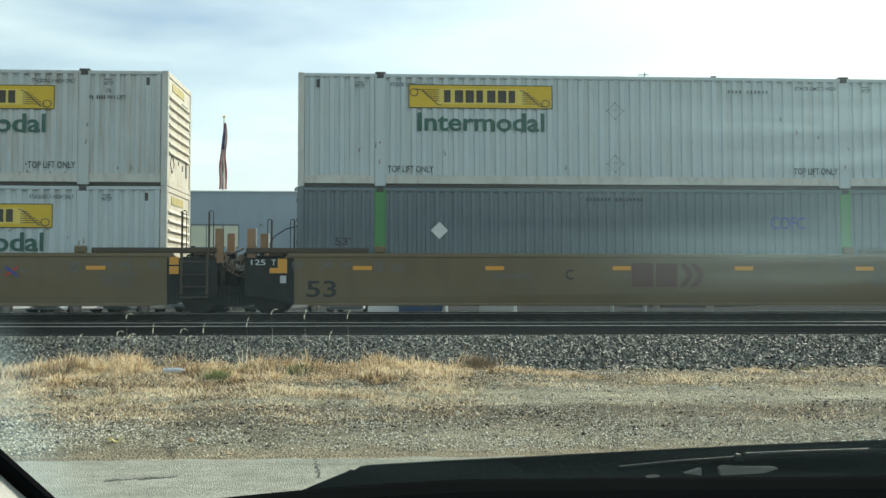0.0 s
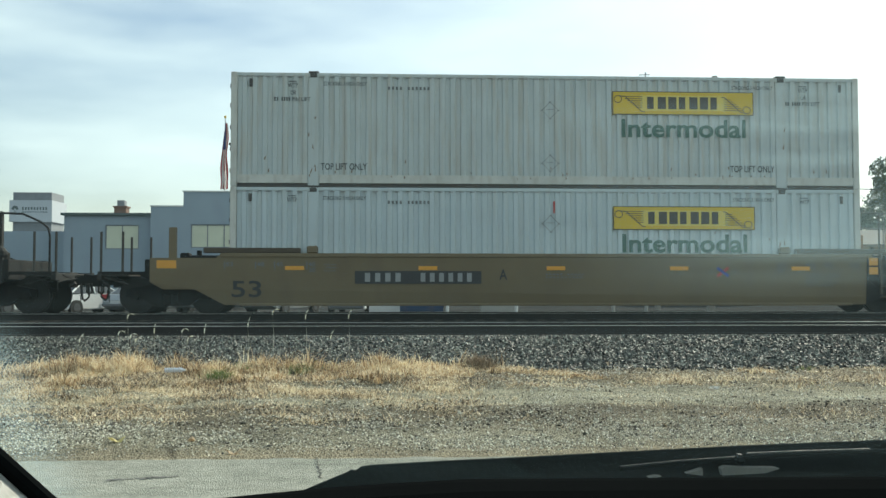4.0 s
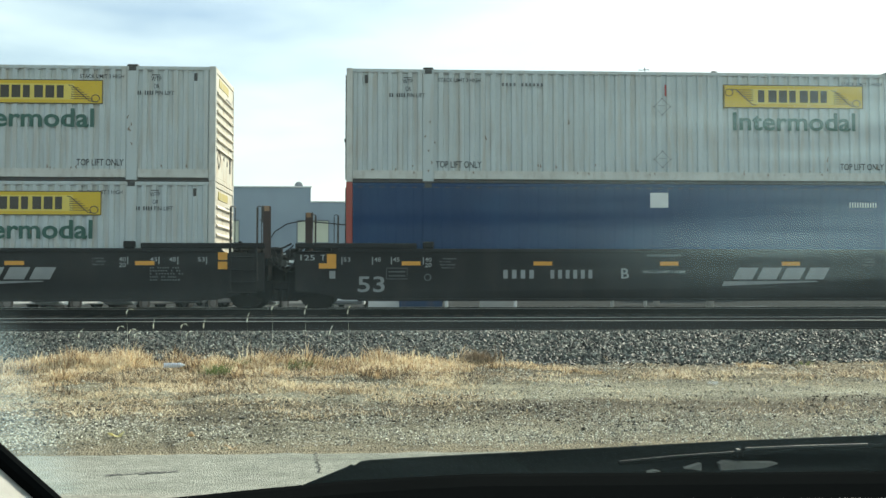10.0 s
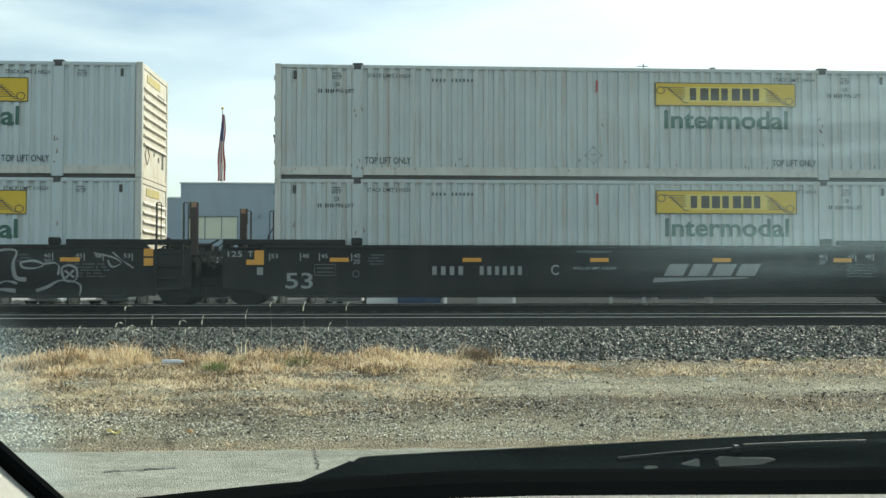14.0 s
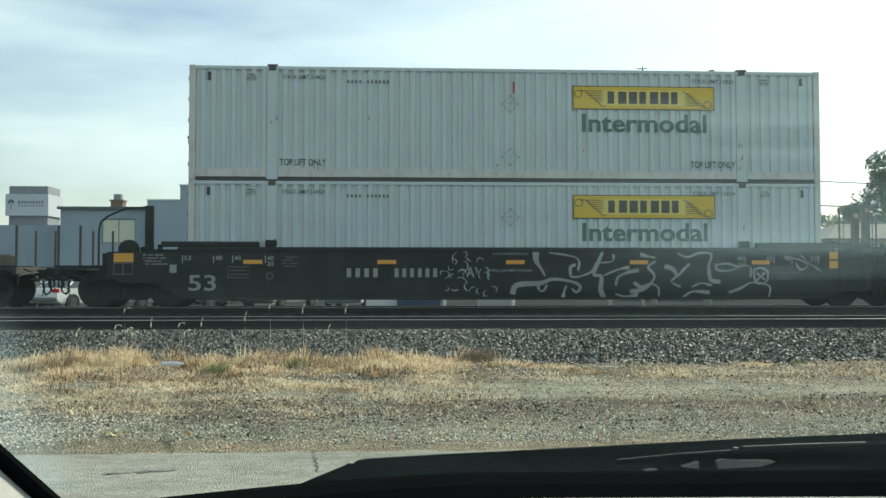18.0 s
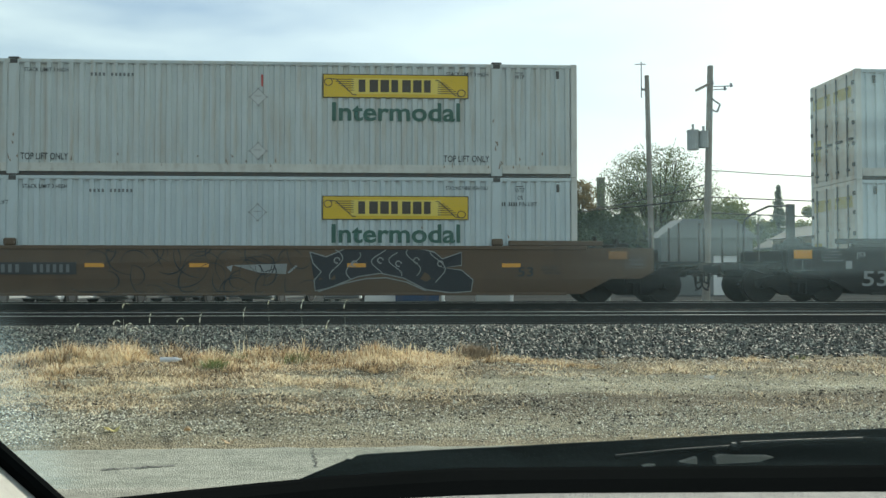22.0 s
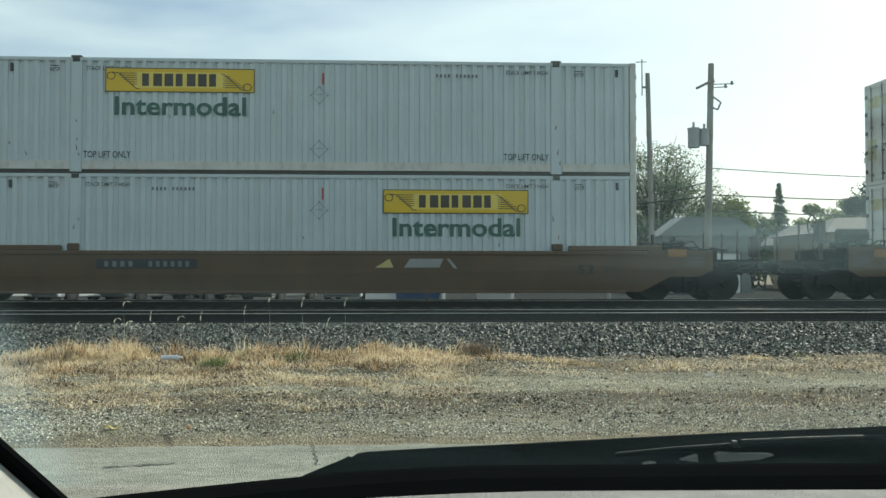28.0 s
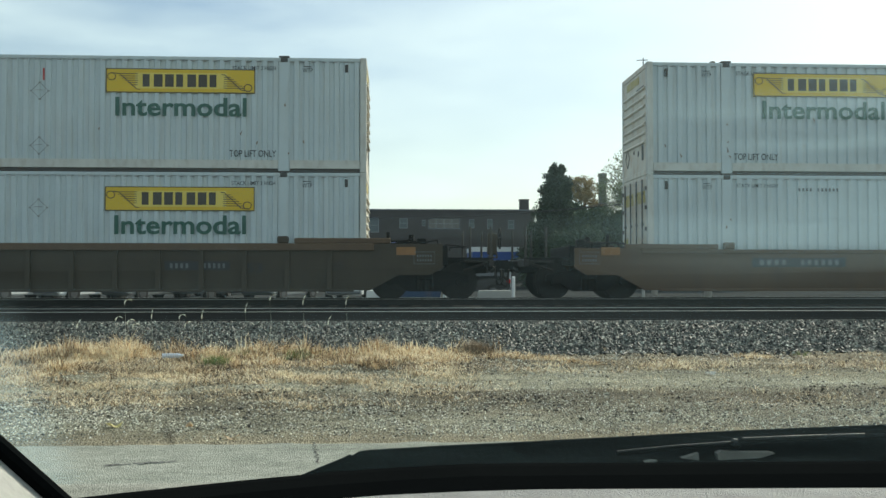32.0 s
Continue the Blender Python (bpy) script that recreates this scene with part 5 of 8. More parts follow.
def rise(x, y):
    """Height of the soil."""
    z = float(np.interp(y, [6.6, 8, 11.5, 12.6, 13.1, 14.75, 26.6, 28.5], [-0.008, 0.02, 0.09, 0.12, 0.10, 0.31, 0.31, -0.05]))
    if 6.9 < y < 13.6 and abs(x) < 14:
        k = min(1, (y - 6.9) / 1.0)
        z += k * (0.035 * noise.noise((x * 0.7, y * 0.9, 3.1)) + 0.02 * noise.noise((x * 2.6, y * 3.1, 7.0)))
    return z


def sheet(name, xs, ys, height, material):
    verts = [(x, y, height(x, y)) for y in ys for x in xs]
    w = len(xs)
    faces = [(j * w + i, j * w + i + 1, (j + 1) * w + i + 1, (j + 1) * w + i) for j in range(len(ys) - 1) for i in range(w - 1)]
    me = bpy.data.meshes.new(name)
    me.from_pydata(verts, [], faces)
    me.materials.append(material)
    return new(name, me)


gx = [-2500, -300, -60, -20] + list(np.arange(-10, 12.01, 0.2)) + [20, 60, 300, 2500]
gy = [-300, -40, 2, 5] + list(np.arange(6.5, 13.61, 0.12)) + [14.75, 26.6, 28.5, 34, 60, 200, 2500]
tagged(sheet("ground", gx, gy, rise, DIRT), "dry dirt and gravel ground beside the tracks", "ground", kind="structure")
tagged(sheet("road", [-200, -60] + list(np.arange(-8, 8.01, 0.1)) + [60, 200], list(np.linspace(-5, 6.6, 12)) + [6.7, 6.75, 6.8],
             lambda x, y: 0.012 if y < 6.65 else (0.012 - 0.03 * ((y - 6.6) / 0.2) ** 2 + 0.02 * noise.noise((x * 3.0, y * 4, 1.0)) * (y > 6.72)), ASPHALT),
       "worn grey asphalt road edge with a crack", "road", kind="structure")
tagged(sheet("parking_lot", [-150, -40, 0, 40, 150], [29.5, 36, 45, 58, 100], lambda x, y: 0.012, LOT), "grey asphalt parking lot behind the tracks", "parking lot", kind="structure")


def ballast_height(x, y):
    return float(np.interp(y, [12.5, 13.1, 14.95, 26.4, 28.6], [0.05, 0.13, 0.385, 0.385, -0.03]))


tagged(sheet("ballast", [-300, -40] + list(np.arange(-9, 11.01, 0.5)) + [40, 300], [12.5, 12.9, 13.2, 14.0, 14.95, 16, 18, 20, 22, 24, 26.4, 28.6], ballast_height, BALLAST_BED),
       "grey crushed stone bed under the tracks", "ballast", kind="structure")


def scatter_stones(name, label, count, xr, yr, size, height, material, seed, keep=None, flatness=0.75):
    """Many small broken stones in one mesh."""
    rng = np.random.default_rng(seed)
    base = np.array([(1, 0, 0), (-1, 0, 0), (0, 1, 0), (0, -1, 0), (0, 0, 1), (0, 0, -1)], float)
    tri = np.array([(0, 2, 4), (2, 1, 4), (1, 3, 4), (3, 0, 4), (2, 0, 5), (1, 2, 5), (3, 1, 5), (0, 3, 5)])
    x, y = rng.uniform(*xr, count), rng.uniform(*yr, count)
    if keep is not None:
        ok = np.array([keep(a, b) for a, b in zip(x, y)]) > rng.uniform(0, 1, count)
        x, y = x[ok], y[ok]
        count = len(x)
    z = np.array([height(a, b) for a, b in zip(x, y)])
    s = rng.uniform(size[0], size[1], count) ** 1.0
    v = base[None] * rng.uniform(0.55, 1.15, (count, 6, 3)) + rng.uniform(-0.35, 0.35, (count, 6, 3))
    v[:, :, 2] *= flatness
    a = rng.uniform(0, 6.28, count)
    c, d = np.cos(a)[:, None], np.sin(a)[:, None]
    w = np.stack([v[:, :, 0] * c - v[:, :, 1] * d, v[:, :, 0] * d + v[:, :, 1] * c, v[:, :, 2]], -1)
    w = w * s[:, None, None] + np.stack([x, y, z + s * 0.3], -1)[:, None]
    f = (tri[None] + (np.arange(count) * 6)[:, None, None]).reshape(-1, 3)
    me = bpy.data.meshes.new(name)
    me.from_pydata(w.reshape(-1, 3).tolist(), [], f.tolist())
    me.materials.append(material)
    return tagged(new(name, me), label, "stones", kind="stuff")


def stone_height(x, y):
    return max(ballast_height(x, y), rise(x, y))


def strewn(x, y):
    """Share of stones that lie there: all on the bank, fewer at its foot, where they spread onto the bare dirt."""
    if y > 13.2:
        return 1
    if x > 1.3:
        return float(np.interp(y, [12.3, 12.6, 13.2], [0.06, 0.25, 0.8]))
    return 0.35 if y > 12.75 else 0


scatter_stones("ballast_stones", "loose crushed grey stones on the bank beside the track", 46000, (-8.0, 10.5), (12.3, 15.7), (0.017, 0.046), stone_height, STONE, 3,
               keep=strewn)
PALE_STONE = mat("pale_ballast_stone", (0.25, 0.265, 0.225), 0.6, vary=0.6, scale=0.6, fine=60, bump=0.3, island=1.4, spec=0.4)
scatter_stones("pale_stones", "paler chips among the crushed grey stones", 7600, (-8.0, 10.5), (12.3, 15.7), (0.012, 0.030), lambda x, y: stone_height(x, y) + 0.012, PALE_STONE, 13,
               keep=strewn)
scatter_stones("gravel_stones", "scattered small pebbles and gravel on dry dirt", 190000, (-5.4, 8.0), (6.85, 13.3), (0.0036, 0.0112), rise, PEBBLE, 4, flatness=0.8,
               keep=lambda x, y: (0.12 + 1.0 * max(0, 0.42 + noise.noise((x * 0.9, y * 1.2, 5.0)) + 0.5 * noise.noise((x * 3.1, y * 3.9, 9.0)))) * float(np.interp(y, [6.8, 7.0, 7.15, 8.0, 8.8, 9.3, 10.3, 11.0, 13.3], [0.1, 0.3, 1.0, 0.95, 0.42, 0.22, 0.22, 0.40, 0.5])) * (1 if x < 1.5 or y < 8.2 else 0.7))
CLOD = mat("dark_clod", (0.050, 0.043, 0.034), 0.9, vary=0.5, scale=2, fine=40, bump=0.3, island=1.2, spec=0.2)
scatter_stones("dirt_clods", "dark crumbs of soil and bark on the dirt", 19000, (-5.4, 8.0), (7.3, 12.9), (0.005, 0.022), rise, CLOD, 17, flatness=0.6,
               keep=lambda x, y: max(0.05, 0.15 + 1.1 * noise.noise((x * 1.1, y * 1.9, 21.0))) * float(np.interp(y, [7.3, 8.1, 8.6, 9.2, 9.5, 10.4, 10.8, 12.9], [0.3, 0.8, 1.5, 1.5, 0.2, 0.2, 0.9, 0.9])))
# near-white chips, their colour also standing for glints on the gravel
CHIP = mat("white_chip_glint", (0.74, 0.72, 0.64), 0.6, vary=0.25, bump=0.1, island=1.0)
scatter_stones("pale_chips", "pale chips and bits of straw on the dirt, brightened to paint glints", 10500, (-5.4, 8.0), (6.95, 12.8), (0.0045, 0.0115), lambda x, y: rise(x, y) + 0.004, CHIP, 19, flatness=0.6,
               keep=lambda x, y: max(0.08, 0.45 + 1.0 * noise.noise((x * 1.3, y * 1.7, 33.0))))
scatter_stones("loose_stones", "larger loose stones lying on the dirt", 120, (-5.2, 7.5), (7.0, 13.0), (0.014, 0.032), rise, PEBBLE, 6)


# ---- dry grass ----
def straw_mat(name, stops, translucent=0.4):
    """Dead grass: blades from brown to pale, in patches."""
    m = bpy.data.materials.new(name)
    m.use_nodes = True
    n, l = m.node_tree.nodes, m.node_tree.links
    b = n["Principled BSDF"]
    b.inputs["Roughness"].default_value, b.inputs["Specular IOR Level"].default_value = 0.6, 0.25
    tc, nz, geo, k1, k2, rp, tr, ms = (n.new(k) for k in ("ShaderNodeTexCoord", "ShaderNodeTexNoise", "ShaderNodeNewGeometry", "ShaderNodeMath", "ShaderNodeMath", "ShaderNodeValToRGB", "ShaderNodeBsdfTranslucent", "ShaderNodeMixShader"))
    nz.inputs["Scale"].default_value, nz.inputs["Detail"].default_value = 1.3, 4
    l.new(tc.outputs["Object"], nz.inputs["Vector"])
    k1.operation = k2.operation = "MULTIPLY_ADD"
    l.new(geo.outputs["Random Per Island"], k1.inputs[0])
    k1.inputs[1].default_value, k1.inputs[2].default_value = 1.2, -1.02
    l.new(nz.outputs["Fac"], k2.inputs[0])
    k2.inputs[1].default_value = 1.9
    l.new(k1.outputs[0], k2.inputs[2])
    l.new(k2.outputs[0], rp.inputs["Fac"])
    e = rp.color_ramp.elements
    e[0].position, e[0].color = stops[0][0], (*stops[0][1], 1)
    e[1].position, e[1].color = stops[-1][0], (*stops[-1][1], 1)
    for p, c in stops[1:-1]:
        x = e.new(p)
        x.color = (*c, 1)
    l.new(rp.outputs["Color"], b.inputs["Base Color"])
    l.new(rp.outputs["Color"], tr.inputs["Color"])
    ms.inputs["Fac"].default_value = translucent
    l.new(b.outputs[0], ms.inputs[1])
    l.new(tr.outputs[0], ms.inputs[2])
    l.new(ms.outputs[0], n["Material Output"].inputs["Surface"])
    return m


DEAD_GRASS = straw_mat("dead_grass", [(0.0, (0.08, 0.055, 0.03)), (0.22, (0.34, 0.215, 0.11)), (0.45, (0.60, 0.435, 0.255)), (0.7, (0.79, 0.635, 0.41)), (1.0, (0.92, 0.84, 0.62))])
THATCH = straw_mat("dead_thatch", [(0.0, (0.06, 0.042, 0.025)), (0.26, (0.29, 0.205, 0.12)), (0.55, (0.63, 0.49, 0.31)), (1.0, (0.90, 0.80, 0.58))], 0.3)


def grass(name, label, clumps, material, seed, width=0.0050):
    """clumps: x, y, blades, length, radius, lean. Bent tapering blades that spread out of each clump, all in one mesh."""
    rng = np.random.default_rng(seed)
    c = np.array(clumps)
    z = np.array([rise(x, y) for x, y in c[:, :2]])
    i = np.repeat(np.arange(len(c)), c[:, 2].astype(int))
    n = len(i)
    off = rng.normal(0, 0.5, (n, 2)) * c[i, 4:5]
    a = np.where(rng.uniform(0, 1, n) < 0.55, np.arctan2(off[:, 1], off[:, 0]) + rng.normal(0, 0.5, n), rng.uniform(0, 6.283, n))
    L = c[i, 3] * rng.uniform(0.35, 1.25, n)
    t0 = np.minimum(np.abs(rng.normal(0, 0.35, n)) + c[i, 5] * rng.uniform(0.3, 1.0, n), 1.5)
    t1 = np.minimum(t0 + rng.uniform(0.1, 1.3, n), 1.75)
    d, up, side = np.stack([np.cos(a), np.sin(a), a * 0], 1), np.array((0, 0, 1.0)), np.stack([-np.sin(a), np.cos(a), a * 0], 1)
    w = (width * rng.uniform(0.6, 1.3, n))[:, None]
    p0 = np.column_stack([c[i, :2] + off, z[i] - 0.008])
    p1 = p0 + (L * 0.55)[:, None] * (d * np.sin(t0)[:, None] + up * np.cos(t0)[:, None])
    p2 = p1 + (L * 0.45)[:, None] * (d * np.sin(t1)[:, None] + up * np.cos(t1)[:, None])
    p2[:, 2] = np.maximum(p2[:, 2], p0[:, 2] + 0.01)
    V = np.stack([p0 - side * w, p0 + side * w, p1 + side * w * 0.75, p1 - side * w * 0.75, p2], 1).reshape(-1, 3)
    k = np.arange(n)[:, None] * 5
    F = (k + np.array((0, 1, 2, 3))).tolist() + (k + np.array((3, 2, 4))).tolist()
    me = bpy.data.meshes.new(name)
    me.from_pydata(V.tolist(), [], F)
    me.materials.append(material)
    return tagged(new(name, me), label, "grass", kind="stuff")


def belt(x, y):
    """How thick the straw stands: a belt before the ballast, wider to one side, ragged and patchy."""
    low = float(np.interp(x, [-6, -3.5, -1, 1, 2.5, 3.5], [10.5, 10.7, 11.1, 11.4, 11.3, 11.0])) + 1.1 * noise.noise((x * 1.1, 3.0, 1.0)) + 0.5 * noise.noise((x * 3.5, 3.0, 5.0))
    high = float(np.interp(x, [0.8, 1.6, 3.0], [12.85, 12.55, 12.1])) + 0.25 * noise.noise((x * 1.5, 8.0, 1.0))
    side = float(np.interp(x, [-6, 0.8, 1.4, 3.0, 4.2, 4.6, 5.2, 5.6, 8], [1, 0.95, 0.26, 0.08, 0.12, 0.42, 0.3, 0.10, 0.22]))
    inside = min(1, max(0, (y - low) / 0.35 + 0.5)) * min(1, max(0, (high - y) / 0.2 + 0.5))
    patch = 0.50 + 1.1 * noise.noise((x * 0.8, y * 1.0, 11.0)) + 1.7 * noise.noise((x * 2.4, y * 2.2, 2.0)) + float(np.interp(y, [11.2, 12.2, 12.8], [-0.1, 0.25, 0.35])) * (1 if x < 1.4 else -0.3)
    return inside * side * patch


rg = random.Random(5)
clumps, thatch = [], []
for _ in range(9000):
    x, y = rg.uniform(-6.5, 8.0), rg.uniform(10.0, 13.0)
    d = belt(x, y)
    if d > rg.uniform(0.1, 1.0):
        back = min(1, max(0, (y - 11.2) / 1.2))
        tall = 0.05 + 0.10 * back + 0.20 * noise.noise((x * 1.6, y * 1.8, 30.0))
        tall *= float(np.interp(x, [0.2, 1.4], [1, 0.45]))
        clumps.append((x, y, 24 + 24 * min(1, d), max(0.035, tall) * rg.uniform(0.5, 1.5), rg.uniform(0.04, 0.11), rg.uniform(0.2, 1.5 - 0.7 * back)))
for _ in range(21000):
    x, y = rg.uniform(-6.0, 7.5), rg.uniform(8.0, 12.9)
    k = float(np.interp(x, [-6, -2.5, -0.5, 0.8], [1.3, 1.3, 0.95, 0.45])) * float(np.interp(y, [8.0, 8.8, 9.8, 12.9], [0.12, 0.62, 1.0, 1.0]))
    if x > 0.8:
        k = float(np.interp(x, [0.8, 2.0, 3.2, 8], [0.45, 0.26, 0.34, 0.34])) * float(np.interp(y, [8.0, 8.6, 9.2, 9.5, 10.4, 10.8, 11.4, 12.1, 12.4], [0.2, 0.5, 0.4, 0.1, 0.1, 1.0, 0.9, 0.45, 0.1]))
    if k * (0.40 + 1.7 * noise.noise((x * 0.9, y * 1.3, 41.0)) + 1.4 * noise.noise((x * 3.1, y * 3.3, 6.0))) > rg.random() * 0.75:
        thatch.append((x, y, rg.randint(10, 30), rg.uniform(0.05, 0.16) * (1.0 if y > 9.8 else 0.7), rg.uniform(0.06, 0.18), rg.uniform(1.1, 2.3)))
for x, y, r, h, n in ((-3.72, 12.8, 0.09, 0.40, 4), (-3.1, 12.85, 0.12, 0.30, 2), (-4.0, 12.7, 0.30, 0.23, 12), (-4.55, 12.3, 0.35, 0.20, 12), (-3.6, 12.35, 0.3, 0.19, 9), (-2.5, 12.5, 0.3, 0.19, 8), (-1.0, 12.4, 0.6, 0.17, 16),
                      (-0.3, 11.3, 0.2, 0.17, 7), (5.0, 12.2, 0.4, 0.06, 7)):
    for _ in range(n):
        clumps.append((x + rg.gauss(0, r * 0.5), y + rg.gauss(0, 0.12), 55, h * rg.uniform(0.7, 1.15), rg.uniform(0.05, 0.11), rg.uniform(0.05, 0.7)))
for _ in range(70):
    # a low ridge of straw that slants off the bank
    u = rg.random()
    clumps.append((1.3 + 1.25 * u + rg.gauss(0, 0.08), 12.5 - 1.05 * u + rg.gauss(0, 0.16), 46, rg.uniform(0.05, 0.12) * (1.15 - 0.4 * u), rg.uniform(0.06, 0.13), rg.uniform(0.5, 1.4)))
for _ in range(60):
    x = rg.uniform(-4.7, -0.5) if rg.random() < 0.75 else rg.uniform(-0.5, 1.5)
    clumps.append((x, rg.uniform(12.55, 12.95), 7, rg.uniform(0.20, 0.40), 0.05, rg.uniform(0.1, 0.5)))
grass("dry_grass", "dry tan and russet grass in tangled clumps before the ballast", clumps, DEAD_GRASS, 1)
grass("dead_thatch", "low flattened dead grass and straw lying on dirt", thatch, THATCH, 2, 0.0040)
DEAD_BUSH = mat("dead_bush", (0.30, 0.23, 0.155), 0.8, vary=0.4, bump=0, island=1.2, spec=0.2)
grass("dry_bush", "small rounded brown dead bush before the ballast", [(1.10, 12.68, 800, 0.25, 0.15, 0.45), (1.22, 12.72, 300, 0.15, 0.14, 0.7)], DEAD_BUSH, 8, 0.0036)
grass("green_weed", "small green weeds among the dry grass", [(-2.27, 11.62, 300, 0.19, 0.15, 0.5), (-1.28, 12.3, 220, 0.17, 0.2, 0.6), (-2.15, 12.45, 90, 0.16, 0.15, 0.6), (-0.85, 12.3, 50, 0.12, 0.10, 0.6), (6.6, 11.1, 90, 0.07, 0.16, 0.9), (2.9, 11.1, 40, 0.05, 0.1, 1.0), (-3.4, 12.5, 40, 0.12, 0.1, 0.6), (5.6, 12.4, 60, 0.08, 0.15, 0.7)], GREEN_WEED, 3)


def stalk(x, y, h, curl, label):
    """A tall dead stem with a drooping seed head."""
    root = thing("grass_stalk", pose(x, y, rise(x, y)), label, "grass stalk", "tall stalks in the grass")
    bm = bmesh.new()
    pts = [(0.03 * h * math.sin(i * 0.5), 0, h * i / 6) for i in range(7)]
    tube(bm, pts, 0.0015, 5)
    part("stem", bm, STRAW, root)
    bm = bmesh.new()
    top = pts[-1]
    prev = Vector(top)
    for i in range(7):
        a = i / 6 * curl
        q = prev + Vector((math.sin(a) * 0.022, 0, math.cos(a) * 0.022))
        rod(bm, prev, q, 0.0075 * (1 - 0.08 * i), 6)
        prev = q
    part("seed_head", bm, STRAW, root)


for x, y, h, c in ((-3.77, 12.9, 0.70, 2.4), (-3.86, 12.8, 0.47, 2.6), (-3.70, 12.8, 0.42, 2.3), (-3.60, 12.7, 0.36, 2.5), (-3.40, 12.9, 0.50, 0.3), (-3.02, 12.9, 0.50, 2.6), (-2.92, 12.8, 0.38, 1.9), (-2.71, 12.9, 0.51, 0.4),
                   (-2.11, 12.9, 0.57, 0.5), (-1.77, 12.9, 0.72, 1.9), (-1.31, 12.9, 0.66, 0.6), (-0.71, 12.9, 0.68, 0.8), (-0.95, 12.8, 0.40, 0.7), (-4.35, 12.7, 0.36, 1.0)):
    stalk(x, y, h, c, "tall dead stem with a drooping seed head")


# ---- litter on the dirt ----
def leaf(x, y, size, turn, material, label):
    bm = bmesh.new()
    n = 9
    edge = [bm.verts.new((math.cos(t) * size * (1 + 0.25 * math.sin(3 * t)), math.sin(t) * size * 0.62, 0.25 * size + 0.35 * size * math.cos(t * 2))) for t in np.linspace(0, 2 * math.pi, n, endpoint=False)]
    c = bm.verts.new((0, 0, 0.06 * size))
    for i in range(n):
        bm.faces.new((c, edge[i], edge[(i + 1) % n]))
    bmesh.ops.solidify(bm, geom=bm.faces[:], thickness=0.002)
    me = bpy.data.meshes.new("fallen_leaf")
    bm.to_mesh(me)
    bm.free()
    me.materials.append(material)
    ob = new("fallen_leaf", me)
    ob.matrix_basis = pose(x, y, rise(x, y) + 0.004, 0, 0, turn)
    tagged(ob, label, "leaf", "fallen leaves on the dirt")


leaf(-1.23, 6.94, 0.06, 10, LEAF_TAN, "dry tan fallen leaf curled on the dirt")
leaf(-2.23, 7.42, 0.068, 40, LEAF_YELLOW, "yellow-green fallen leaf lying on gravel")
leaf(-1.66, 7.47, 0.055, 100, LEAF_TAN, "dry tan fallen leaf curled on the dirt")
PAPER = mat("white_litter", (0.7, 0.7, 0.68), 0.6, vary=0.1)
PLASTIC = mat("clear_plastic", (0.55, 0.6, 0.68), 0.15, vary=0.15, spec=0.7)


def scrap(x, y, s):
    bm = bmesh.new()
    g = [[bm.verts.new((i * s / 3, j * s / 6, 0.02 * math.sin(i * 1.7 + j))) for i in range(5)] for j in range(4)]
    for j in range(3):
        for i in range(4):
            bm.faces.new((g[j][i], g[j][i + 1], g[j + 1][i + 1], g[j + 1][i]))
    bmesh.ops.solidify(bm, geom=bm.faces[:], thickness=0.003)
    me = bpy.data.meshes.new("paper_scrap")
    bm.to_mesh(me)
    bm.free()
    me.materials.append(PAPER)
    ob = new("paper_scrap", me)
    ob.matrix_basis = pose(x, y, rise(x, y) + 0.02, 0, 0, 12)
    tagged(ob, "crumpled white paper scrap on the dirt", "litter", "litter on the dirt")


scrap(3.55, 10.3, 0.09)
scrap(5.75, 10.2, 0.11)
bottle = thing("plastic_bottle", pose(-2.92, 11.6, rise(-2.92, 11.6) + 0.10, 0, 90, 8), "clear crushed plastic bottle lying in dry grass", "bottle")
bm = bmesh.new()
for i in range(7):
    rod(bm, (0, 0, i * 0.028), (0, 0, i * 0.028 + 0.022), 0.032 - 0.002 * (i % 2), 10)
rod(bm, (0, 0, 0.196), (0, 0, 0.24), 0.03, 10, 0.012)
part("bottle_body", bm, PLASTIC, bottle)
bm = bmesh.new()
rod(bm, (0, 0, 0.24), (0, 0, 0.258), 0.014, 10)
part("cap", bm, PAPER, bottle, "white cap")
# the crack at the road's edge
CRACK = mat("crack_dirt", (0.03, 0.03, 0.028), 0.95, vary=0.3)
bm = bmesh.new()
pts = [(-0.60 + 0.010 * math.sin(i * 1.3) + 0.008 * math.sin(i * 4.1) + i * 0.004, 6.72 - i * 0.03) for i in range(26)]
for (x0, y0), (x1, y1) in zip(pts, pts[1:]):
    w = 0.0055 + 0.003 * math.sin(x0 * 190)
    v = [bm.verts.new(p) for p in ((x0 - w, y0, 0.0165), (x1 - w, y1, 0.0165), (x1 + w, y1, 0.0165), (x0 + w, y0, 0.0165))]
    bm.faces.new(v)
me = bpy.data.meshes.new("road_crack")
bm.to_mesh(me)
bm.free()
me.materials.append(CRACK)
tagged(new("road_crack", me), "dark jagged crack in the asphalt edge", "crack", kind="structure")


# dark drips on the asphalt
bm = bmesh.new()
rnd = random.Random(8)
for i in range(16):
    x, y = -1.84 + i * 0.026, 5.98 + 0.006 * i + rnd.uniform(-0.015, 0.015)
    r = rnd.uniform(0.008, 0.02)
    bm.faces.new([bm.verts.new((x + 1.4 * r * math.cos(t) * rnd.uniform(0.7, 1.2), y + 1.6 * r * math.sin(t) * rnd.uniform(0.7, 1.2), 0.0165)) for t in np.linspace(0, 6.2832, 8, endpoint=False)])
me = bpy.data.meshes.new("road_stain")
bm.to_mesh(me)
bm.free()
me.materials.append(mat("oil_stain", (0.13, 0.13, 0.12), 0.9, vary=0.4))
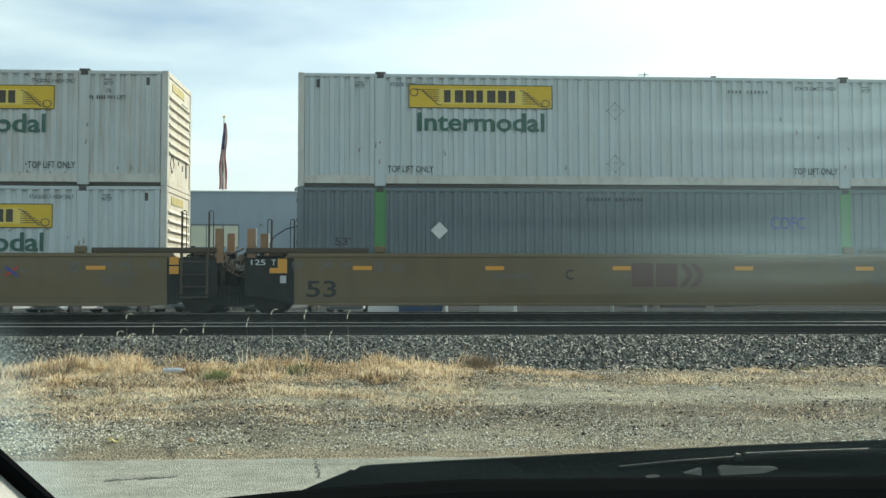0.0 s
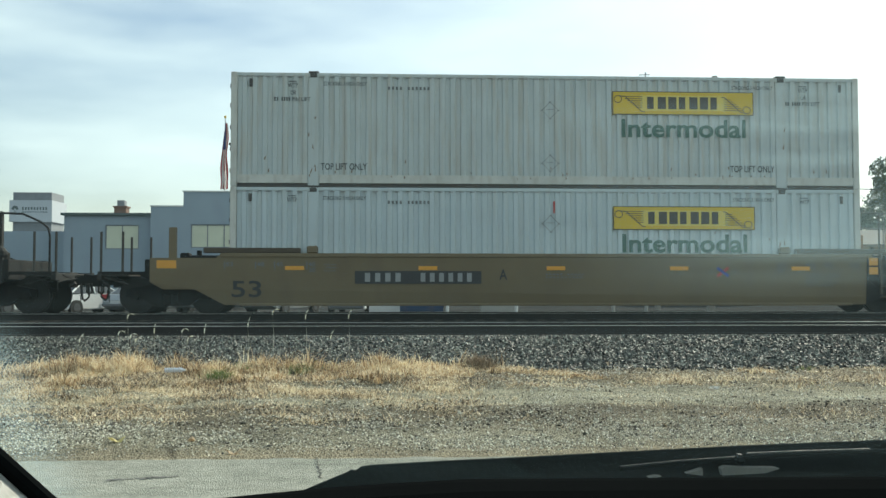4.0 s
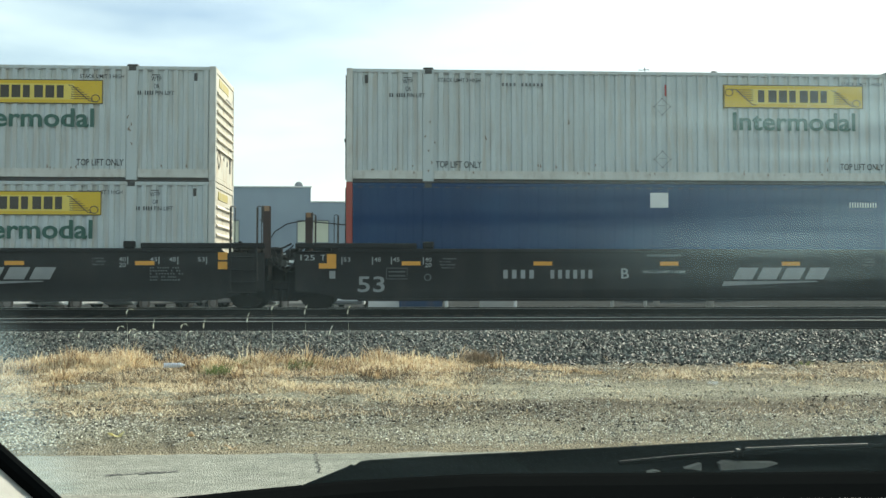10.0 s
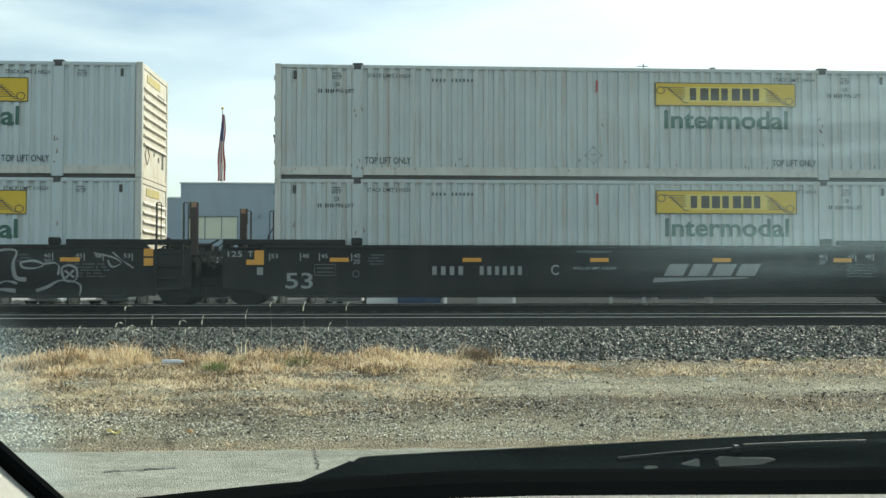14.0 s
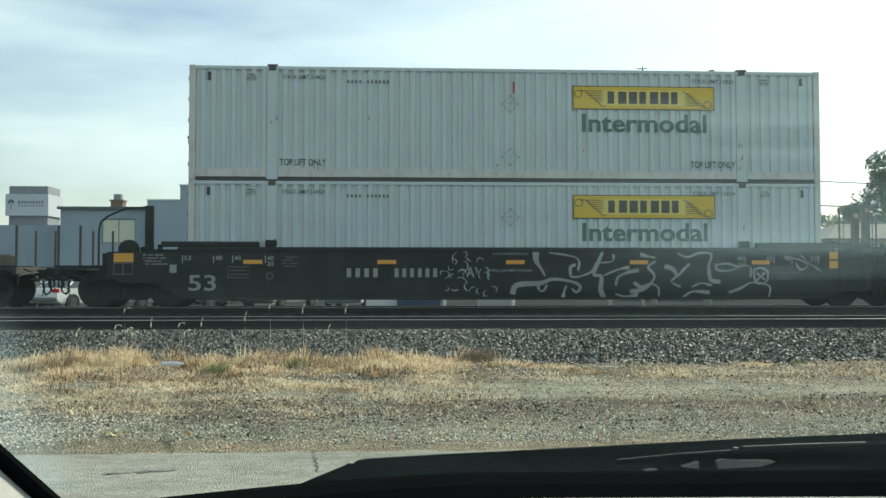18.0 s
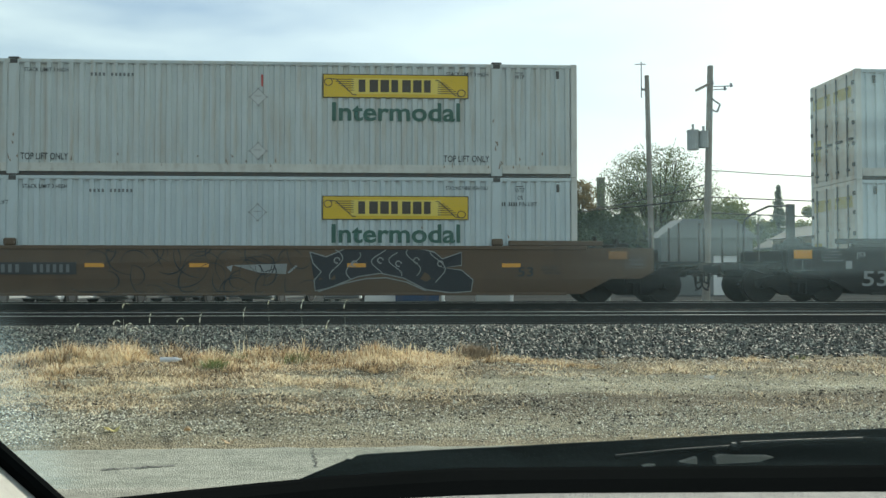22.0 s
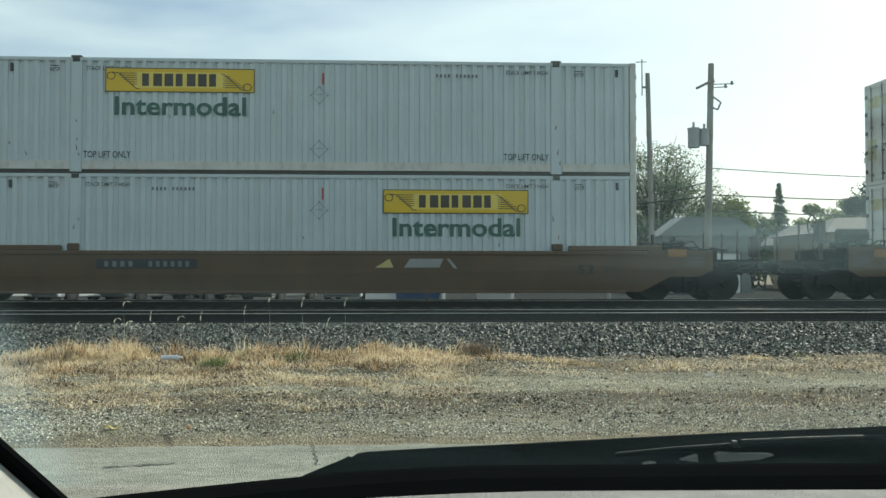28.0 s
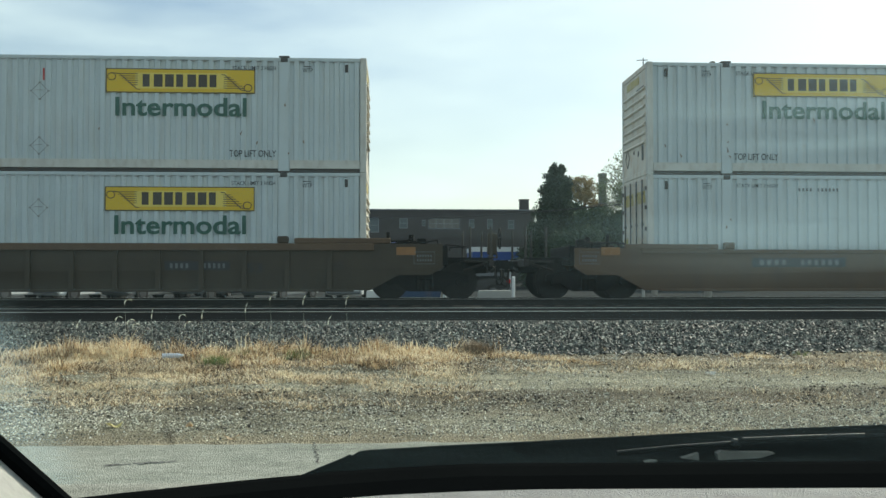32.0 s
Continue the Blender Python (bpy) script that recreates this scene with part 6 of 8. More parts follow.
tagged(new("road_stain", me), "dark dripped stain on the asphalt", "stain", kind="structure")


# ---- the two tracks ----
def rail_body(bm):
    box(bm, -90, 90, -0.036, 0.036, -0.045, -0.006, 0.006)
    box(bm, -90, 90, -0.010, 0.010, -0.135, -0.045)
    box(bm, -90, 90, -0.072, 0.072, -0.160, -0.135)


def rail_head(bm):
    box(bm, -90, 90, -0.026, 0.026, -0.006, 0.0)


NEAR_TRACK, FAR_TRACK = 16.9, SIDE_Y + WIDE / 2
for cy, label in ((NEAR_TRACK, "empty railway track with polished rails on wooden ties"), (FAR_TRACK, "railway track under the train, rails polished on top")):
    track = thing("railway_track", pose(0, cy, RAIL_Z), label, "railway track", kind="structure")
    for s in (-1, 1):
        r = part_of("rail", shared("rail", rail_body, RAIL_SIDE), None, track, "rusty steel rail", (0, s * 0.7525, 0))
        part_of("rail_top", shared("rail_top", rail_head, RAIL_TOP), None, r, "polished rail top")
    for i in range(70):
        x = -17 + i * 0.53
        tie = part_of("tie", shared("tie", lambda bm: box(bm, -0.115, 0.115, -1.3, 1.3, -0.33, -0.164, 0.012), TIE_WOOD), None, track, "", (x, 0, 0))
        tie.rotation_euler = (0, 0, 0.02 * math.sin(i * 3.3))

# ---- inside the parked car that the camera sits in ----
BLACK_TRIM = mat("black_trim", (0.0058, 0.0070, 0.0074), 0.9, vary=0.2, scale=8, fine=200, bump=0.03, spec=0.0)
COWL_BLACK = mat("cowl_plastic", (0.0075, 0.0095, 0.0105), 0.8, vary=0.25, scale=6, fine=120, bump=0.05, stain=(0.014, 0.015, 0.014), stain_scale=(3, 3, 3), amount=0.5, spec=0.0)
# lighter copy of the cowl colour, painting the light and veil on its left
COWL_LIT = mat("lit_cowl", (0.012, 0.016, 0.0165), 0.85, vary=0.3, scale=6, fine=120, bump=0.05, spec=0.0)
GREY_PAD = mat("grey_dash_pad", (0.30, 0.31, 0.31), 0.8, vary=0.35, scale=30, fine=450, bump=0.6)
PALE_TRIM = mat("pale_trim", (0.55, 0.56, 0.53), 0.6, vary=0.08)
COWL_HIGHLIGHT = mat("cowl_highlight_pale", (0.26, 0.255, 0.225), 0.7, vary=0.2, fine=200)
WIPER_HIGHLIGHT = mat("wiper_highlight_grey", (0.027, 0.030, 0.030), 0.6, vary=0.6, scale=18, fine=200)
LINING = mat("roof_lining", (0.30, 0.30, 0.29), 0.95, vary=0.1, fine=120)
glass = bpy.data.materials.new("dusty_glare_windscreen")
glass.use_nodes = True
n, l = glass.node_tree.nodes, glass.node_tree.links
tc = n.new("ShaderNodeTexCoord")
sep = n.new("ShaderNodeSeparateXYZ")
l.new(tc.outputs["Object"], sep.inputs[0])
# the film paints veiling glare as well as dust, slightly denser to the right
side = n.new("ShaderNodeMapRange")
side.inputs["From Min"].default_value, side.inputs["From Max"].default_value = -0.1, 0.55
side.inputs["To Min"].default_value, side.inputs["To Max"].default_value = 0.0085, 0.0105
side.interpolation_type = "SMOOTHSTEP"
l.new(sep.outputs["X"], side.inputs["Value"])
mp, ns, rp = n.new("ShaderNodeMapping"), n.new("ShaderNodeTexNoise"), n.new("ShaderNodeMapRange")
mp.inputs["Scale"].default_value, mp.inputs["Rotation"].default_value = (1.2, 16.0, 1.0), (0, 0, radians(-3))
ns.inputs["Scale"].default_value, ns.inputs["Detail"].default_value = 1.6, 4
l.new(tc.outputs["Object"], mp.inputs["Vector"])
l.new(mp.outputs["Vector"], ns.inputs["Vector"])
rp.inputs["From Min"].default_value, rp.inputs["From Max"].default_value = 0.35, 0.75
rp.inputs["To Min"].default_value, rp.inputs["To Max"].default_value = 0.6, 1.8
l.new(ns.outputs["Fac"], rp.inputs["Value"])
dust_veil = n.new("ShaderNodeMath")
dust_veil.operation = "MULTIPLY"
l.new(side.outputs[0], dust_veil.inputs[0])
l.new(rp.outputs[0], dust_veil.inputs[1])
# wiper marks and veiling glare over the right half, painted as film
tilt, off, smear_glare, fade, both_s, total = (n.new(k) for k in ("ShaderNodeMath", "ShaderNodeMath", "ShaderNodeMapRange", "ShaderNodeMapRange", "ShaderNodeMath", "ShaderNodeMath"))
tilt.operation, off.operation, both_s.operation, total.operation = "MULTIPLY_ADD", "ABSOLUTE", "MULTIPLY", "MULTIPLY_ADD"
l.new(sep.outputs["X"], tilt.inputs[0])
tilt.inputs[1].default_value = -0.03
shift_y = n.new("ShaderNodeMath")
shift_y.operation = "SUBTRACT"
l.new(sep.outputs["Y"], shift_y.inputs[0])
shift_y.inputs[1].default_value = 0.435
l.new(shift_y.outputs[0], tilt.inputs[2])
l.new(tilt.outputs[0], off.inputs[0])
smear_glare.interpolation_type = fade.interpolation_type = "SMOOTHSTEP"
smear_glare.inputs["From Min"].default_value, smear_glare.inputs["From Max"].default_value = 0.0, 0.09
smear_glare.inputs["To Min"].default_value, smear_glare.inputs["To Max"].default_value = 0.050, 0.0
l.new(off.outputs[0], smear_glare.inputs["Value"])
fade.inputs["From Min"].default_value, fade.inputs["From Max"].default_value = 0.16, 0.50
l.new(sep.outputs["X"], fade.inputs["Value"])
l.new(smear_glare.outputs[0], both_s.inputs[0])
l.new(fade.outputs[0], both_s.inputs[1])
l.new(both_s.outputs[0], total.inputs[0])
l.new(rp.outputs[0], total.inputs[1])
l.new(dust_veil.outputs[0], total.inputs[2])


def add_smear_glare(carry, centre, slope, above, below, strength, x0, x1):
    """Wiped dirt and painted glare, rising to one side, soft above and sharper below."""
    line, up, dn, least, along, both_k, out = (n.new(k) for k in ("ShaderNodeMath", "ShaderNodeMapRange", "ShaderNodeMapRange", "ShaderNodeMath", "ShaderNodeMapRange", "ShaderNodeMath", "ShaderNodeMath"))
    line.operation, least.operation, both_k.operation, out.operation = "MULTIPLY_ADD", "MINIMUM", "MULTIPLY", "MULTIPLY_ADD"
    l.new(sep.outputs["X"], line.inputs[0])
    line.inputs[1].default_value = -slope
    l.new(sep.outputs["Y"], line.inputs[2])
    base = centre - slope * 0.45
    for k, a, b in ((up, base + above, base), (dn, base - below, base)):
        k.interpolation_type = "SMOOTHSTEP"
        k.inputs["From Min"].default_value, k.inputs["From Max"].default_value = min(a, b), max(a, b)
        k.inputs["To Min"].default_value, k.inputs["To Max"].default_value = (0.0, 1.0) if a < b else (1.0, 0.0)
        l.new(line.outputs[0], k.inputs["Value"])
    l.new(up.outputs[0], least.inputs[0])
    l.new(dn.outputs[0], least.inputs[1])
    along.interpolation_type = "SMOOTHSTEP"
    along.inputs["From Min"].default_value, along.inputs["From Max"].default_value = x0, x1
    along.inputs["To Min"].default_value, along.inputs["To Max"].default_value = 0.0, strength
    l.new(sep.outputs["X"], along.inputs["Value"])
    l.new(least.outputs[0], both_k.inputs[0])
    l.new(along.outputs[0], both_k.inputs[1])
    l.new(both_k.outputs[0], out.inputs[0])
    l.new(rp.outputs[0], out.inputs[1])
    l.new(carry.outputs[0], out.inputs[2])
    return out


total = add_smear_glare(total, 0.612, 0.09, 0.045, 0.020, 0.095, 0.20, 0.50)
total = add_smear_glare(total, 0.566, 0.09, 0.020, 0.016, 0.050, 0.28, 0.50)
total = add_smear_glare(total, 0.580, 0.02, 0.24, 0.24, 0.037, 0.02, 0.42)
# window glare in the lower corner, painted as a hazy patch of film
hx, hy, hm, ha = (n.new(k) for k in ("ShaderNodeMapRange", "ShaderNodeMapRange", "ShaderNodeMath", "ShaderNodeMath"))
hx.interpolation_type = hy.interpolation_type = "SMOOTHSTEP"
hx.inputs["From Min"].default_value, hx.inputs["From Max"].default_value = -0.480, -0.405
hx.inputs["To Min"].default_value, hx.inputs["To Max"].default_value = 0.078, 0.0
hy.inputs["From Min"].default_value, hy.inputs["From Max"].default_value = 0.27, 0.38
hy.inputs["To Min"].default_value, hy.inputs["To Max"].default_value = 1.0, 0.0
l.new(sep.outputs["X"], hx.inputs["Value"])
l.new(sep.outputs["Y"], hy.inputs["Value"])
hm.operation = "MULTIPLY"
l.new(hx.outputs[0], hm.inputs[0])
l.new(hy.outputs[0], hm.inputs[1])
l.new(hm.outputs[0], ha.inputs[0])
l.new(total.outputs[0], ha.inputs[1])
dust_veil = ha
clear, film_, both = n.new("ShaderNodeBsdfTransparent"), n.new("ShaderNodeBsdfTranslucent"), n.new("ShaderNodeMixShader")
clear.inputs["Color"].default_value = (0.93, 0.96, 0.95, 1)
# teal film colour carries the tint of the glare
film_.inputs["Color"].default_value = (0.60, 0.87, 0.95, 1)
l.new(dust_veil.outputs[0], both.inputs["Fac"])
l.new(clear.outputs[0], both.inputs[1])
l.new(film_.outputs[0], both.inputs[2])
l.new(both.outputs[0], n["Material Output"].inputs["Surface"])

cabin = thing("car_cabin", pose(0, 0, 0), "dark interior of a parked car behind a dusty windscreen with painted glare", "car")
bm = bmesh.new()
# the pane lies in its own x and y, leaning back
pane = [bm.verts.new(p) for p in ((-0.95, 0, 0), (0.95, 0, 0), (0.95, 1.05, 0), (-0.95, 1.05, 0))]
bm.faces.new(pane)
ws = part("windscreen", bm, glass, cabin, "dusty windscreen with painted glare streaks")
ws.matrix_basis = pose(0, 1.28, 0.96, 132, 0, 0)
ws.visible_shadow = False
# a blot of dried dirt on the glass
blot = bpy.data.materials.new("dried_dirt")
blot.use_nodes = True
n, l = blot.node_tree.nodes, blot.node_tree.links
tc, nz, rp, ds, cl, ms = (n.new(k) for k in ("ShaderNodeTexCoord", "ShaderNodeTexGradient", "ShaderNodeMapRange", "ShaderNodeBsdfDiffuse", "ShaderNodeBsdfTransparent", "ShaderNodeMixShader"))
nz.gradient_type = "SPHERICAL"
l.new(tc.outputs["Object"], nz.inputs["Vector"])
rp.inputs["To Max"].default_value = 0.55
l.new(nz.outputs["Fac"], rp.inputs["Value"])
ds.inputs["Color"].default_value = (0.25, 0.27, 0.28, 1)
l.new(rp.outputs[0], ms.inputs["Fac"])
l.new(cl.outputs[0], ms.inputs[1])
l.new(ds.outputs[0], ms.inputs[2])
l.new(ms.outputs[0], n["Material Output"].inputs["Surface"])
bm = bmesh.new()
bmesh.ops.create_circle(bm, cap_ends=True, segments=20, radius=1.0)
spot = part("dirt_blot", bm, blot, cabin, "small grey blot of dirt")
_s = 0.108
spot.matrix_basis = pose(-0.294, 1.28 - 0.669 * _s - 0.002, 0.96 + 0.743 * _s - 0.002, 132, 0, 0) @ Matrix.Diagonal((0.010, 0.024, 1, 1))
# what lies outside, beyond the foot of the glass
OUTSIDE = Matrix.Translation(EYE) @ Matrix.Scale(1.25, 4) @ Matrix.Translation((-EYE[0], -EYE[1], -EYE[2]))
bm = bmesh.new()
# cowl below the glass: a long low hump that climbs to the right
edge = [(-0.16, 0.985), (-0.1195, 1.005), (-0.0895, 1.0173), (-0.0601, 1.029), (-0.056, 1.0315), (-0.0513, 1.0305), (-0.0446, 1.0350), (-0.0325, 1.0367), (0.0588, 1.0411), (0.1304, 1.0437)]
prism(bm, [(0.1782, 1.01), (0.1782, 0.9), (-0.16, 0.9), *edge], 1.10, 1.106)
part("cowl", bm, COWL_LIT, cabin, "left part of the cowl, lightened in colour for the light on it").matrix_basis = OUTSIDE
# the rest of the same cowl, in the darker tone of its less lit part
bm = bmesh.new()
prism(bm, [(0.1304, 1.0437), (0.2335, 1.0481), (0.4148, 1.0558), (0.605, 1.0616), (0.8, 1.064), (0.8, 0.9), (0.1782, 0.9), (0.1782, 1.01)], 1.10, 1.106)
part("cowl_dark_part", bm, COWL_BLACK, cabin, "darker right part of the black plastic cowl").matrix_basis = OUTSIDE
bm = bmesh.new()
tube(bm, [(0.2637, 1.085, 1.0334), (0.333, 1.085, 1.0394), (0.4021, 1.085, 1.0434), (0.48, 1.085, 1.0494), (0.5663, 1.085, 1.0512), (0.8, 1.085, 1.053)], 0.003, 8)
box(bm, 0.399, 0.411, 1.07, 1.09, 1.040, 1.047, 0.003)
part("wiper_arm", bm, COWL_BLACK, cabin, "black wiper arm").matrix_basis = OUTSIDE
# reflected light along the wiper and a small glint, built as grey strips
bm = bmesh.new()
tube(bm, [(0.2637, 1.082, 1.0364), (0.333, 1.082, 1.0424), (0.4021, 1.082, 1.0464), (0.407, 1.082, 1.049)], 0.0011, 6)
tube(bm, [(0.416, 1.082, 1.0503), (0.4787, 1.082, 1.0524), (0.5663, 1.082, 1.0542)], 0.0013, 6)
box(bm, 0.4035, 0.4085, 1.075, 1.082, 1.0475, 1.0505)
part("wiper_highlight", bm, WIPER_HIGHLIGHT, cabin, "dull grey strip painting the highlight along the wiper").matrix_basis = OUTSIDE
# highlights on the cowl, added as small pale plates
for shape in ([(0.3403, 1.0285), (0.3602, 1.0343), (0.3601, 1.0262)],
              [(0.3842, 1.026), (0.3822, 1.034), (0.3877, 1.0367), (0.41, 1.0352), (0.4478, 1.0347), (0.4533, 1.0333), (0.4353, 1.0281)],
              [(0.2951, 1.0243), (0.303, 1.0262), (0.3108, 1.0255), (0.305, 1.0243)]):
    bm = bmesh.new()
    prism(bm, shape, 1.075, 1.085)
    part("cowl_highlight", bm, COWL_HIGHLIGHT, cabin, "pale shape painting a highlight on the cowl").matrix_basis = OUTSIDE
bm = bmesh.new()
# rounded dashboard edge, bowed to the left
prev = None
for i in range(25):
    t = i / 24
    x = -0.62 + 1.5 * t
    z = 0.008 + float(np.interp(x, [-0.62, -0.4, -0.226, -0.077, 0.05, 0.44, 0.9], [1.0, 1.042, 1.0596, 1.0731, 1.0805, 1.0788, 1.076]))
    ring = [bm.verts.new((x, 0.80 + 0.05 * math.cos(a), z - 0.030 + 0.022 * math.sin(a))) for a in np.linspace(0, 2 * math.pi, 12, endpoint=False)]
    if prev:
        for k in range(12):
            bm.faces.new((prev[k], prev[(k + 1) % 12], ring[(k + 1) % 12], ring[k]))
    prev = ring
part("dashboard_edge", bm, BLACK_TRIM, cabin, "black dashboard rim")
bm = bmesh.new()
for i in range(20):
    # the pad sinks towards one side
    z0, z1 = (float(np.interp(-0.25 + 0.06 * k, [-0.25, -0.049, 0.026, 0.115, 0.394, 1.0], [1.052, 1.0737, 1.0772, 1.0787, 1.0765, 1.07])) for k in (i, i + 1))
    prism(bm, [(-0.25 + 0.06 * i, 1.0), (-0.19 + 0.06 * i, 1.0), (-0.19 + 0.06 * i, z1), (-0.25 + 0.06 * i, z0)][::-1], 0.2, 0.72)
bmesh.ops.remove_doubles(bm, verts=bm.verts[:], dist=0.0005)
part("dashboard_top", bm, GREY_PAD, cabin, "speckled grey dashboard top")
bm = bmesh.new()
box(bm, -0.9, 0.95, 0.25, 1.2, 0.55, 0.95)
part("dashboard_body", bm, BLACK_TRIM, cabin)
bm = bmesh.new()
rod(bm, (-0.60, 1.05, 1.195), (-0.30, 1.05, 0.925), 0.0112, 10)
part("window_seal", bm, BLACK_TRIM, cabin, "black diagonal window seal")
bm = bmesh.new()
v = [bm.verts.new(p) for p in ((-0.62, 1.075, 1.212), (-0.30, 1.075, 0.924), (-0.30, 0.75, 0.864), (-0.62, 0.75, 1.152))]
bm.faces.new(v[::-1])
bmesh.ops.solidify(bm, geom=bm.faces[:], thickness=0.02)
part("fender", bm, PALE_TRIM, cabin, "pale trim panel beside the glass")
bm = bmesh.new()
box(bm, -0.85, 0.95, -1.6, 0.62, 1.70, 1.74)
part("roof_lining", bm, LINING, cabin, "grey roof lining")
bm = bmesh.new()
box(bm, -0.95, 1.0, -1.7, -1.62, 0.3, 1.74)
part("rear_wall", bm, LINING, cabin)
bm = bmesh.new()
box(bm, -0.97, -0.92, -1.6, 0.9, 0.3, 1.1)
box(bm, 0.97, 1.02, -1.6, 0.9, 0.3, 1.1)
part("door_trim", bm, BLACK_TRIM, cabin)
bm = bmesh.new()
box(bm, -0.9, 0.95, -1.6, 1.2, 0.012, 0.3)
part("car_floor", bm, BLACK_TRIM, cabin)
bm = bmesh.new()
box(bm, -0.9, 1.05, 1.205, 1.50, 0.25, 0.83, 0.03)
part("front_body", bm, COWL_BLACK, cabin, "dark body below the cowl")

# ---- beyond the tracks: buildings ----
STUCCO = mat("blue_grey_stucco", (0.285, 0.35, 0.405), 0.9, vary=0.07, scale=0.6, fine=14, bump=0.1, stain=(0.24, 0.27, 0.33), stain_scale=(0.5, 0.5, 0.15), amount=0.4)
TRIM_DARK = mat("dark_green_trim", (0.07, 0.10, 0.10), 0.6)
SIGN_PALE = mat("pale_sign_face", (0.42, 0.46, 0.50), 0.6, vary=0.06)
TRIM_WHITE = mat("white_trim", (0.7, 0.71, 0.70), 0.6, vary=0.08)
BRICK = mat("dark_red_brick", (0.072, 0.066, 0.063), 0.9, vary=0.3, scale=0.5, fine=8, bump=0.25)
CHIMNEY_BRICK = mat("brown_brick", (0.17, 0.105, 0.08), 0.9, vary=0.25, fine=12)
PALE_FRAME = mat("pale_window_frame", (0.27, 0.29, 0.29), 0.6, vary=0.1)
# cream colour stands for what the window glass reflects
CREAM_PANE = mat("cream_reflecting_pane", (0.62, 0.64, 0.50), 0.7, vary=0.12, scale=1.0)
PANE_DARK = mat("dark_window_glass", (0.03, 0.035, 0.04), 0.08, vary=0.2, bump=0, spec=0.8)
PANE_PALE = mat("pale_window_blind", (0.10, 0.125, 0.13), 0.35, vary=0.2, bump=0)
CANOPY_BLUE = mat("canopy_blue", (0.012, 0.06, 0.26), 0.45, vary=0.1)
GREY_CAP = mat("grey_cladding", (0.20, 0.22, 0.24), 0.7)
ROOF_GREY = mat("grey_shingles", (0.055, 0.056, 0.055), 0.9, vary=0.2, fine=20)
SIDING_TAN = mat("tan_brick", (0.33, 0.24, 0.17), 0.9, vary=0.2, fine=14)
METAL_WALL = mat("pale_metal_wall", (0.145, 0.158, 0.155), 0.6, vary=0.12)
OLD_CONCRETE = mat("weathered_concrete", (0.15, 0.145, 0.135), 0.9, vary=0.2)
CONCRETE = mat("concrete", (0.38, 0.38, 0.36), 0.9, vary=0.15)
DUMP_BLUE = mat("dumpster_blue", (0.010, 0.045, 0.12), 0.5, vary=0.2, stain=RUST, amount=0.3)


def block(name, parent, x0, x1, y0, y1, z0, z1, material, label="", bevel=0.0):
    bm = bmesh.new()
    box(bm, x0, x1, y0, y1, z0, z1, bevel)
    return part(name, bm, material, parent, label)


def wall_with_holes(name, parent, x0, x1, z0, z1, y, thick, holes, material, label=""):
    """A wall in x and z with rectangular openings through it."""
    xs = sorted({x0, x1, *[h[0] for h in holes], *[h[1] for h in holes]})
    zs = sorted({z0, z1, *[h[2] for h in holes], *[h[3] for h in holes]})
    bm = bmesh.new()
    grid = {}

    def vert(x, yy, z):
        k = (round(x, 4), round(yy, 4), round(z, 4))
        if k not in grid:
            grid[k] = bm.verts.new(k)
        return grid[k]
    solid = {}
    for i in range(len(xs) - 1):
        for j in range(len(zs) - 1):
            cx, cz = (xs[i] + xs[i + 1]) / 2, (zs[j] + zs[j + 1]) / 2
            solid[i, j] = not any(h[0] < cx < h[1] and h[2] < cz < h[3] for h in holes)
    for (i, j), s in solid.items():
        if not s:
            continue
        a, b, c, d = xs[i], xs[i + 1], zs[j], zs[j + 1]
        bm.faces.new([vert(p, y, q) for p, q in ((a, c), (b, c), (b, d), (a, d))])
        bm.faces.new([vert(p, y + thick, q) for p, q in ((a, d), (b, d), (b, c), (a, c))])
        for di, dj, e in ((-1, 0, ((a, d), (a, c))), (1, 0, ((b, c), (b, d))), (0, -1, ((a, c), (b, c))), (0, 1, ((b, d), (a, d)))):
            if not solid.get((i + di, j + dj), False):
                (p, q), (r, t) = e
                bm.faces.new([vert(p, y, q), vert(p, y + thick, q), vert(r, y + thick, t), vert(r, y, t)])
    return part(name, bm, material, parent, label)


def window(parent, x0, x1, z0, z1, y, pane_m, mullions=1, frame_m=None, bars_h=0, sill=True):
    frame_m = frame_m or TRIM_WHITE
    w = 0.07
    bm = bmesh.new()
    box(bm, x0, x1, y + 0.06, y + 0.14, z0, z0 + w)
    box(bm, x0, x1, y + 0.06, y + 0.14, z1 - w, z1)
    box(bm, x0, x0 + w, y + 0.06, y + 0.14, z0 + w, z1 - w)
    box(bm, x1 - w, x1, y + 0.06, y + 0.14, z0 + w, z1 - w)
    for i in range(mullions):
        c = x0 + (i + 1) * (x1 - x0) / (mullions + 1)
        box(bm, c - 0.03, c + 0.03, y + 0.065, y + 0.135, z0 + w, z1 - w)
    for i in range(bars_h):
        c = z0 + (i + 1) * (z1 - z0) / (bars_h + 1)
        box(bm, x0 + w, x1 - w, y + 0.07, y + 0.13, c - 0.025, c + 0.025)
    win = part("window", bm, frame_m, parent)
    for i in range(mullions + 1):
        a, b = x0 + i * (x1 - x0) / (mullions + 1), x0 + (i + 1) * (x1 - x0) / (mullions + 1)
        block("pane", win, a + 0.03, b - 0.03, y + 0.10, y + 0.115, z0 + 0.03, z1 - 0.03, pane_m)
    if sill:
        block("sill", win, x0 - 0.08, x1 + 0.08, y - 0.06, y + 0.06, z0 - 0.09, z0 - 0.002, frame_m)
    return win


BY = 60.0
shop = thing("stucco_building", pose(0, 0, 0), "blue-grey stucco building with stepped parapet and windows coloured cream for reflections", "building")
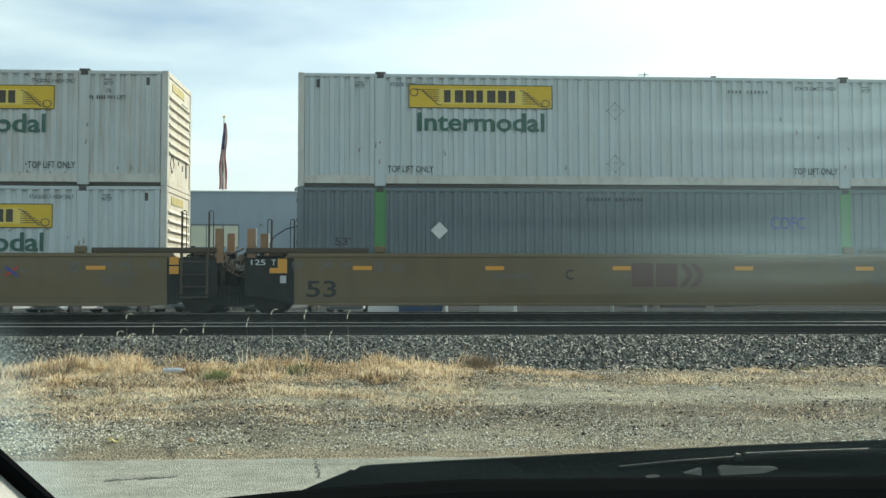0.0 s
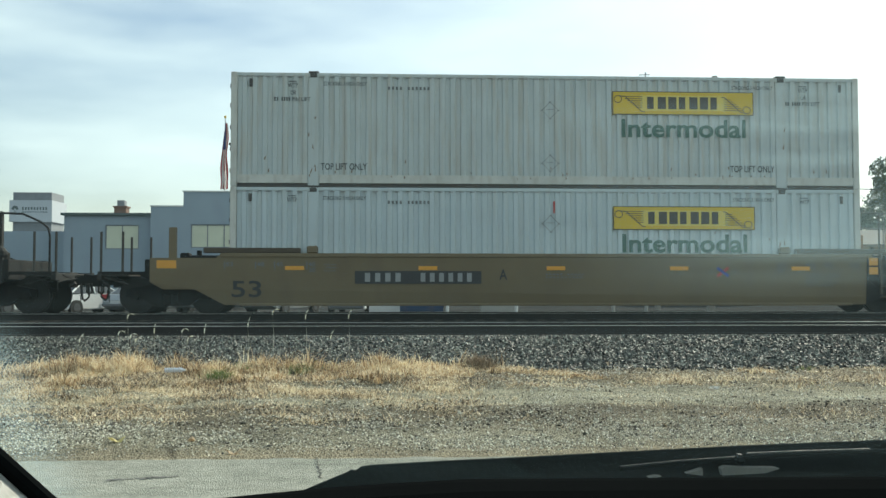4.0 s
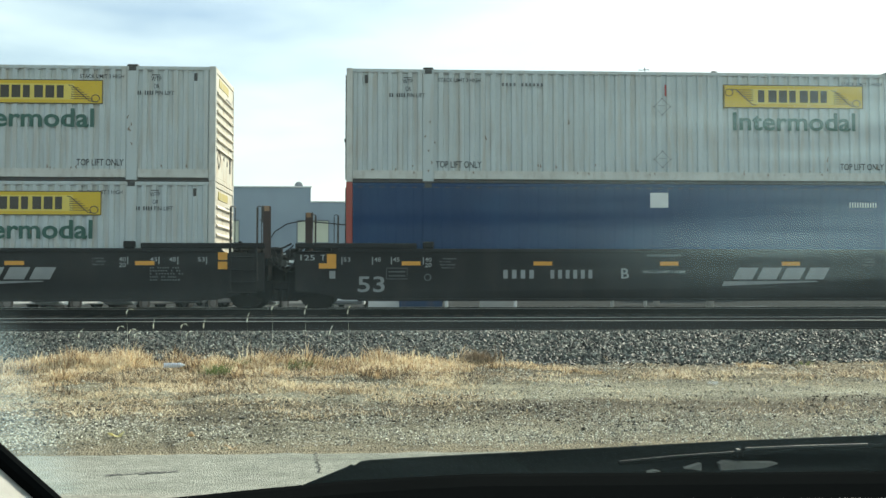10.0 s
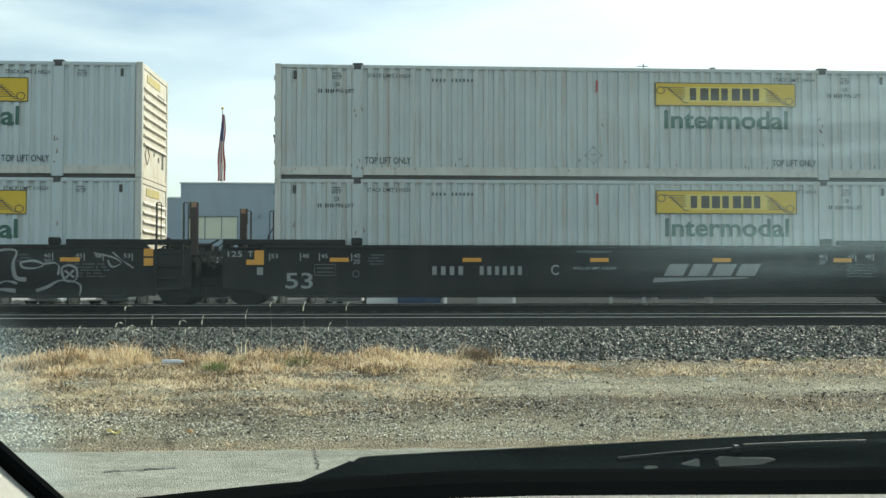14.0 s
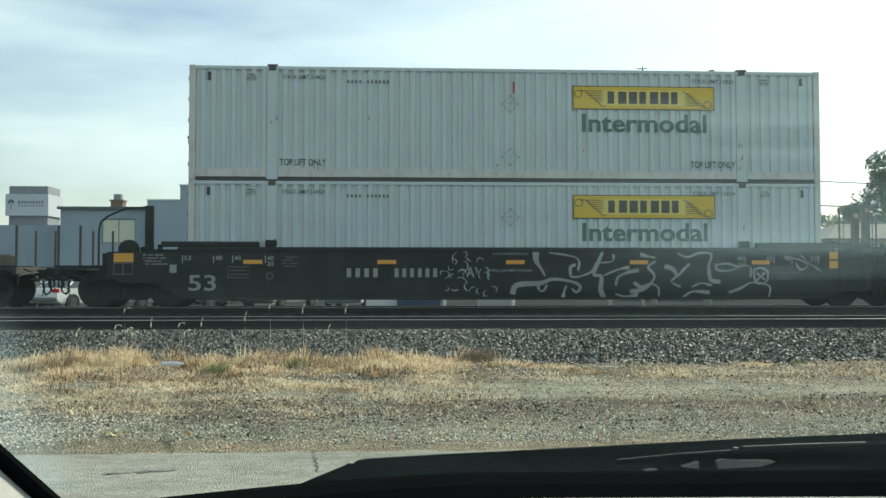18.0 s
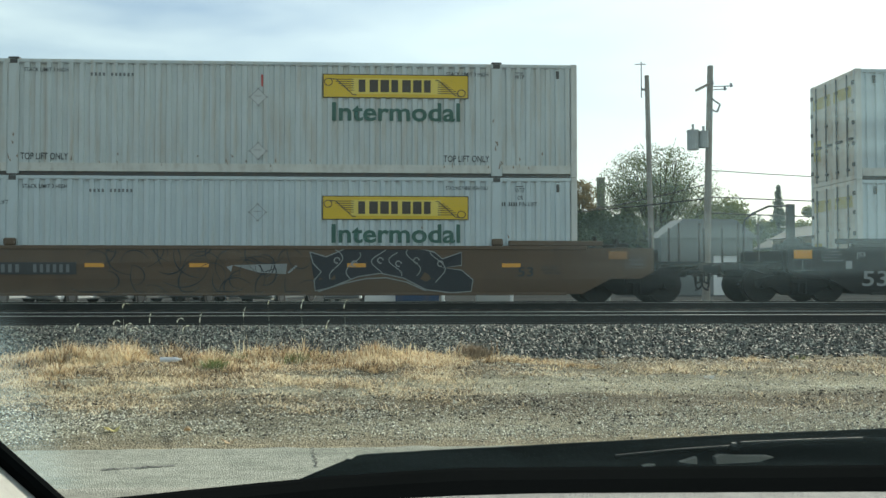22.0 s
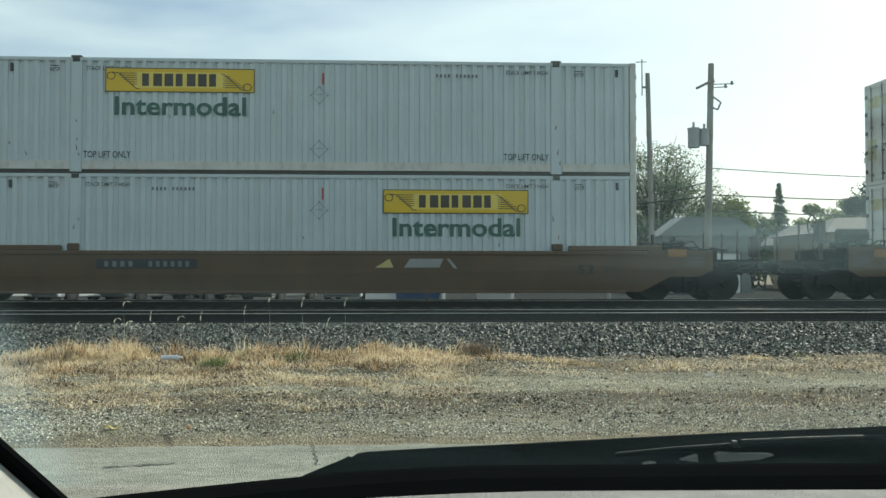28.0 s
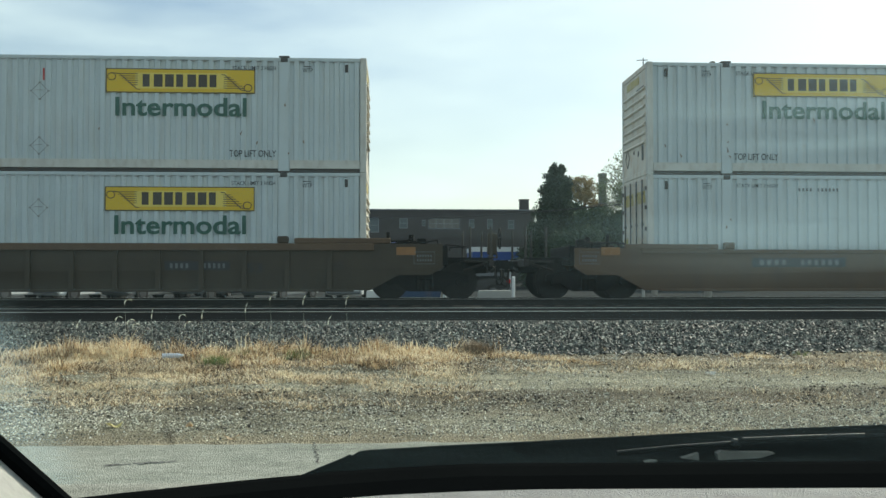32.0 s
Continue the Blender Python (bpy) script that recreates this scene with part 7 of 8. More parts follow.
holes = [(-13.54, -10.33, 3.76, 5.30), (-6.65, -4.51, 3.76, 5.30), (-12.3, -11.0, 2.1, 3.15), (-8.2, -7.2, 2.2, 3.1), (-10.4, -9.7, 2.3, 3.1)]
wall_with_holes("front_wall", shop, -16.12, -3.5, 0.0, 6.45, BY, 0.3, holes, STUCCO)
block("parapet", shop, -14.03, -5.74, BY, BY + 0.3, 6.45, 7.42, STUCCO)
block("parapet_cap", shop, -14.1, -5.66, BY - 0.06, BY + 0.36, 7.42, 7.50, TRIM_WHITE)
block("parapet_cap", shop, -16.17, -14.03, BY - 0.05, BY + 0.35, 6.45, 6.53, TRIM_WHITE)
block("parapet_cap", shop, -5.74, -3.45, BY - 0.05, BY + 0.35, 6.45, 6.53, TRIM_WHITE)
block("side_wall", shop, -3.8, -3.5, BY + 0.3, BY + 18, 0, 6.3, STUCCO)
block("side_wall", shop, -16.12, -15.8, BY + 0.3, BY + 18, 0, 6.3, STUCCO)
block("roof", shop, -15.8, -3.8, BY + 0.3, BY + 18, 6.0, 6.2, GREY_CAP)
for i, h in enumerate(holes):
    window(shop, *h, BY, CREAM_PANE if i < 2 else PANE_DARK, mullions=(2, 1, 3, 0, 0)[i], sill=False, frame_m=GREY_CAP if i < 2 else TRIM_WHITE)
block("wall_vent", shop, -7.2, -6.75, BY - 0.25, BY, 2.5, 2.95, TRIM_WHITE, "white wall box")
block("air_conditioner", shop, -10.35, -9.75, BY - 0.35, BY + 0.2, 2.35, 2.85, METAL_WALL, "pale air conditioner")
block("wall_lamp", shop, -9.0, -8.88, BY - 0.2, BY, 5.2, 5.35, GREY_CAP)
bm = bmesh.new()
tube(bm, [(-8.35, BY - 0.06, 2.0), (-8.35, BY - 0.06, 4.0)], 0.05)
tube(bm, [(-8.35, BY - 0.1, 4.0), (-8.0, BY - 0.4, 4.5), (-7.2, BY - 0.5, 5.0), (-6.2, BY - 0.5, 5.2), (-4.5, BY - 0.5, 5.05), (-2.9, BY - 0.5, 4.9)], 0.035)
part("service_cable", bm, RUBBER, shop, "black service cable")
bm = bmesh.new()
bmesh.ops.create_uvsphere(bm, u_segments=12, v_segments=8, radius=0.28, matrix=Matrix.Translation((-6.6, BY + 0.8, 7.62)) @ Matrix.Diagonal((1, 0.6, 1, 1)))
rod(bm, (-6.6, BY + 0.8, 6.2), (-6.6, BY + 0.8, 7.5), 0.05, 8)
part("roof_dish", bm, GREY_CAP, shop, "small grey roof dome")

wing = thing("low_wing", pose(0, 0, 0), "low blue-grey wing with a dark eave and a window coloured cream for reflections", "building")
wh = [(-19.34, -17.14, 3.70, 5.32)]
wall_with_holes("front_wall", wing, -22.0, -16.2, 0.0, 5.92, BY + 1.0, 0.3, wh, STUCCO)
window(wing, *wh[0], BY + 1.0, CREAM_PANE, mullions=1, sill=False, frame_m=GREY_CAP)
block("eave", wing, -22.15, -16.2, BY + 0.75, BY + 1.5, 5.925, 6.09, TRIM_DARK, "dark eave")
block("side_wall", wing, -22.0, -21.7, BY + 1.3, BY + 14, 0, 5.7, STUCCO)
block("roof", wing, -21.7, -16.2, BY + 1.3, BY + 14, 5.5, 5.74, GREY_CAP)
rod_bm = bmesh.new()
rod(rod_bm, (-16.35, BY + 0.9, 0), (-16.35, BY + 0.9, 5.75), 0.06, 8)
part("downpipe", rod_bm, STUCCO, wing)
chimney = thing("brick_chimney", pose(-19.17, BY + 4, 5.74), "square orange brick chimney with a metal cap", "chimney")
block("stack", chimney, -0.4, 0.4, -0.4, 0.4, 0, 0.95, CHIMNEY_BRICK)
block("rim", chimney, -0.47, 0.47, -0.47, 0.47, 0.95, 1.05, CHIMNEY_BRICK)
block("cap", chimney, -0.25, 0.25, -0.25, 0.25, 1.05, 1.45, GREY_CAP, "grey metal cap")

annex = thing("left_annex", pose(0, 0, 0), "plain low blue-grey wall of a long building", "building")
block("front_wall", annex, -50, -22.05, BY + 3, BY + 3.3, 0, 5.0, STUCCO)
block("side_wall", annex, -50, -49.7, BY + 3.3, BY + 16, 0, 4.8, STUCCO)
block("roof", annex, -49.7, -22.05, BY + 3.3, BY + 16, 4.6, 4.8, GREY_CAP)
tower = thing("sign_tower", pose(-26.35, BY + 8, 4.8), "grey roof box with a white sign showing small dark bars", "sign")
block("core", tower, -1.36, 1.36, -1.2, 1.2, 0, 3.22, GREY_CAP)
sign = block("sign_box", tower, -1.5, 1.5, -1.5, 1.4, 1.08, 2.63, SIGN_PALE, "white sign box")
bm = bmesh.new()
bars(bm, -0.65, 1.2, 1.93, 2.14, 9, -1.505)
bars(bm, -0.65, 1.2, 1.74, 1.83, 16, -1.505)
part("sign_lettering", bm, TRIM_DARK, sign)
bm = bmesh.new()
flat(bm, -1.13, -1.07, 1.55, 1.88, -1.505)
ribbon(bm, [(-1.27, 1.95), (-1.2, 2.10), (-1.1, 2.15), (-1.0, 2.10), (-0.93, 1.95)], 0.18, -1.505)
part("sign_mark", bm, TRIM_DARK, sign)

# covered stair on the building's right flank
stair = thing("side_porch", pose(0, 0, 0), "white timber porch with sloping roof on the building's flank", "porch")
bm = bmesh.new()
prism(bm, [(-3.5, 6.15), (-2.05, 4.75), (-2.05, 4.5), (-3.5, 5.85)], BY + 0.2, BY + 0.5)
part("sloping_beam", bm, TRIM_DARK, stair)
bm = bmesh.new()
prism(bm, [(-3.45, 5.8), (-2.1, 4.45), (-2.1, 4.1), (-3.45, 4.9)], BY + 0.55, BY + 9)
part("porch_roof", bm, GREY_CAP, stair)
for x, h in ((-3.42, 5.8), (-2.95, 4.9), (-2.2, 4.3)):
    block("porch_post", stair, x, x + 0.14, BY + 0.25, BY + 0.45, 0, h, TRIM_WHITE)
block("porch_panel", stair, -3.28, -2.95, BY + 0.6, BY + 0.7, 0, 3.9, METAL_WALL)
block("porch_door", stair, -2.9, -2.25, BY + 0.62, BY + 0.7, 0, 3.6, TRIM_WHITE)

# ---- flag ----
FLAG_RED, FLAG_BLUE = mat("flag_red", (0.34, 0.06, 0.07), 0.8, vary=0.15, translucent=0.35, bump=0), mat("flag_blue", (0.03, 0.05, 0.16), 0.8, translucent=0.3, bump=0)
FLAG_WHITE = mat("flag_white", (0.66, 0.62, 0.60), 0.8, translucent=0.35, bump=0)
flag = thing("flagpole", pose(-12.9, 68, 0), "white flagpole with a limp striped flag", "flagpole")
bm = bmesh.new()
rod(bm, (0, 0, 0.012), (0, 0, 13.75), 0.075, 10, 0.045)
part("pole", bm, TRIM_WHITE, flag)
bm = bmesh.new()
bmesh.ops.create_uvsphere(bm, u_segments=10, v_segments=8, radius=0.10, matrix=Matrix.Translation((0, 0, 13.83)))
part("ball", bm, LOGO_YELLOW, flag)


def fold(z):
    """Half width and depth of the hanging cloth at a height."""
    return 0.10 + 0.045 * (13.4 - z) + 0.03 * math.sin(z * 2.7)


for k in range(5):
    bm = bmesh.new()
    cols = []
    for i in range(25):
        z = 13.35 - i * 0.205
        w = fold(z)
        c = 0.10 - 0.035 * (13.35 - z) + 0.05 * math.sin(z * 1.6)
        a, b = c - w + k * 2 * w / 5, c - w + (k + 1) * 2 * w / 5
        d = 0.10 * math.sin(k * 1.9 + z)
        cols.append((bm.verts.new((a, -0.10 + d, z)), bm.verts.new((b, -0.10 + 0.10 * math.sin((k + 1) * 1.9 + z), z))))
    for (a, b), (c, d) in zip(cols, cols[1:]):
        bm.faces.new((a, b, d, c))
    bmesh.ops.solidify(bm, geom=bm.faces[:], thickness=0.012)
    part("flag_fold", bm, FLAG_RED if k % 2 == 0 else FLAG_WHITE, flag)
bm = bmesh.new()
for i in range(6):
    z = 13.35 - i * 0.33
    box(bm, 0.1 - fold(z), 0.08 + fold(z) * 0.1, -0.24, -0.20, z - 0.33, z)
part("flag_canton", bm, FLAG_BLUE, flag, "dark blue flag corner")

# ---- brick building ----
FY = 100.0
brick = thing("brick_building", pose(0, 0, 0), "long two-storey dark brick building with small pale windows", "building")
bh = [(-8.6, -7.0, 5.9, 8.0), (-6.4, -5.1, 5.6, 7.2), (-3.2, -1.9, 5.6, 7.2), (0.35, 1.25, 6.05, 7.2), (2.8, 3.2, 6.3, 7.0), (3.5, 7.0, 6.0, 7.2), (8.0, 8.6, 6.1, 7.1), (10.0, 10.6, 6.0, 7.1), (12.3, 13.0, 6.0, 7.0)]
bh += [(a, b, 2.9, 4.0) for a, b in ((-6.4, -5.1), (-3.2, -1.9), (0.35, 1.25), (4.0, 4.6), (8.0, 8.6), (10.0, 10.6), (12.3, 13.0))]
wall_with_holes("front_wall", brick, -9.5, 15.2, 0, 8.05, FY, 0.35, [h for h in bh if h[0] > -9], BRICK)
for i, h in enumerate(bh):
    window(brick, *h, FY + 0.05, PANE_DARK if i == 5 else PANE_PALE, mullions=3 if i == 5 else 0, bars_h=1, frame_m=GREY_CAP if i == 5 else PALE_FRAME, sill=False)
block("coping", brick, -9.6, 15.3, FY - 0.08, FY + 0.45, 8.05, 8.17, GREY_CAP)
block("side_wall", brick, 14.9, 15.2, FY + 0.35, FY + 20, 0, 8.0, BRICK)
block("side_wall", brick, -9.5, -9.2, FY + 0.35, FY + 20, 0, 8.0, BRICK)
block("roof", brick, -9.2, 14.9, FY + 0.35, FY + 20, 7.6, 7.8, GREY_CAP)
block("string_course", brick, -9.5, 15.2, FY - 0.05, FY - 0.002, 4.9, 5.05, BRICK)
stack = thing("building_chimney", pose(14.5, FY + 3, 7.8), "short brown brick chimney on a roof", "chimney")
block("stack", stack, -0.5, 0.5, -0.5, 0.5, 0, 1.6, BRICK)
block("rim", stack, -0.55, 0.55, -0.55, 0.55, 1.6, 1.72, BRICK)
stack = thing("tall_chimney", pose(18.28, 80, 0), "tall square grey concrete chimney", "chimney")
block("stack", stack, -0.3, 0.3, -0.3, 0.3, 0, 9.8, OLD_CONCRETE)
block("rim", stack, -0.34, 0.34, -0.34, 0.34, 9.8, 10.0, OLD_CONCRETE)

# ---- filling station canopies ----
c = thing("station_canopy", pose(-2.8, 78, 0, 0, 0, 70.7), "flat canopy with a blue and white edge on posts", "canopy", "canopies beyond the lot")
block("fascia", c, 0, 14.8, 0, 7, 3.62, 4.15, CANOPY_BLUE, "bright blue edge")
block("lower_band", c, -0.03, 14.83, -0.03, 7.03, 3.2, 3.60, TRIM_WHITE, "white band")
for px in (1.2, 13.2):
    for py in (0.8, 5.8):
        block("post", c, px, px + 0.25, py, py + 0.25, 0, 3.2, TRIM_WHITE)
bm = bmesh.new()
box(bm, 1.6, 3.2, -0.2, -0.03, 3.4, 4.1, 0.1)
part("emblem", bm, TRIM_WHITE, c, "white plain emblem")
c = thing("station_canopy", pose(6.38, 76, 0), "low canopy with a white top band over blue", "canopy", "canopies beyond the lot")
block("fascia", c, 0, 3.89, 0, 6, 2.27, 2.96, CANOPY_BLUE, "bright blue edge")
block("top_band", c, -0.03, 3.92, -0.03, 6.03, 2.97, 3.36, TRIM_WHITE, "white band")
for px in (0.5, 3.1):
    for py in (0.6, 5.0):
        block("post", c, px, px + 0.2, py, py + 0.2, 0, 2.27, TRIM_WHITE)

# ---- small buildings to the right ----
shed = thing("white_shed", pose(0, 0, 0), "pale low shed with a shallow metal roof", "shed")
wall_with_holes("front_wall", shed, 17.2, 23.2, 0, 3.7, 58, 0.25, [(20.6, 22.4, 0.02, 2.6)], METAL_WALL)
block("door", shed, 20.65, 22.35, 58.1, 58.15, 0.02, 2.58, TRIM_WHITE)
bm = bmesh.new()
prism(bm, [(16.9, 3.7), (18.6, 4.95), (22.0, 4.9), (23.6, 3.7)], 57.8, 60.6)
part("roof", bm, METAL_WALL, shed, "pale metal roof")
block("side_wall", shed, 17.2, 17.45, 58.25, 60.5, 0, 3.7, METAL_WALL)
block("side_wall", shed, 22.95, 23.2, 58.25, 60.5, 0, 3.7, METAL_WALL)
house = thing("tan_house", pose(0, 0, 0), "tan brick house with grey shingle roof and white window", "house")
hh = [(32.0, 32.9, 3.05, 3.85)]
wall_with_holes("front_wall", house, 31.3, 44.0, 0, 4.3, 64, 0.3, hh, SIDING_TAN)
window(house, *hh[0], 64, PANE_DARK, 0)
block("side_wall", house, 31.3, 31.6, 64.3, 74, 0, 4.3, SIDING_TAN)
bm = bmesh.new()
v = [bm.verts.new(p) for p in ((30.75, 63.5, 4.25), (44.4, 63.5, 4.25), (44.4, 74.5, 4.25), (30.75, 74.5, 4.25), (34.1, 69, 5.6), (44.4, 69, 5.75))]
for f in ((0, 1, 5, 4), (2, 3, 4, 5), (3, 0, 4), (1, 2, 5), (3, 2, 1, 0)):
    bm.faces.new([v[i] for i in f])
part("roof", bm, ROOF_GREY, house, "grey shingle roof")
gable = thing("grey_garage", pose(0, 0, 0), "grey sided garage with a plain gable", "garage")
bm = bmesh.new()
prism(bm, [(33.2, 0.0), (39.5, 0.0), (39.5, 3.9), (36.3, 5.5), (33.2, 3.9)], 75.2, 75.5)
part("front_wall", bm, METAL_WALL, gable)
bm = bmesh.new()
prism(bm, [(32.7, 3.75), (36.3, 5.65), (39.9, 3.75), (39.9, 3.6), (36.3, 5.5), (32.7, 3.6)], 75.0, 82)
part("roof", bm, ROOF_GREY, gable)

# ---- fence, dumpster, blocks along the lot ----
dump = thing("dumpster", pose(0.95, 38.2, 0.012), "dark blue steel dumpster standing in the lot", "dumpster")
bm = bmesh.new()
prism(bm, [(-0.9, 0.08), (0.9, 0.08), (0.92, 1.0), (-0.92, 1.0)], 0, 1.4)
part("bin", bm, DUMP_BLUE, dump)
block("lip", dump, -0.97, 0.97, -0.05, 1.45, 1.0, 1.07, DUMP_BLUE)
for x in (-0.6, 0.0, 0.6):
    block("rib", dump, x - 0.04, x + 0.04, -0.04, 0.0, 0.1, 1.0, DUMP_BLUE)
for x in (-0.8, 0.7):
    block("skid", dump, x, x + 0.1, 0.05, 1.35, 0, 0.08, DARK_STEEL)
for x in (2.02, 4.9, 10.4, 9.0):
    b = thing("bollard", pose(x, 38.0, 0.012), ("short white painted steel bollard" if x < 8 else "short grey concrete bollard"), "bollard", "bollards in the lot")
    bm = bmesh.new()
    rod(bm, (0, 0, 0), (0, 0, 1.0), 0.07, 10)
    bmesh.ops.create_uvsphere(bm, u_segments=10, v_segments=6, radius=0.07, matrix=Matrix.Translation((0, 0, 1.0)))
    part("post", bm, TRIM_WHITE if x < 8 else CONCRETE, b)
for x in (-0.55, 4.2):
    b = thing("concrete_block", pose(x, 38.6, 0.012), "pale concrete barrier block in the lot", "barrier", "concrete blocks in the lot")
    bm = bmesh.new()
    prism(bm, [(-0.72, 0), (0.72, 0), (0.70, 0.40), (0.66, 0.46), (-0.66, 0.46), (-0.70, 0.40)], 0, 0.5)
    part("slab", bm, TRIM_WHITE if x < 0 else CONCRETE, b)

# ---- parked cars ----
TYRE = mat("tyre", (0.018, 0.018, 0.018), 0.85)
RIM = mat("alloy_rim", (0.13, 0.135, 0.14), 0.4, 0.6)
LAMP_RED = mat("tail_lamp", (0.45, 0.015, 0.02), 0.2, bump=0)
LAMP_CLEAR = mat("head_lamp", (0.6, 0.62, 0.65), 0.1, bump=0)
PAINTS = {"silver": mat("silver_paint", (0.42, 0.43, 0.43), 0.3, 0.5, vary=0.05, bump=0), "white": mat("white_paint", (0.82, 0.83, 0.83), 0.3, vary=0.04, bump=0),
          "dark": mat("charcoal_paint", (0.03, 0.032, 0.035), 0.25, 0.2, vary=0.1, bump=0), "red": mat("maroon_paint", (0.18, 0.03, 0.03), 0.3, vary=0.1, bump=0),
          "grey": mat("grey_paint", (0.16, 0.17, 0.18), 0.3, 0.4, vary=0.05, bump=0)}


def car_shell(bm, suv):
    """Lower body with rounded nose and tail, along x; nose at +x."""
    belt, h = (1.02, 0.32) if suv else (0.90, 0.25)
    prof = [(-2.2, h + 0.15), (-2.25, 0.62), (-2.15, belt), (-0.9, belt + 0.03), (0.95, belt), (1.95, belt - 0.17), (2.22, belt - 0.32), (2.26, 0.45), (2.15, h)] + [(-2.0, h)]
    vs = prism(bm, prof, -0.88, 0.88)
    for v in vs:
        k = abs(v.co.x) / 2.26
        v.co.y *= 1 - 0.12 * k ** 4
        if v.co.z > belt - 0.2:
            v.co.y *= 0.97
    bmesh.ops.bevel(bm, geom=bm.edges[:], offset=0.045, segments=2, affect="EDGES")


def car_cabin_mesh(bm, suv, inset=0.0):
    belt, top = (1.03, 1.68) if suv else (0.91, 1.42)
    prof = [(-2.05 if suv else -1.75, belt), (-1.85 if suv else -1.05, top - 0.06), (-1.0 if suv else -0.55, top), (0.1, top), (1.15, belt)]
    vs = prism(bm, prof, -0.84 + inset, 0.84 - inset)
    for v in vs:
        v.co.y *= 1 - 0.20 * (v.co.z - belt) / (top - belt)
    bmesh.ops.bevel(bm, geom=bm.edges[:], offset=0.03, segments=1, affect="EDGES")


def parked_car(x, y, turn, paint, suv, label):
    root = thing("parked_car", pose(x, y, 0.012, 0, 0, turn), label, "car", "cars parked beyond the tracks")
    p, k = PAINTS[paint], "suv" if suv else "sedan"
    part_of("body", shared("body" + k, lambda bm: car_shell(bm, suv), p), None, root)
    part_of("windows", shared("windows" + k, lambda bm: car_cabin_mesh(bm, suv), PANE_DARK), None, root, "dark car windows")
    belt, top = (1.03, 1.68) if suv else (0.91, 1.42)

    def roof(bm):
        a, b = (-1.85, 0.12) if suv else (-0.95, 0.12)
        box(bm, a, b, -0.66, 0.66, top - 0.05, top + 0.02, 0.02)
        for s in (-1, 1):
            rod(bm, (b, s * 0.66, top - 0.01), (1.15, s * 0.82, belt), 0.035, 6)
            rod(bm, (a, s * 0.66, top - 0.01), (a - (0.2 if suv else 0.75), s * 0.82, belt), 0.04, 6)
            rod(bm, (-0.35, s * 0.68, top - 0.02), (-0.35, s * 0.84, belt), 0.035, 6)
    part_of("roof", shared("roof" + k, roof, p), None, root)

    def wheel(bm):
        rod(bm, (0, -0.1, 0), (0, 0.1, 0), 0.33, 20)

    def rim(bm):
        rod(bm, (0, -0.108, 0), (0, 0.108, 0), 0.19, 12)
    for wx in (-1.4, 1.4):
        for wy in (-0.80, 0.80):
            w = part_of("wheel", shared("car_tyre", wheel, TYRE), None, root, "", (wx, wy, 0.33))
            part_of("rim", shared("car_rim", rim, RIM), None, w)
    for s in (-1, 1):
        part_of("tail_lamp", shared("tail_lamp%d%s" % (s, k), lambda bm: box(bm, -2.24, -2.05, min(s * 0.50, s * 0.80), max(s * 0.50, s * 0.80), 0.72, 0.90, 0.02), LAMP_RED), None, root)
        part_of("headlamp", shared("headlamp%d%s" % (s, k), lambda bm: box(bm, 2.08, 2.25, min(s * 0.48, s * 0.78), max(s * 0.48, s * 0.78), 0.56, 0.70, 0.02), LAMP_CLEAR), None, root)
        part_of("mirror", shared("mirror%d" % s, lambda bm: box(bm, 0.75, 0.95, min(s * 0.86, s * 1.02), max(s * 0.86, s * 1.02), 0.92, 1.06, 0.02), p), None, root)
    part_of("plate", shared("plate", lambda bm: box(bm, -2.28, -2.24, -0.26, 0.26, 0.50, 0.64), INK_WHITE), None, root)
    part_of("bumper", shared("bumper" + k, lambda bm: (box(bm, -2.30, -2.1, -0.74, 0.74, 0.36, 0.52, 0.03), box(bm, 2.1, 2.30, -0.74, 0.74, 0.30, 0.44, 0.03)), PAINTS["grey"]), None, root)


for x, y, turn, paint, suv in ((-19.7, 41.5, 62, "silver", False), (-16.8, 41.5, 62, "white", False), (-13.9, 41.5, 62, "white", False), (-11.0, 41.5, 62, "silver", False), (-8.1, 41.5, 62, "grey", True),
                               (-9.3, 49.5, 80, "silver", False), (-5.2, 41.6, 68, "silver", False), (-2.0, 41.5, 264, "white", False), (3.2, 44.0, 180, "dark", True), (-22.8, 42, 62, "white", True)):
    parked_car(x, y, turn, paint, suv, {"white": "white", "silver": "silver", "dark": "charcoal", "grey": "grey", "red": "maroon"}[paint] + (" sport utility car" if suv else " sedan") + " parked in a lot beyond the tracks")

# ---- poles and wires ----
POLE_WOOD = mat("weathered_pole", (0.26, 0.24, 0.21), 0.9, vary=0.2, scale=3, fine=25, bump=0.3, stain=(0.12, 0.10, 0.085), stain_scale=(3, 3, 0.3), amount=0.5)
TRANSFORMER = mat("transformer_grey", (0.30, 0.32, 0.32), 0.5, vary=0.08)


def utility_pole(x, y, h, r, lean, label):
    root = thing("utility_pole", pose(x, y, 0), label, "utility pole", "utility poles")
    bm = bmesh.new()
    rod(bm, (0, 0, 0), (lean, 0, h), r, 12, r * 0.72)
    part("pole", bm, POLE_WOOD, root)
    return root


p1 = utility_pole(14.55, 42, 11.15, 0.19, 0.30, "weathered wooden utility pole with two grey transformers")
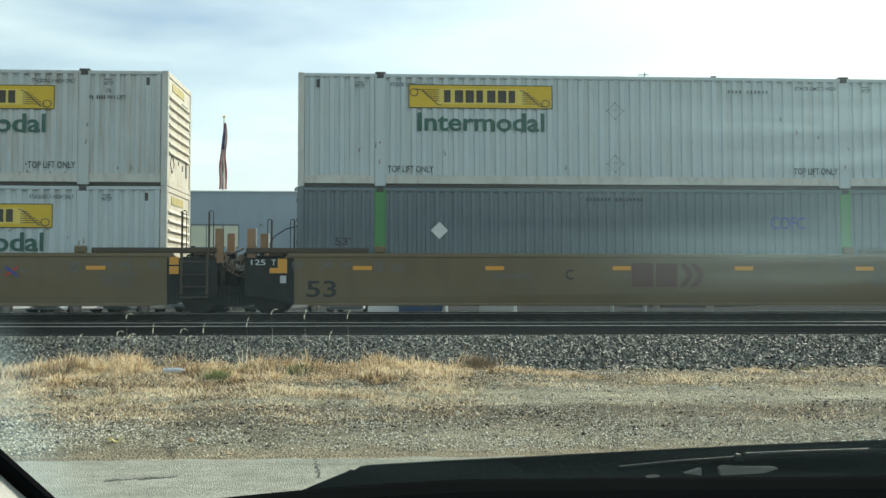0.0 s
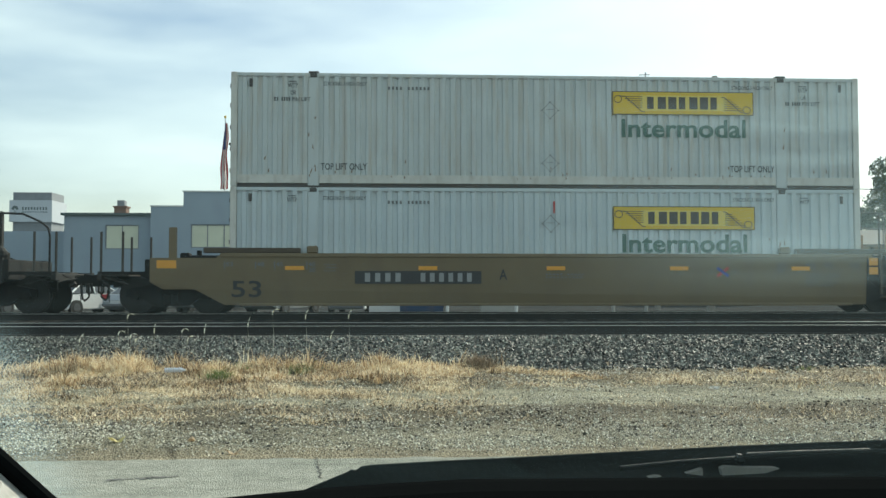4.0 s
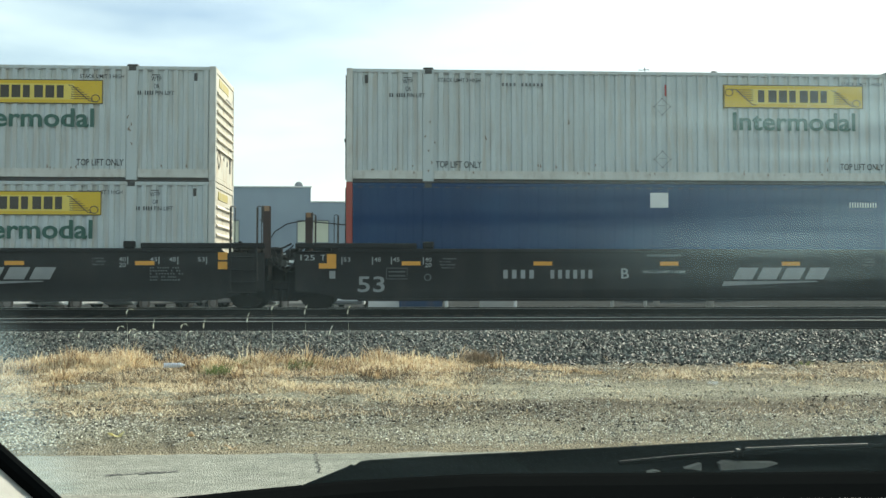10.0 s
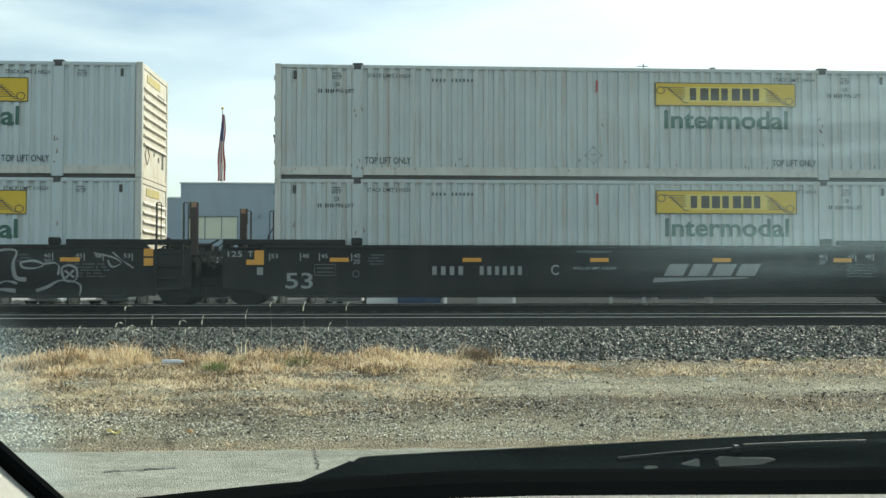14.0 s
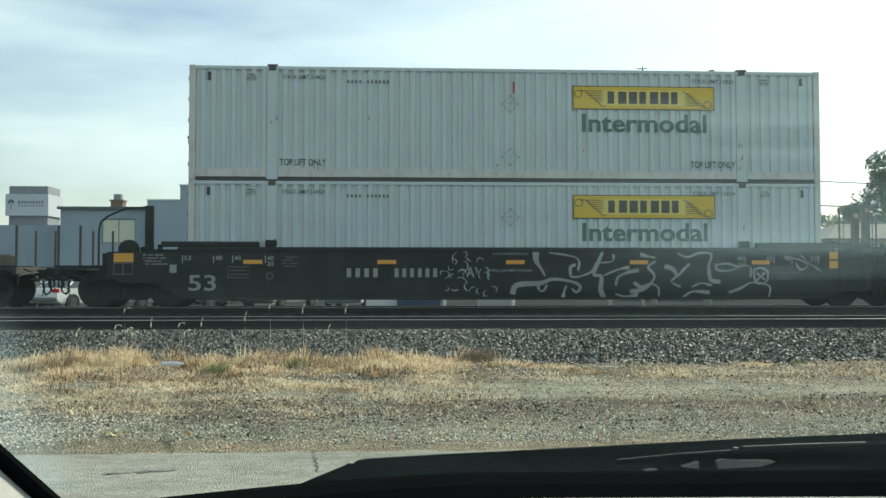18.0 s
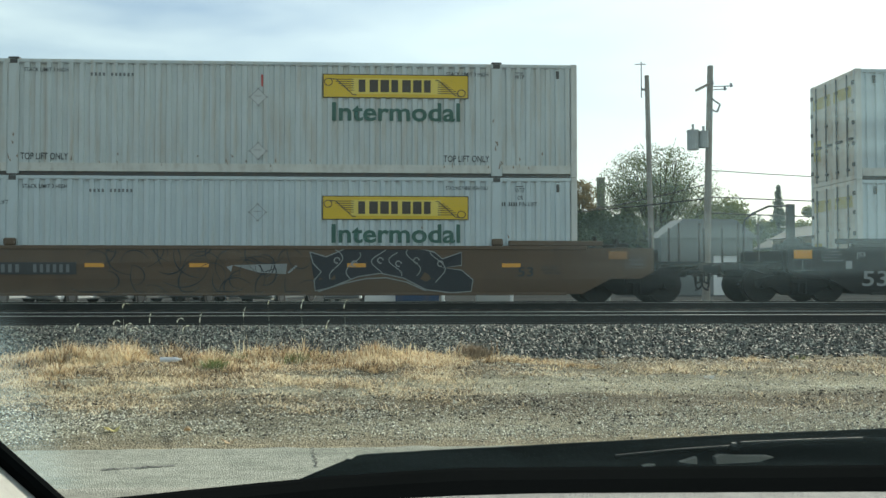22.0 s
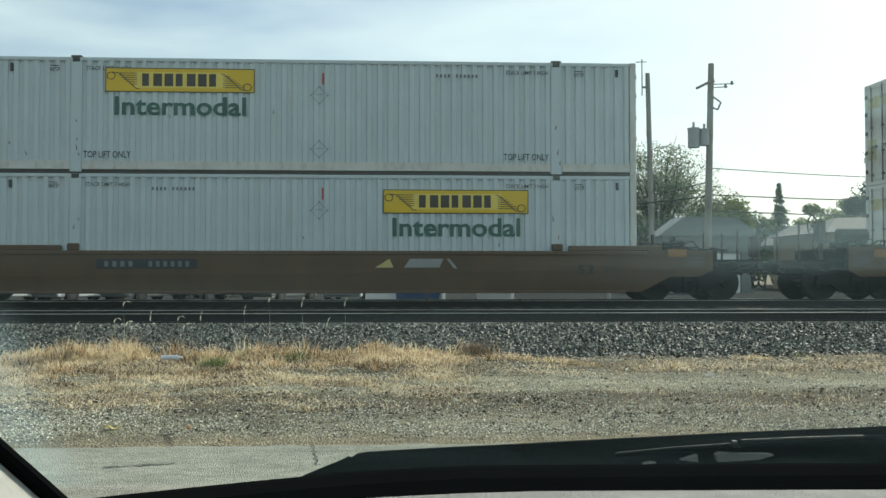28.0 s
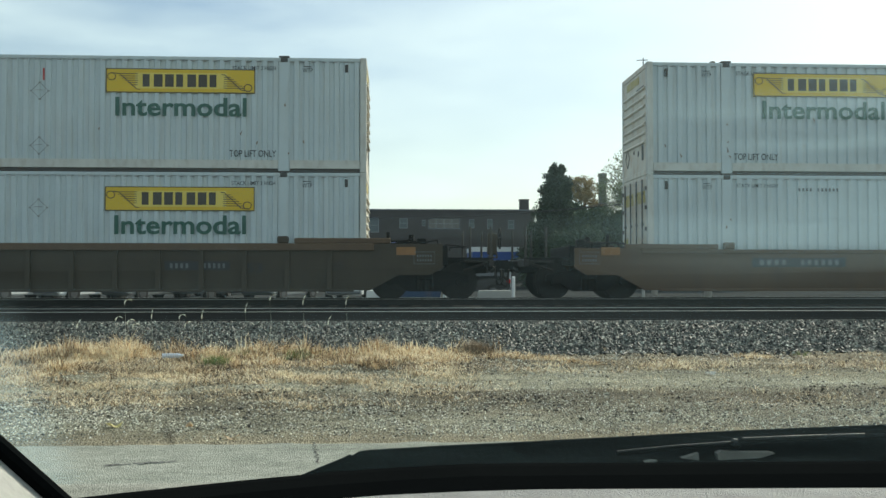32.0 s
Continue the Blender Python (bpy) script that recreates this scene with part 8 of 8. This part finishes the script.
for dx, dz, s in ((-0.62, 7.15, 1.0), (-0.12, 7.25, 0.85)):
    bm = bmesh.new()
    rod(bm, (dx, -0.18, dz), (dx, -0.18, dz + 0.85 * s), 0.27 * s, 16)
    rod(bm, (dx, -0.18, dz + 0.85 * s), (dx, -0.18, dz + 0.92 * s), 0.29 * s, 16)
    rod(bm, (dx, -0.18, dz + 0.92 * s), (dx, -0.18, dz + 1.2 * s), 0.06, 8)
    t = part("transformer", bm, TRANSFORMER, p1, "grey cylindrical transformer")
    block("bracket", t, dx - 0.05, dx + 0.3, -0.1, 0.05, dz + 0.1, dz + 0.2, GREY_CAP)
bm = bmesh.new()
rod(bm, (-0.45, -0.1, 9.95), (0.35, -0.1, 10.35), 0.06, 6)
part("crossarm", bm, POLE_WOOD, p1)
for dx, dz in ((0.35, 10.3), (0.95, 10.05), (1.25, 10.2)):
    bm = bmesh.new()
    rod(bm, (0.25, -0.1, dz - 0.05), (dx + 0.1, -0.1, dz), 0.025, 6)
    rod(bm, (dx, -0.1, dz - 0.06), (dx, -0.1, dz + 0.12), 0.06, 8)
    part("insulator_arm", bm, GREY_CAP, p1)
bm = bmesh.new()
tube(bm, [(0.28, -0.15, 9.6), (0.7, -0.15, 9.3), (0.55, -0.15, 8.95), (0.3, -0.15, 9.05), (0.28, -0.15, 8.7)], 0.045, 6)
part("switch_gear", bm, GREY_CAP, p1)
p2 = utility_pole(13.75, 48, 12.0, 0.17, -0.25, "slim weathered pole with a thin antenna on top")
bm = bmesh.new()
rod(bm, (-0.55, 0, 10.8), (-0.55, 0, 12.75), 0.03, 6)
rod(bm, (-0.9, 0, 12.6), (-0.3, 0, 12.62), 0.025, 6)
box(bm, -0.57, -0.2, -0.05, 0.05, 11.2, 11.3)
part("antenna", bm, GREY_CAP, p2)


def wire(x0, y0, z0, x1, y1, z1, sag, r=0.022):
    cu = bmesh.new()
    pts = []
    for i in range(13):
        t = i / 12
        pts.append((x0 + (x1 - x0) * t, y0 + (y1 - y0) * t, z0 + (z1 - z0) * t - sag * 4 * t * (1 - t)))
    tube(cu, pts, r, 5)
    me = bpy.data.meshes.new("overhead_wire")
    cu.to_mesh(me)
    cu.free()
    me.materials.append(RUBBER)
    tagged(new("overhead_wire", me), "thin black overhead wire hung from a pole", "wire", "overhead wires")


wire(14.85, 41.9, 6.2, 46, 43, 6.3, 0.5)
wire(14.8, 41.9, 4.95, 46, 43, 4.8, 0.25, 0.03)
wire(14.8, 41.9, 4.2, 46, 44, 4.0, 0.2, 0.03)
wire(14.7, 42.1, 4.9, -6, 99.8, 7.4, 0.6, 0.03)
wire(14.8, 42.1, 5.6, 14.5, 101, 8.2, 0.5, 0.03)

# ---- trees ----
BARK = mat("bark", (0.035, 0.03, 0.025), 0.95, vary=0.3, bump=0.4)
LEAF_GREEN = mat("green_leaves", (0.065, 0.10, 0.028), 0.7, vary=0.35, scale=0.6, bump=0, translucent=0.35, island=1.2)
LEAF_LIGHT = mat("light_green_leaves", (0.13, 0.16, 0.035), 0.7, vary=0.35, scale=0.6, bump=0, translucent=0.4, island=1.2)
LEAF_SILVER = mat("silvery_green_leaves", (0.13, 0.165, 0.085), 0.6, vary=0.35, scale=0.6, bump=0, translucent=0.25, island=1.2)
LEAF_DARK = mat("dark_green_leaves", (0.048, 0.078, 0.040), 0.7, vary=0.4, scale=0.6, bump=0, translucent=0.15, island=1.2)
LEAF_AUTUMN = mat("autumn_leaves", (0.17, 0.13, 0.055), 0.7, vary=0.35, scale=0.6, bump=0, translucent=0.4, island=1.2)
NEEDLES = mat("dark_needles", (0.034, 0.055, 0.028), 0.8, vary=0.4, scale=0.8, bump=0, translucent=0.15, island=1.2)


def leaf_cloud(points, size, rng):
    """Small bent leaf blades at the points, as one mesh's data."""
    n = len(points)
    a, b = rng.normal(0, 1, (n, 3)), rng.normal(0, 1, (n, 3))
    a /= np.linalg.norm(a, axis=1)[:, None]
    b -= a * (a * b).sum(1)[:, None]
    b /= np.linalg.norm(b, axis=1)[:, None]
    s = rng.uniform(0.6, 1.3, n)[:, None] * size
    c = np.asarray(points)
    v = np.stack([c - a * s, c + b * s * 0.45, c + a * s, c - b * s * 0.45], 1).reshape(-1, 3)
    f = np.arange(n * 4).reshape(-1, 4)
    return v, f


def tree(x, y, h, spread, leaves, size, leaf_m, label, trunk_h=0.3, density=1.0, seed=1, lobes=14):
    rng = np.random.default_rng(seed)
    root = thing("tree", pose(x, y, 0), label, "tree", "trees beyond the tracks")
    bm = bmesh.new()
    rod(bm, (0, 0, 0), (0.1, 0, h * trunk_h), h * 0.022, 10, h * 0.016)
    tips = []
    for i in range(lobes):
        a = i * 2.4 + rng.uniform(-0.3, 0.3)
        t = (i + 0.5) / lobes
        zz = h * (trunk_h * 0.8 + (0.94 - trunk_h * 0.8) * t)
        prof = math.sin(math.pi * min(0.97, (zz / h - trunk_h * 0.6) / (1.05 - trunk_h * 0.6))) ** 0.7
        rr = spread * prof * rng.uniform(0.45, 1.0)
        tip = Vector((math.cos(a) * rr, math.sin(a) * rr, zz))
        base = Vector((0.1, 0, h * trunk_h * rng.uniform(0.75, 1.0)))
        mid = base.lerp(tip, 0.5) + Vector((rng.uniform(-0.3, 0.3), rng.uniform(-0.3, 0.3), h * 0.04))
        rod(bm, base, mid, h * 0.010, 6, h * 0.006)
        rod(bm, mid, tip, h * 0.006, 6, h * 0.002)
        for _ in range(3):
            e = tip + Vector(rng.normal(0, spread * 0.2, 3))
            rod(bm, mid.lerp(tip, rng.uniform(0.3, 0.9)), e, h * 0.0025, 5, h * 0.001)
        tips.append((tip, spread * rng.uniform(0.22, 0.36)))
        if lobes > 40:
            tips.append((mid.lerp(tip, 0.45), spread * rng.uniform(0.14, 0.24)))
    part("trunk", bm, BARK, root)
    P = []
    per = leaves // len(tips)
    for tip, r in tips:
        m = rng.normal(0, 1, (per, 3))
        m /= np.linalg.norm(m, axis=1)[:, None]
        m *= (rng.uniform(0, 1, per) ** 0.45)[:, None] * r * np.array([1.15, 1.15, 0.75])
        k = np.array([noise.noise(Vector(q) * 1.6 / max(r, 0.3) + tip) for q in m])
        m = m[k > -0.25 / density]
        P.append(m + np.array(tip))
    v, f = leaf_cloud(np.concatenate(P), size, rng)
    me = bpy.data.meshes.new("crown")
    me.from_pydata(v.tolist(), [], f.tolist())
    part_of("crown", me, leaf_m, root)


def conifer(x, y, h, spread, leaves, label, seed=1, base=0.06, leaf_m=None, gaps=0.35, taper=0.8, droop=0.18):
    rng = np.random.default_rng(seed)
    root = thing("conifer_tree", pose(x, y, 0), label, "conifer", "trees beyond the tracks")
    bm = bmesh.new()
    rod(bm, (0, 0, 0), (0, 0, h), h * 0.02, 8, 0.02)
    P = []
    levels = 26
    for i in range(levels):
        t = i / levels
        z = h * (base + (1 - base) * min(0.99, t + rng.uniform(-0.012, 0.012)))
        R = spread * (1 - t) ** taper * rng.uniform(1 - gaps, 1.0) + 0.12
        for j in range(7):
            a = i * 1.1 + j * 0.9 + rng.uniform(-0.25, 0.25)
            r = R * rng.uniform(0.65, 1.1)
            tip = np.array((math.cos(a) * r, math.sin(a) * r, z - droop * r + rng.uniform(-0.45, 0.45)))
            rod(bm, (0, 0, z), tip, 0.03, 4, 0.008)
            n = max(4, int(leaves / (levels * 7) * (0.4 + 1.2 * (1 - t))))
            u = rng.uniform(0.03, 1.0, n)[:, None] ** 0.62
            P.append(np.array((0, 0, z)) + (tip - np.array((0, 0, z))) * u + rng.normal(0, 1, (n, 3)) * np.array((0.24, 0.24, 0.32)) * (0.25 + 0.75 * (1 - t)) * (0.5 + 0.5 * u) * (0.5 + spread * 0.2))
    part("trunk", bm, BARK, root)
    v, f = leaf_cloud(np.concatenate(P), 0.13, rng)
    me = bpy.data.meshes.new("needles")
    me.from_pydata(v.tolist(), [], f.tolist())
    part_of("needles", me, leaf_m or NEEDLES, root)


def bush(x, y, w, h, leaves, leaf_m, label, seed=1, size=0.13):
    rng = np.random.default_rng(seed)
    root = thing("bush", pose(x, y, 0), label, "bush", "bushes beyond the tracks")
    bm = bmesh.new()
    P = []
    for i in range(12):
        c = Vector((rng.uniform(-0.5, 0.5) * w * 0.75, rng.uniform(-0.6, 0.6), h * rng.uniform(0.25, 0.78)))
        rod(bm, (c.x * 0.3, c.y * 0.3, 0), c, 0.06, 5, 0.02)
        n = leaves // 12
        m = rng.normal(0, 1, (n, 3))
        m /= np.linalg.norm(m, axis=1)[:, None]
        r = rng.uniform(0.22, 0.34)
        P.append(m * (rng.uniform(0, 1, n) ** 0.4)[:, None] * np.array([w * r, 0.9, h * r * 0.9]) + np.array(c))
    part("stems", bm, BARK, root)
    q = np.concatenate(P)
    q[:, 2] = np.maximum(q[:, 2], 0.05)
    v, f = leaf_cloud(q, size, rng)
    me = bpy.data.meshes.new("foliage")
    me.from_pydata(v.tolist(), [], f.tolist())
    part_of("foliage", me, leaf_m, root)


tree(21.9, 75, 12.0, 5.4, 90000, 0.09, LEAF_SILVER, "airy green tree with open crown against the sky", 0.25, 3.5, 3, 64)
conifer(12.45, 70, 9.5, 3.5, 60000, "dense dark green conifer beside a brick building", 4, 0.02, None, 0.28, 0.62, -0.12)
tree(16.2, 82, 10.2, 3.2, 22000, 0.13, LEAF_AUTUMN, "small tree with yellowing autumn leaves", 0.2, 2.0, 5, 30)
bush(15.7, 68, 5.6, 6.0, 30000, LEAF_DARK, "large dark green bush beside a conifer", 6, 0.15)
bush(13.2, 66, 3.8, 4.6, 9000, LEAF_DARK, "dark green shrub at the lot's far edge", 7)
bush(18.6, 62, 2.4, 4.3, 3600, LEAF_LIGHT, "light yellow-green bush beside a pale shed", 8)
conifer(47.3, 110, 12.8, 2.7, 12000, "sparse spire-shaped conifer far behind", 9, 0.1, LEAF_DARK, 0.25, 1.0, 0.05)
tree(48.6, 82, 12.9, 5.9, 70000, 0.16, LEAF_DARK, "big dense dark green tree beside a house", 0.25, 2.5, 10, 26)
tree(45.0, 92, 9.2, 3.4, 13000, 0.14, LEAF_LIGHT, "green tree with feathery branches", 0.2, 1.0, 11, 14)
for i in range(11):
    bush(24 + i * 4.6, 104 + (i % 3) * 3, 7.0, (10.4 if 2 < i < 5 else 6.4 + 1.4 * math.sin(i * 1.9) + (1.8 if i > 4 else 0)), 9000, LEAF_LIGHT if i % 2 else LEAF_GREEN, "distant green hedge and trees", 20 + i, 0.22)


# ---- what moves ----
def travel(t):
    """Metres that the train has gone at t seconds."""
    return float(np.interp(t, range(len(TRAVEL)), TRAVEL))


def motions():
    for ob, x, z in MOVERS:
        walk(ob, [(t, pose(x + travel(t), SIDE_Y, z)) for t in range(33)])
    steps = [i * 0.1 for i in range(321)]
    for ob, radius, at in WHEELS:
        walk(ob, [(t, Matrix.Translation(at) @ Matrix.Rotation(travel(t) / radius, 4, "Y")) for t in steps])


motions()
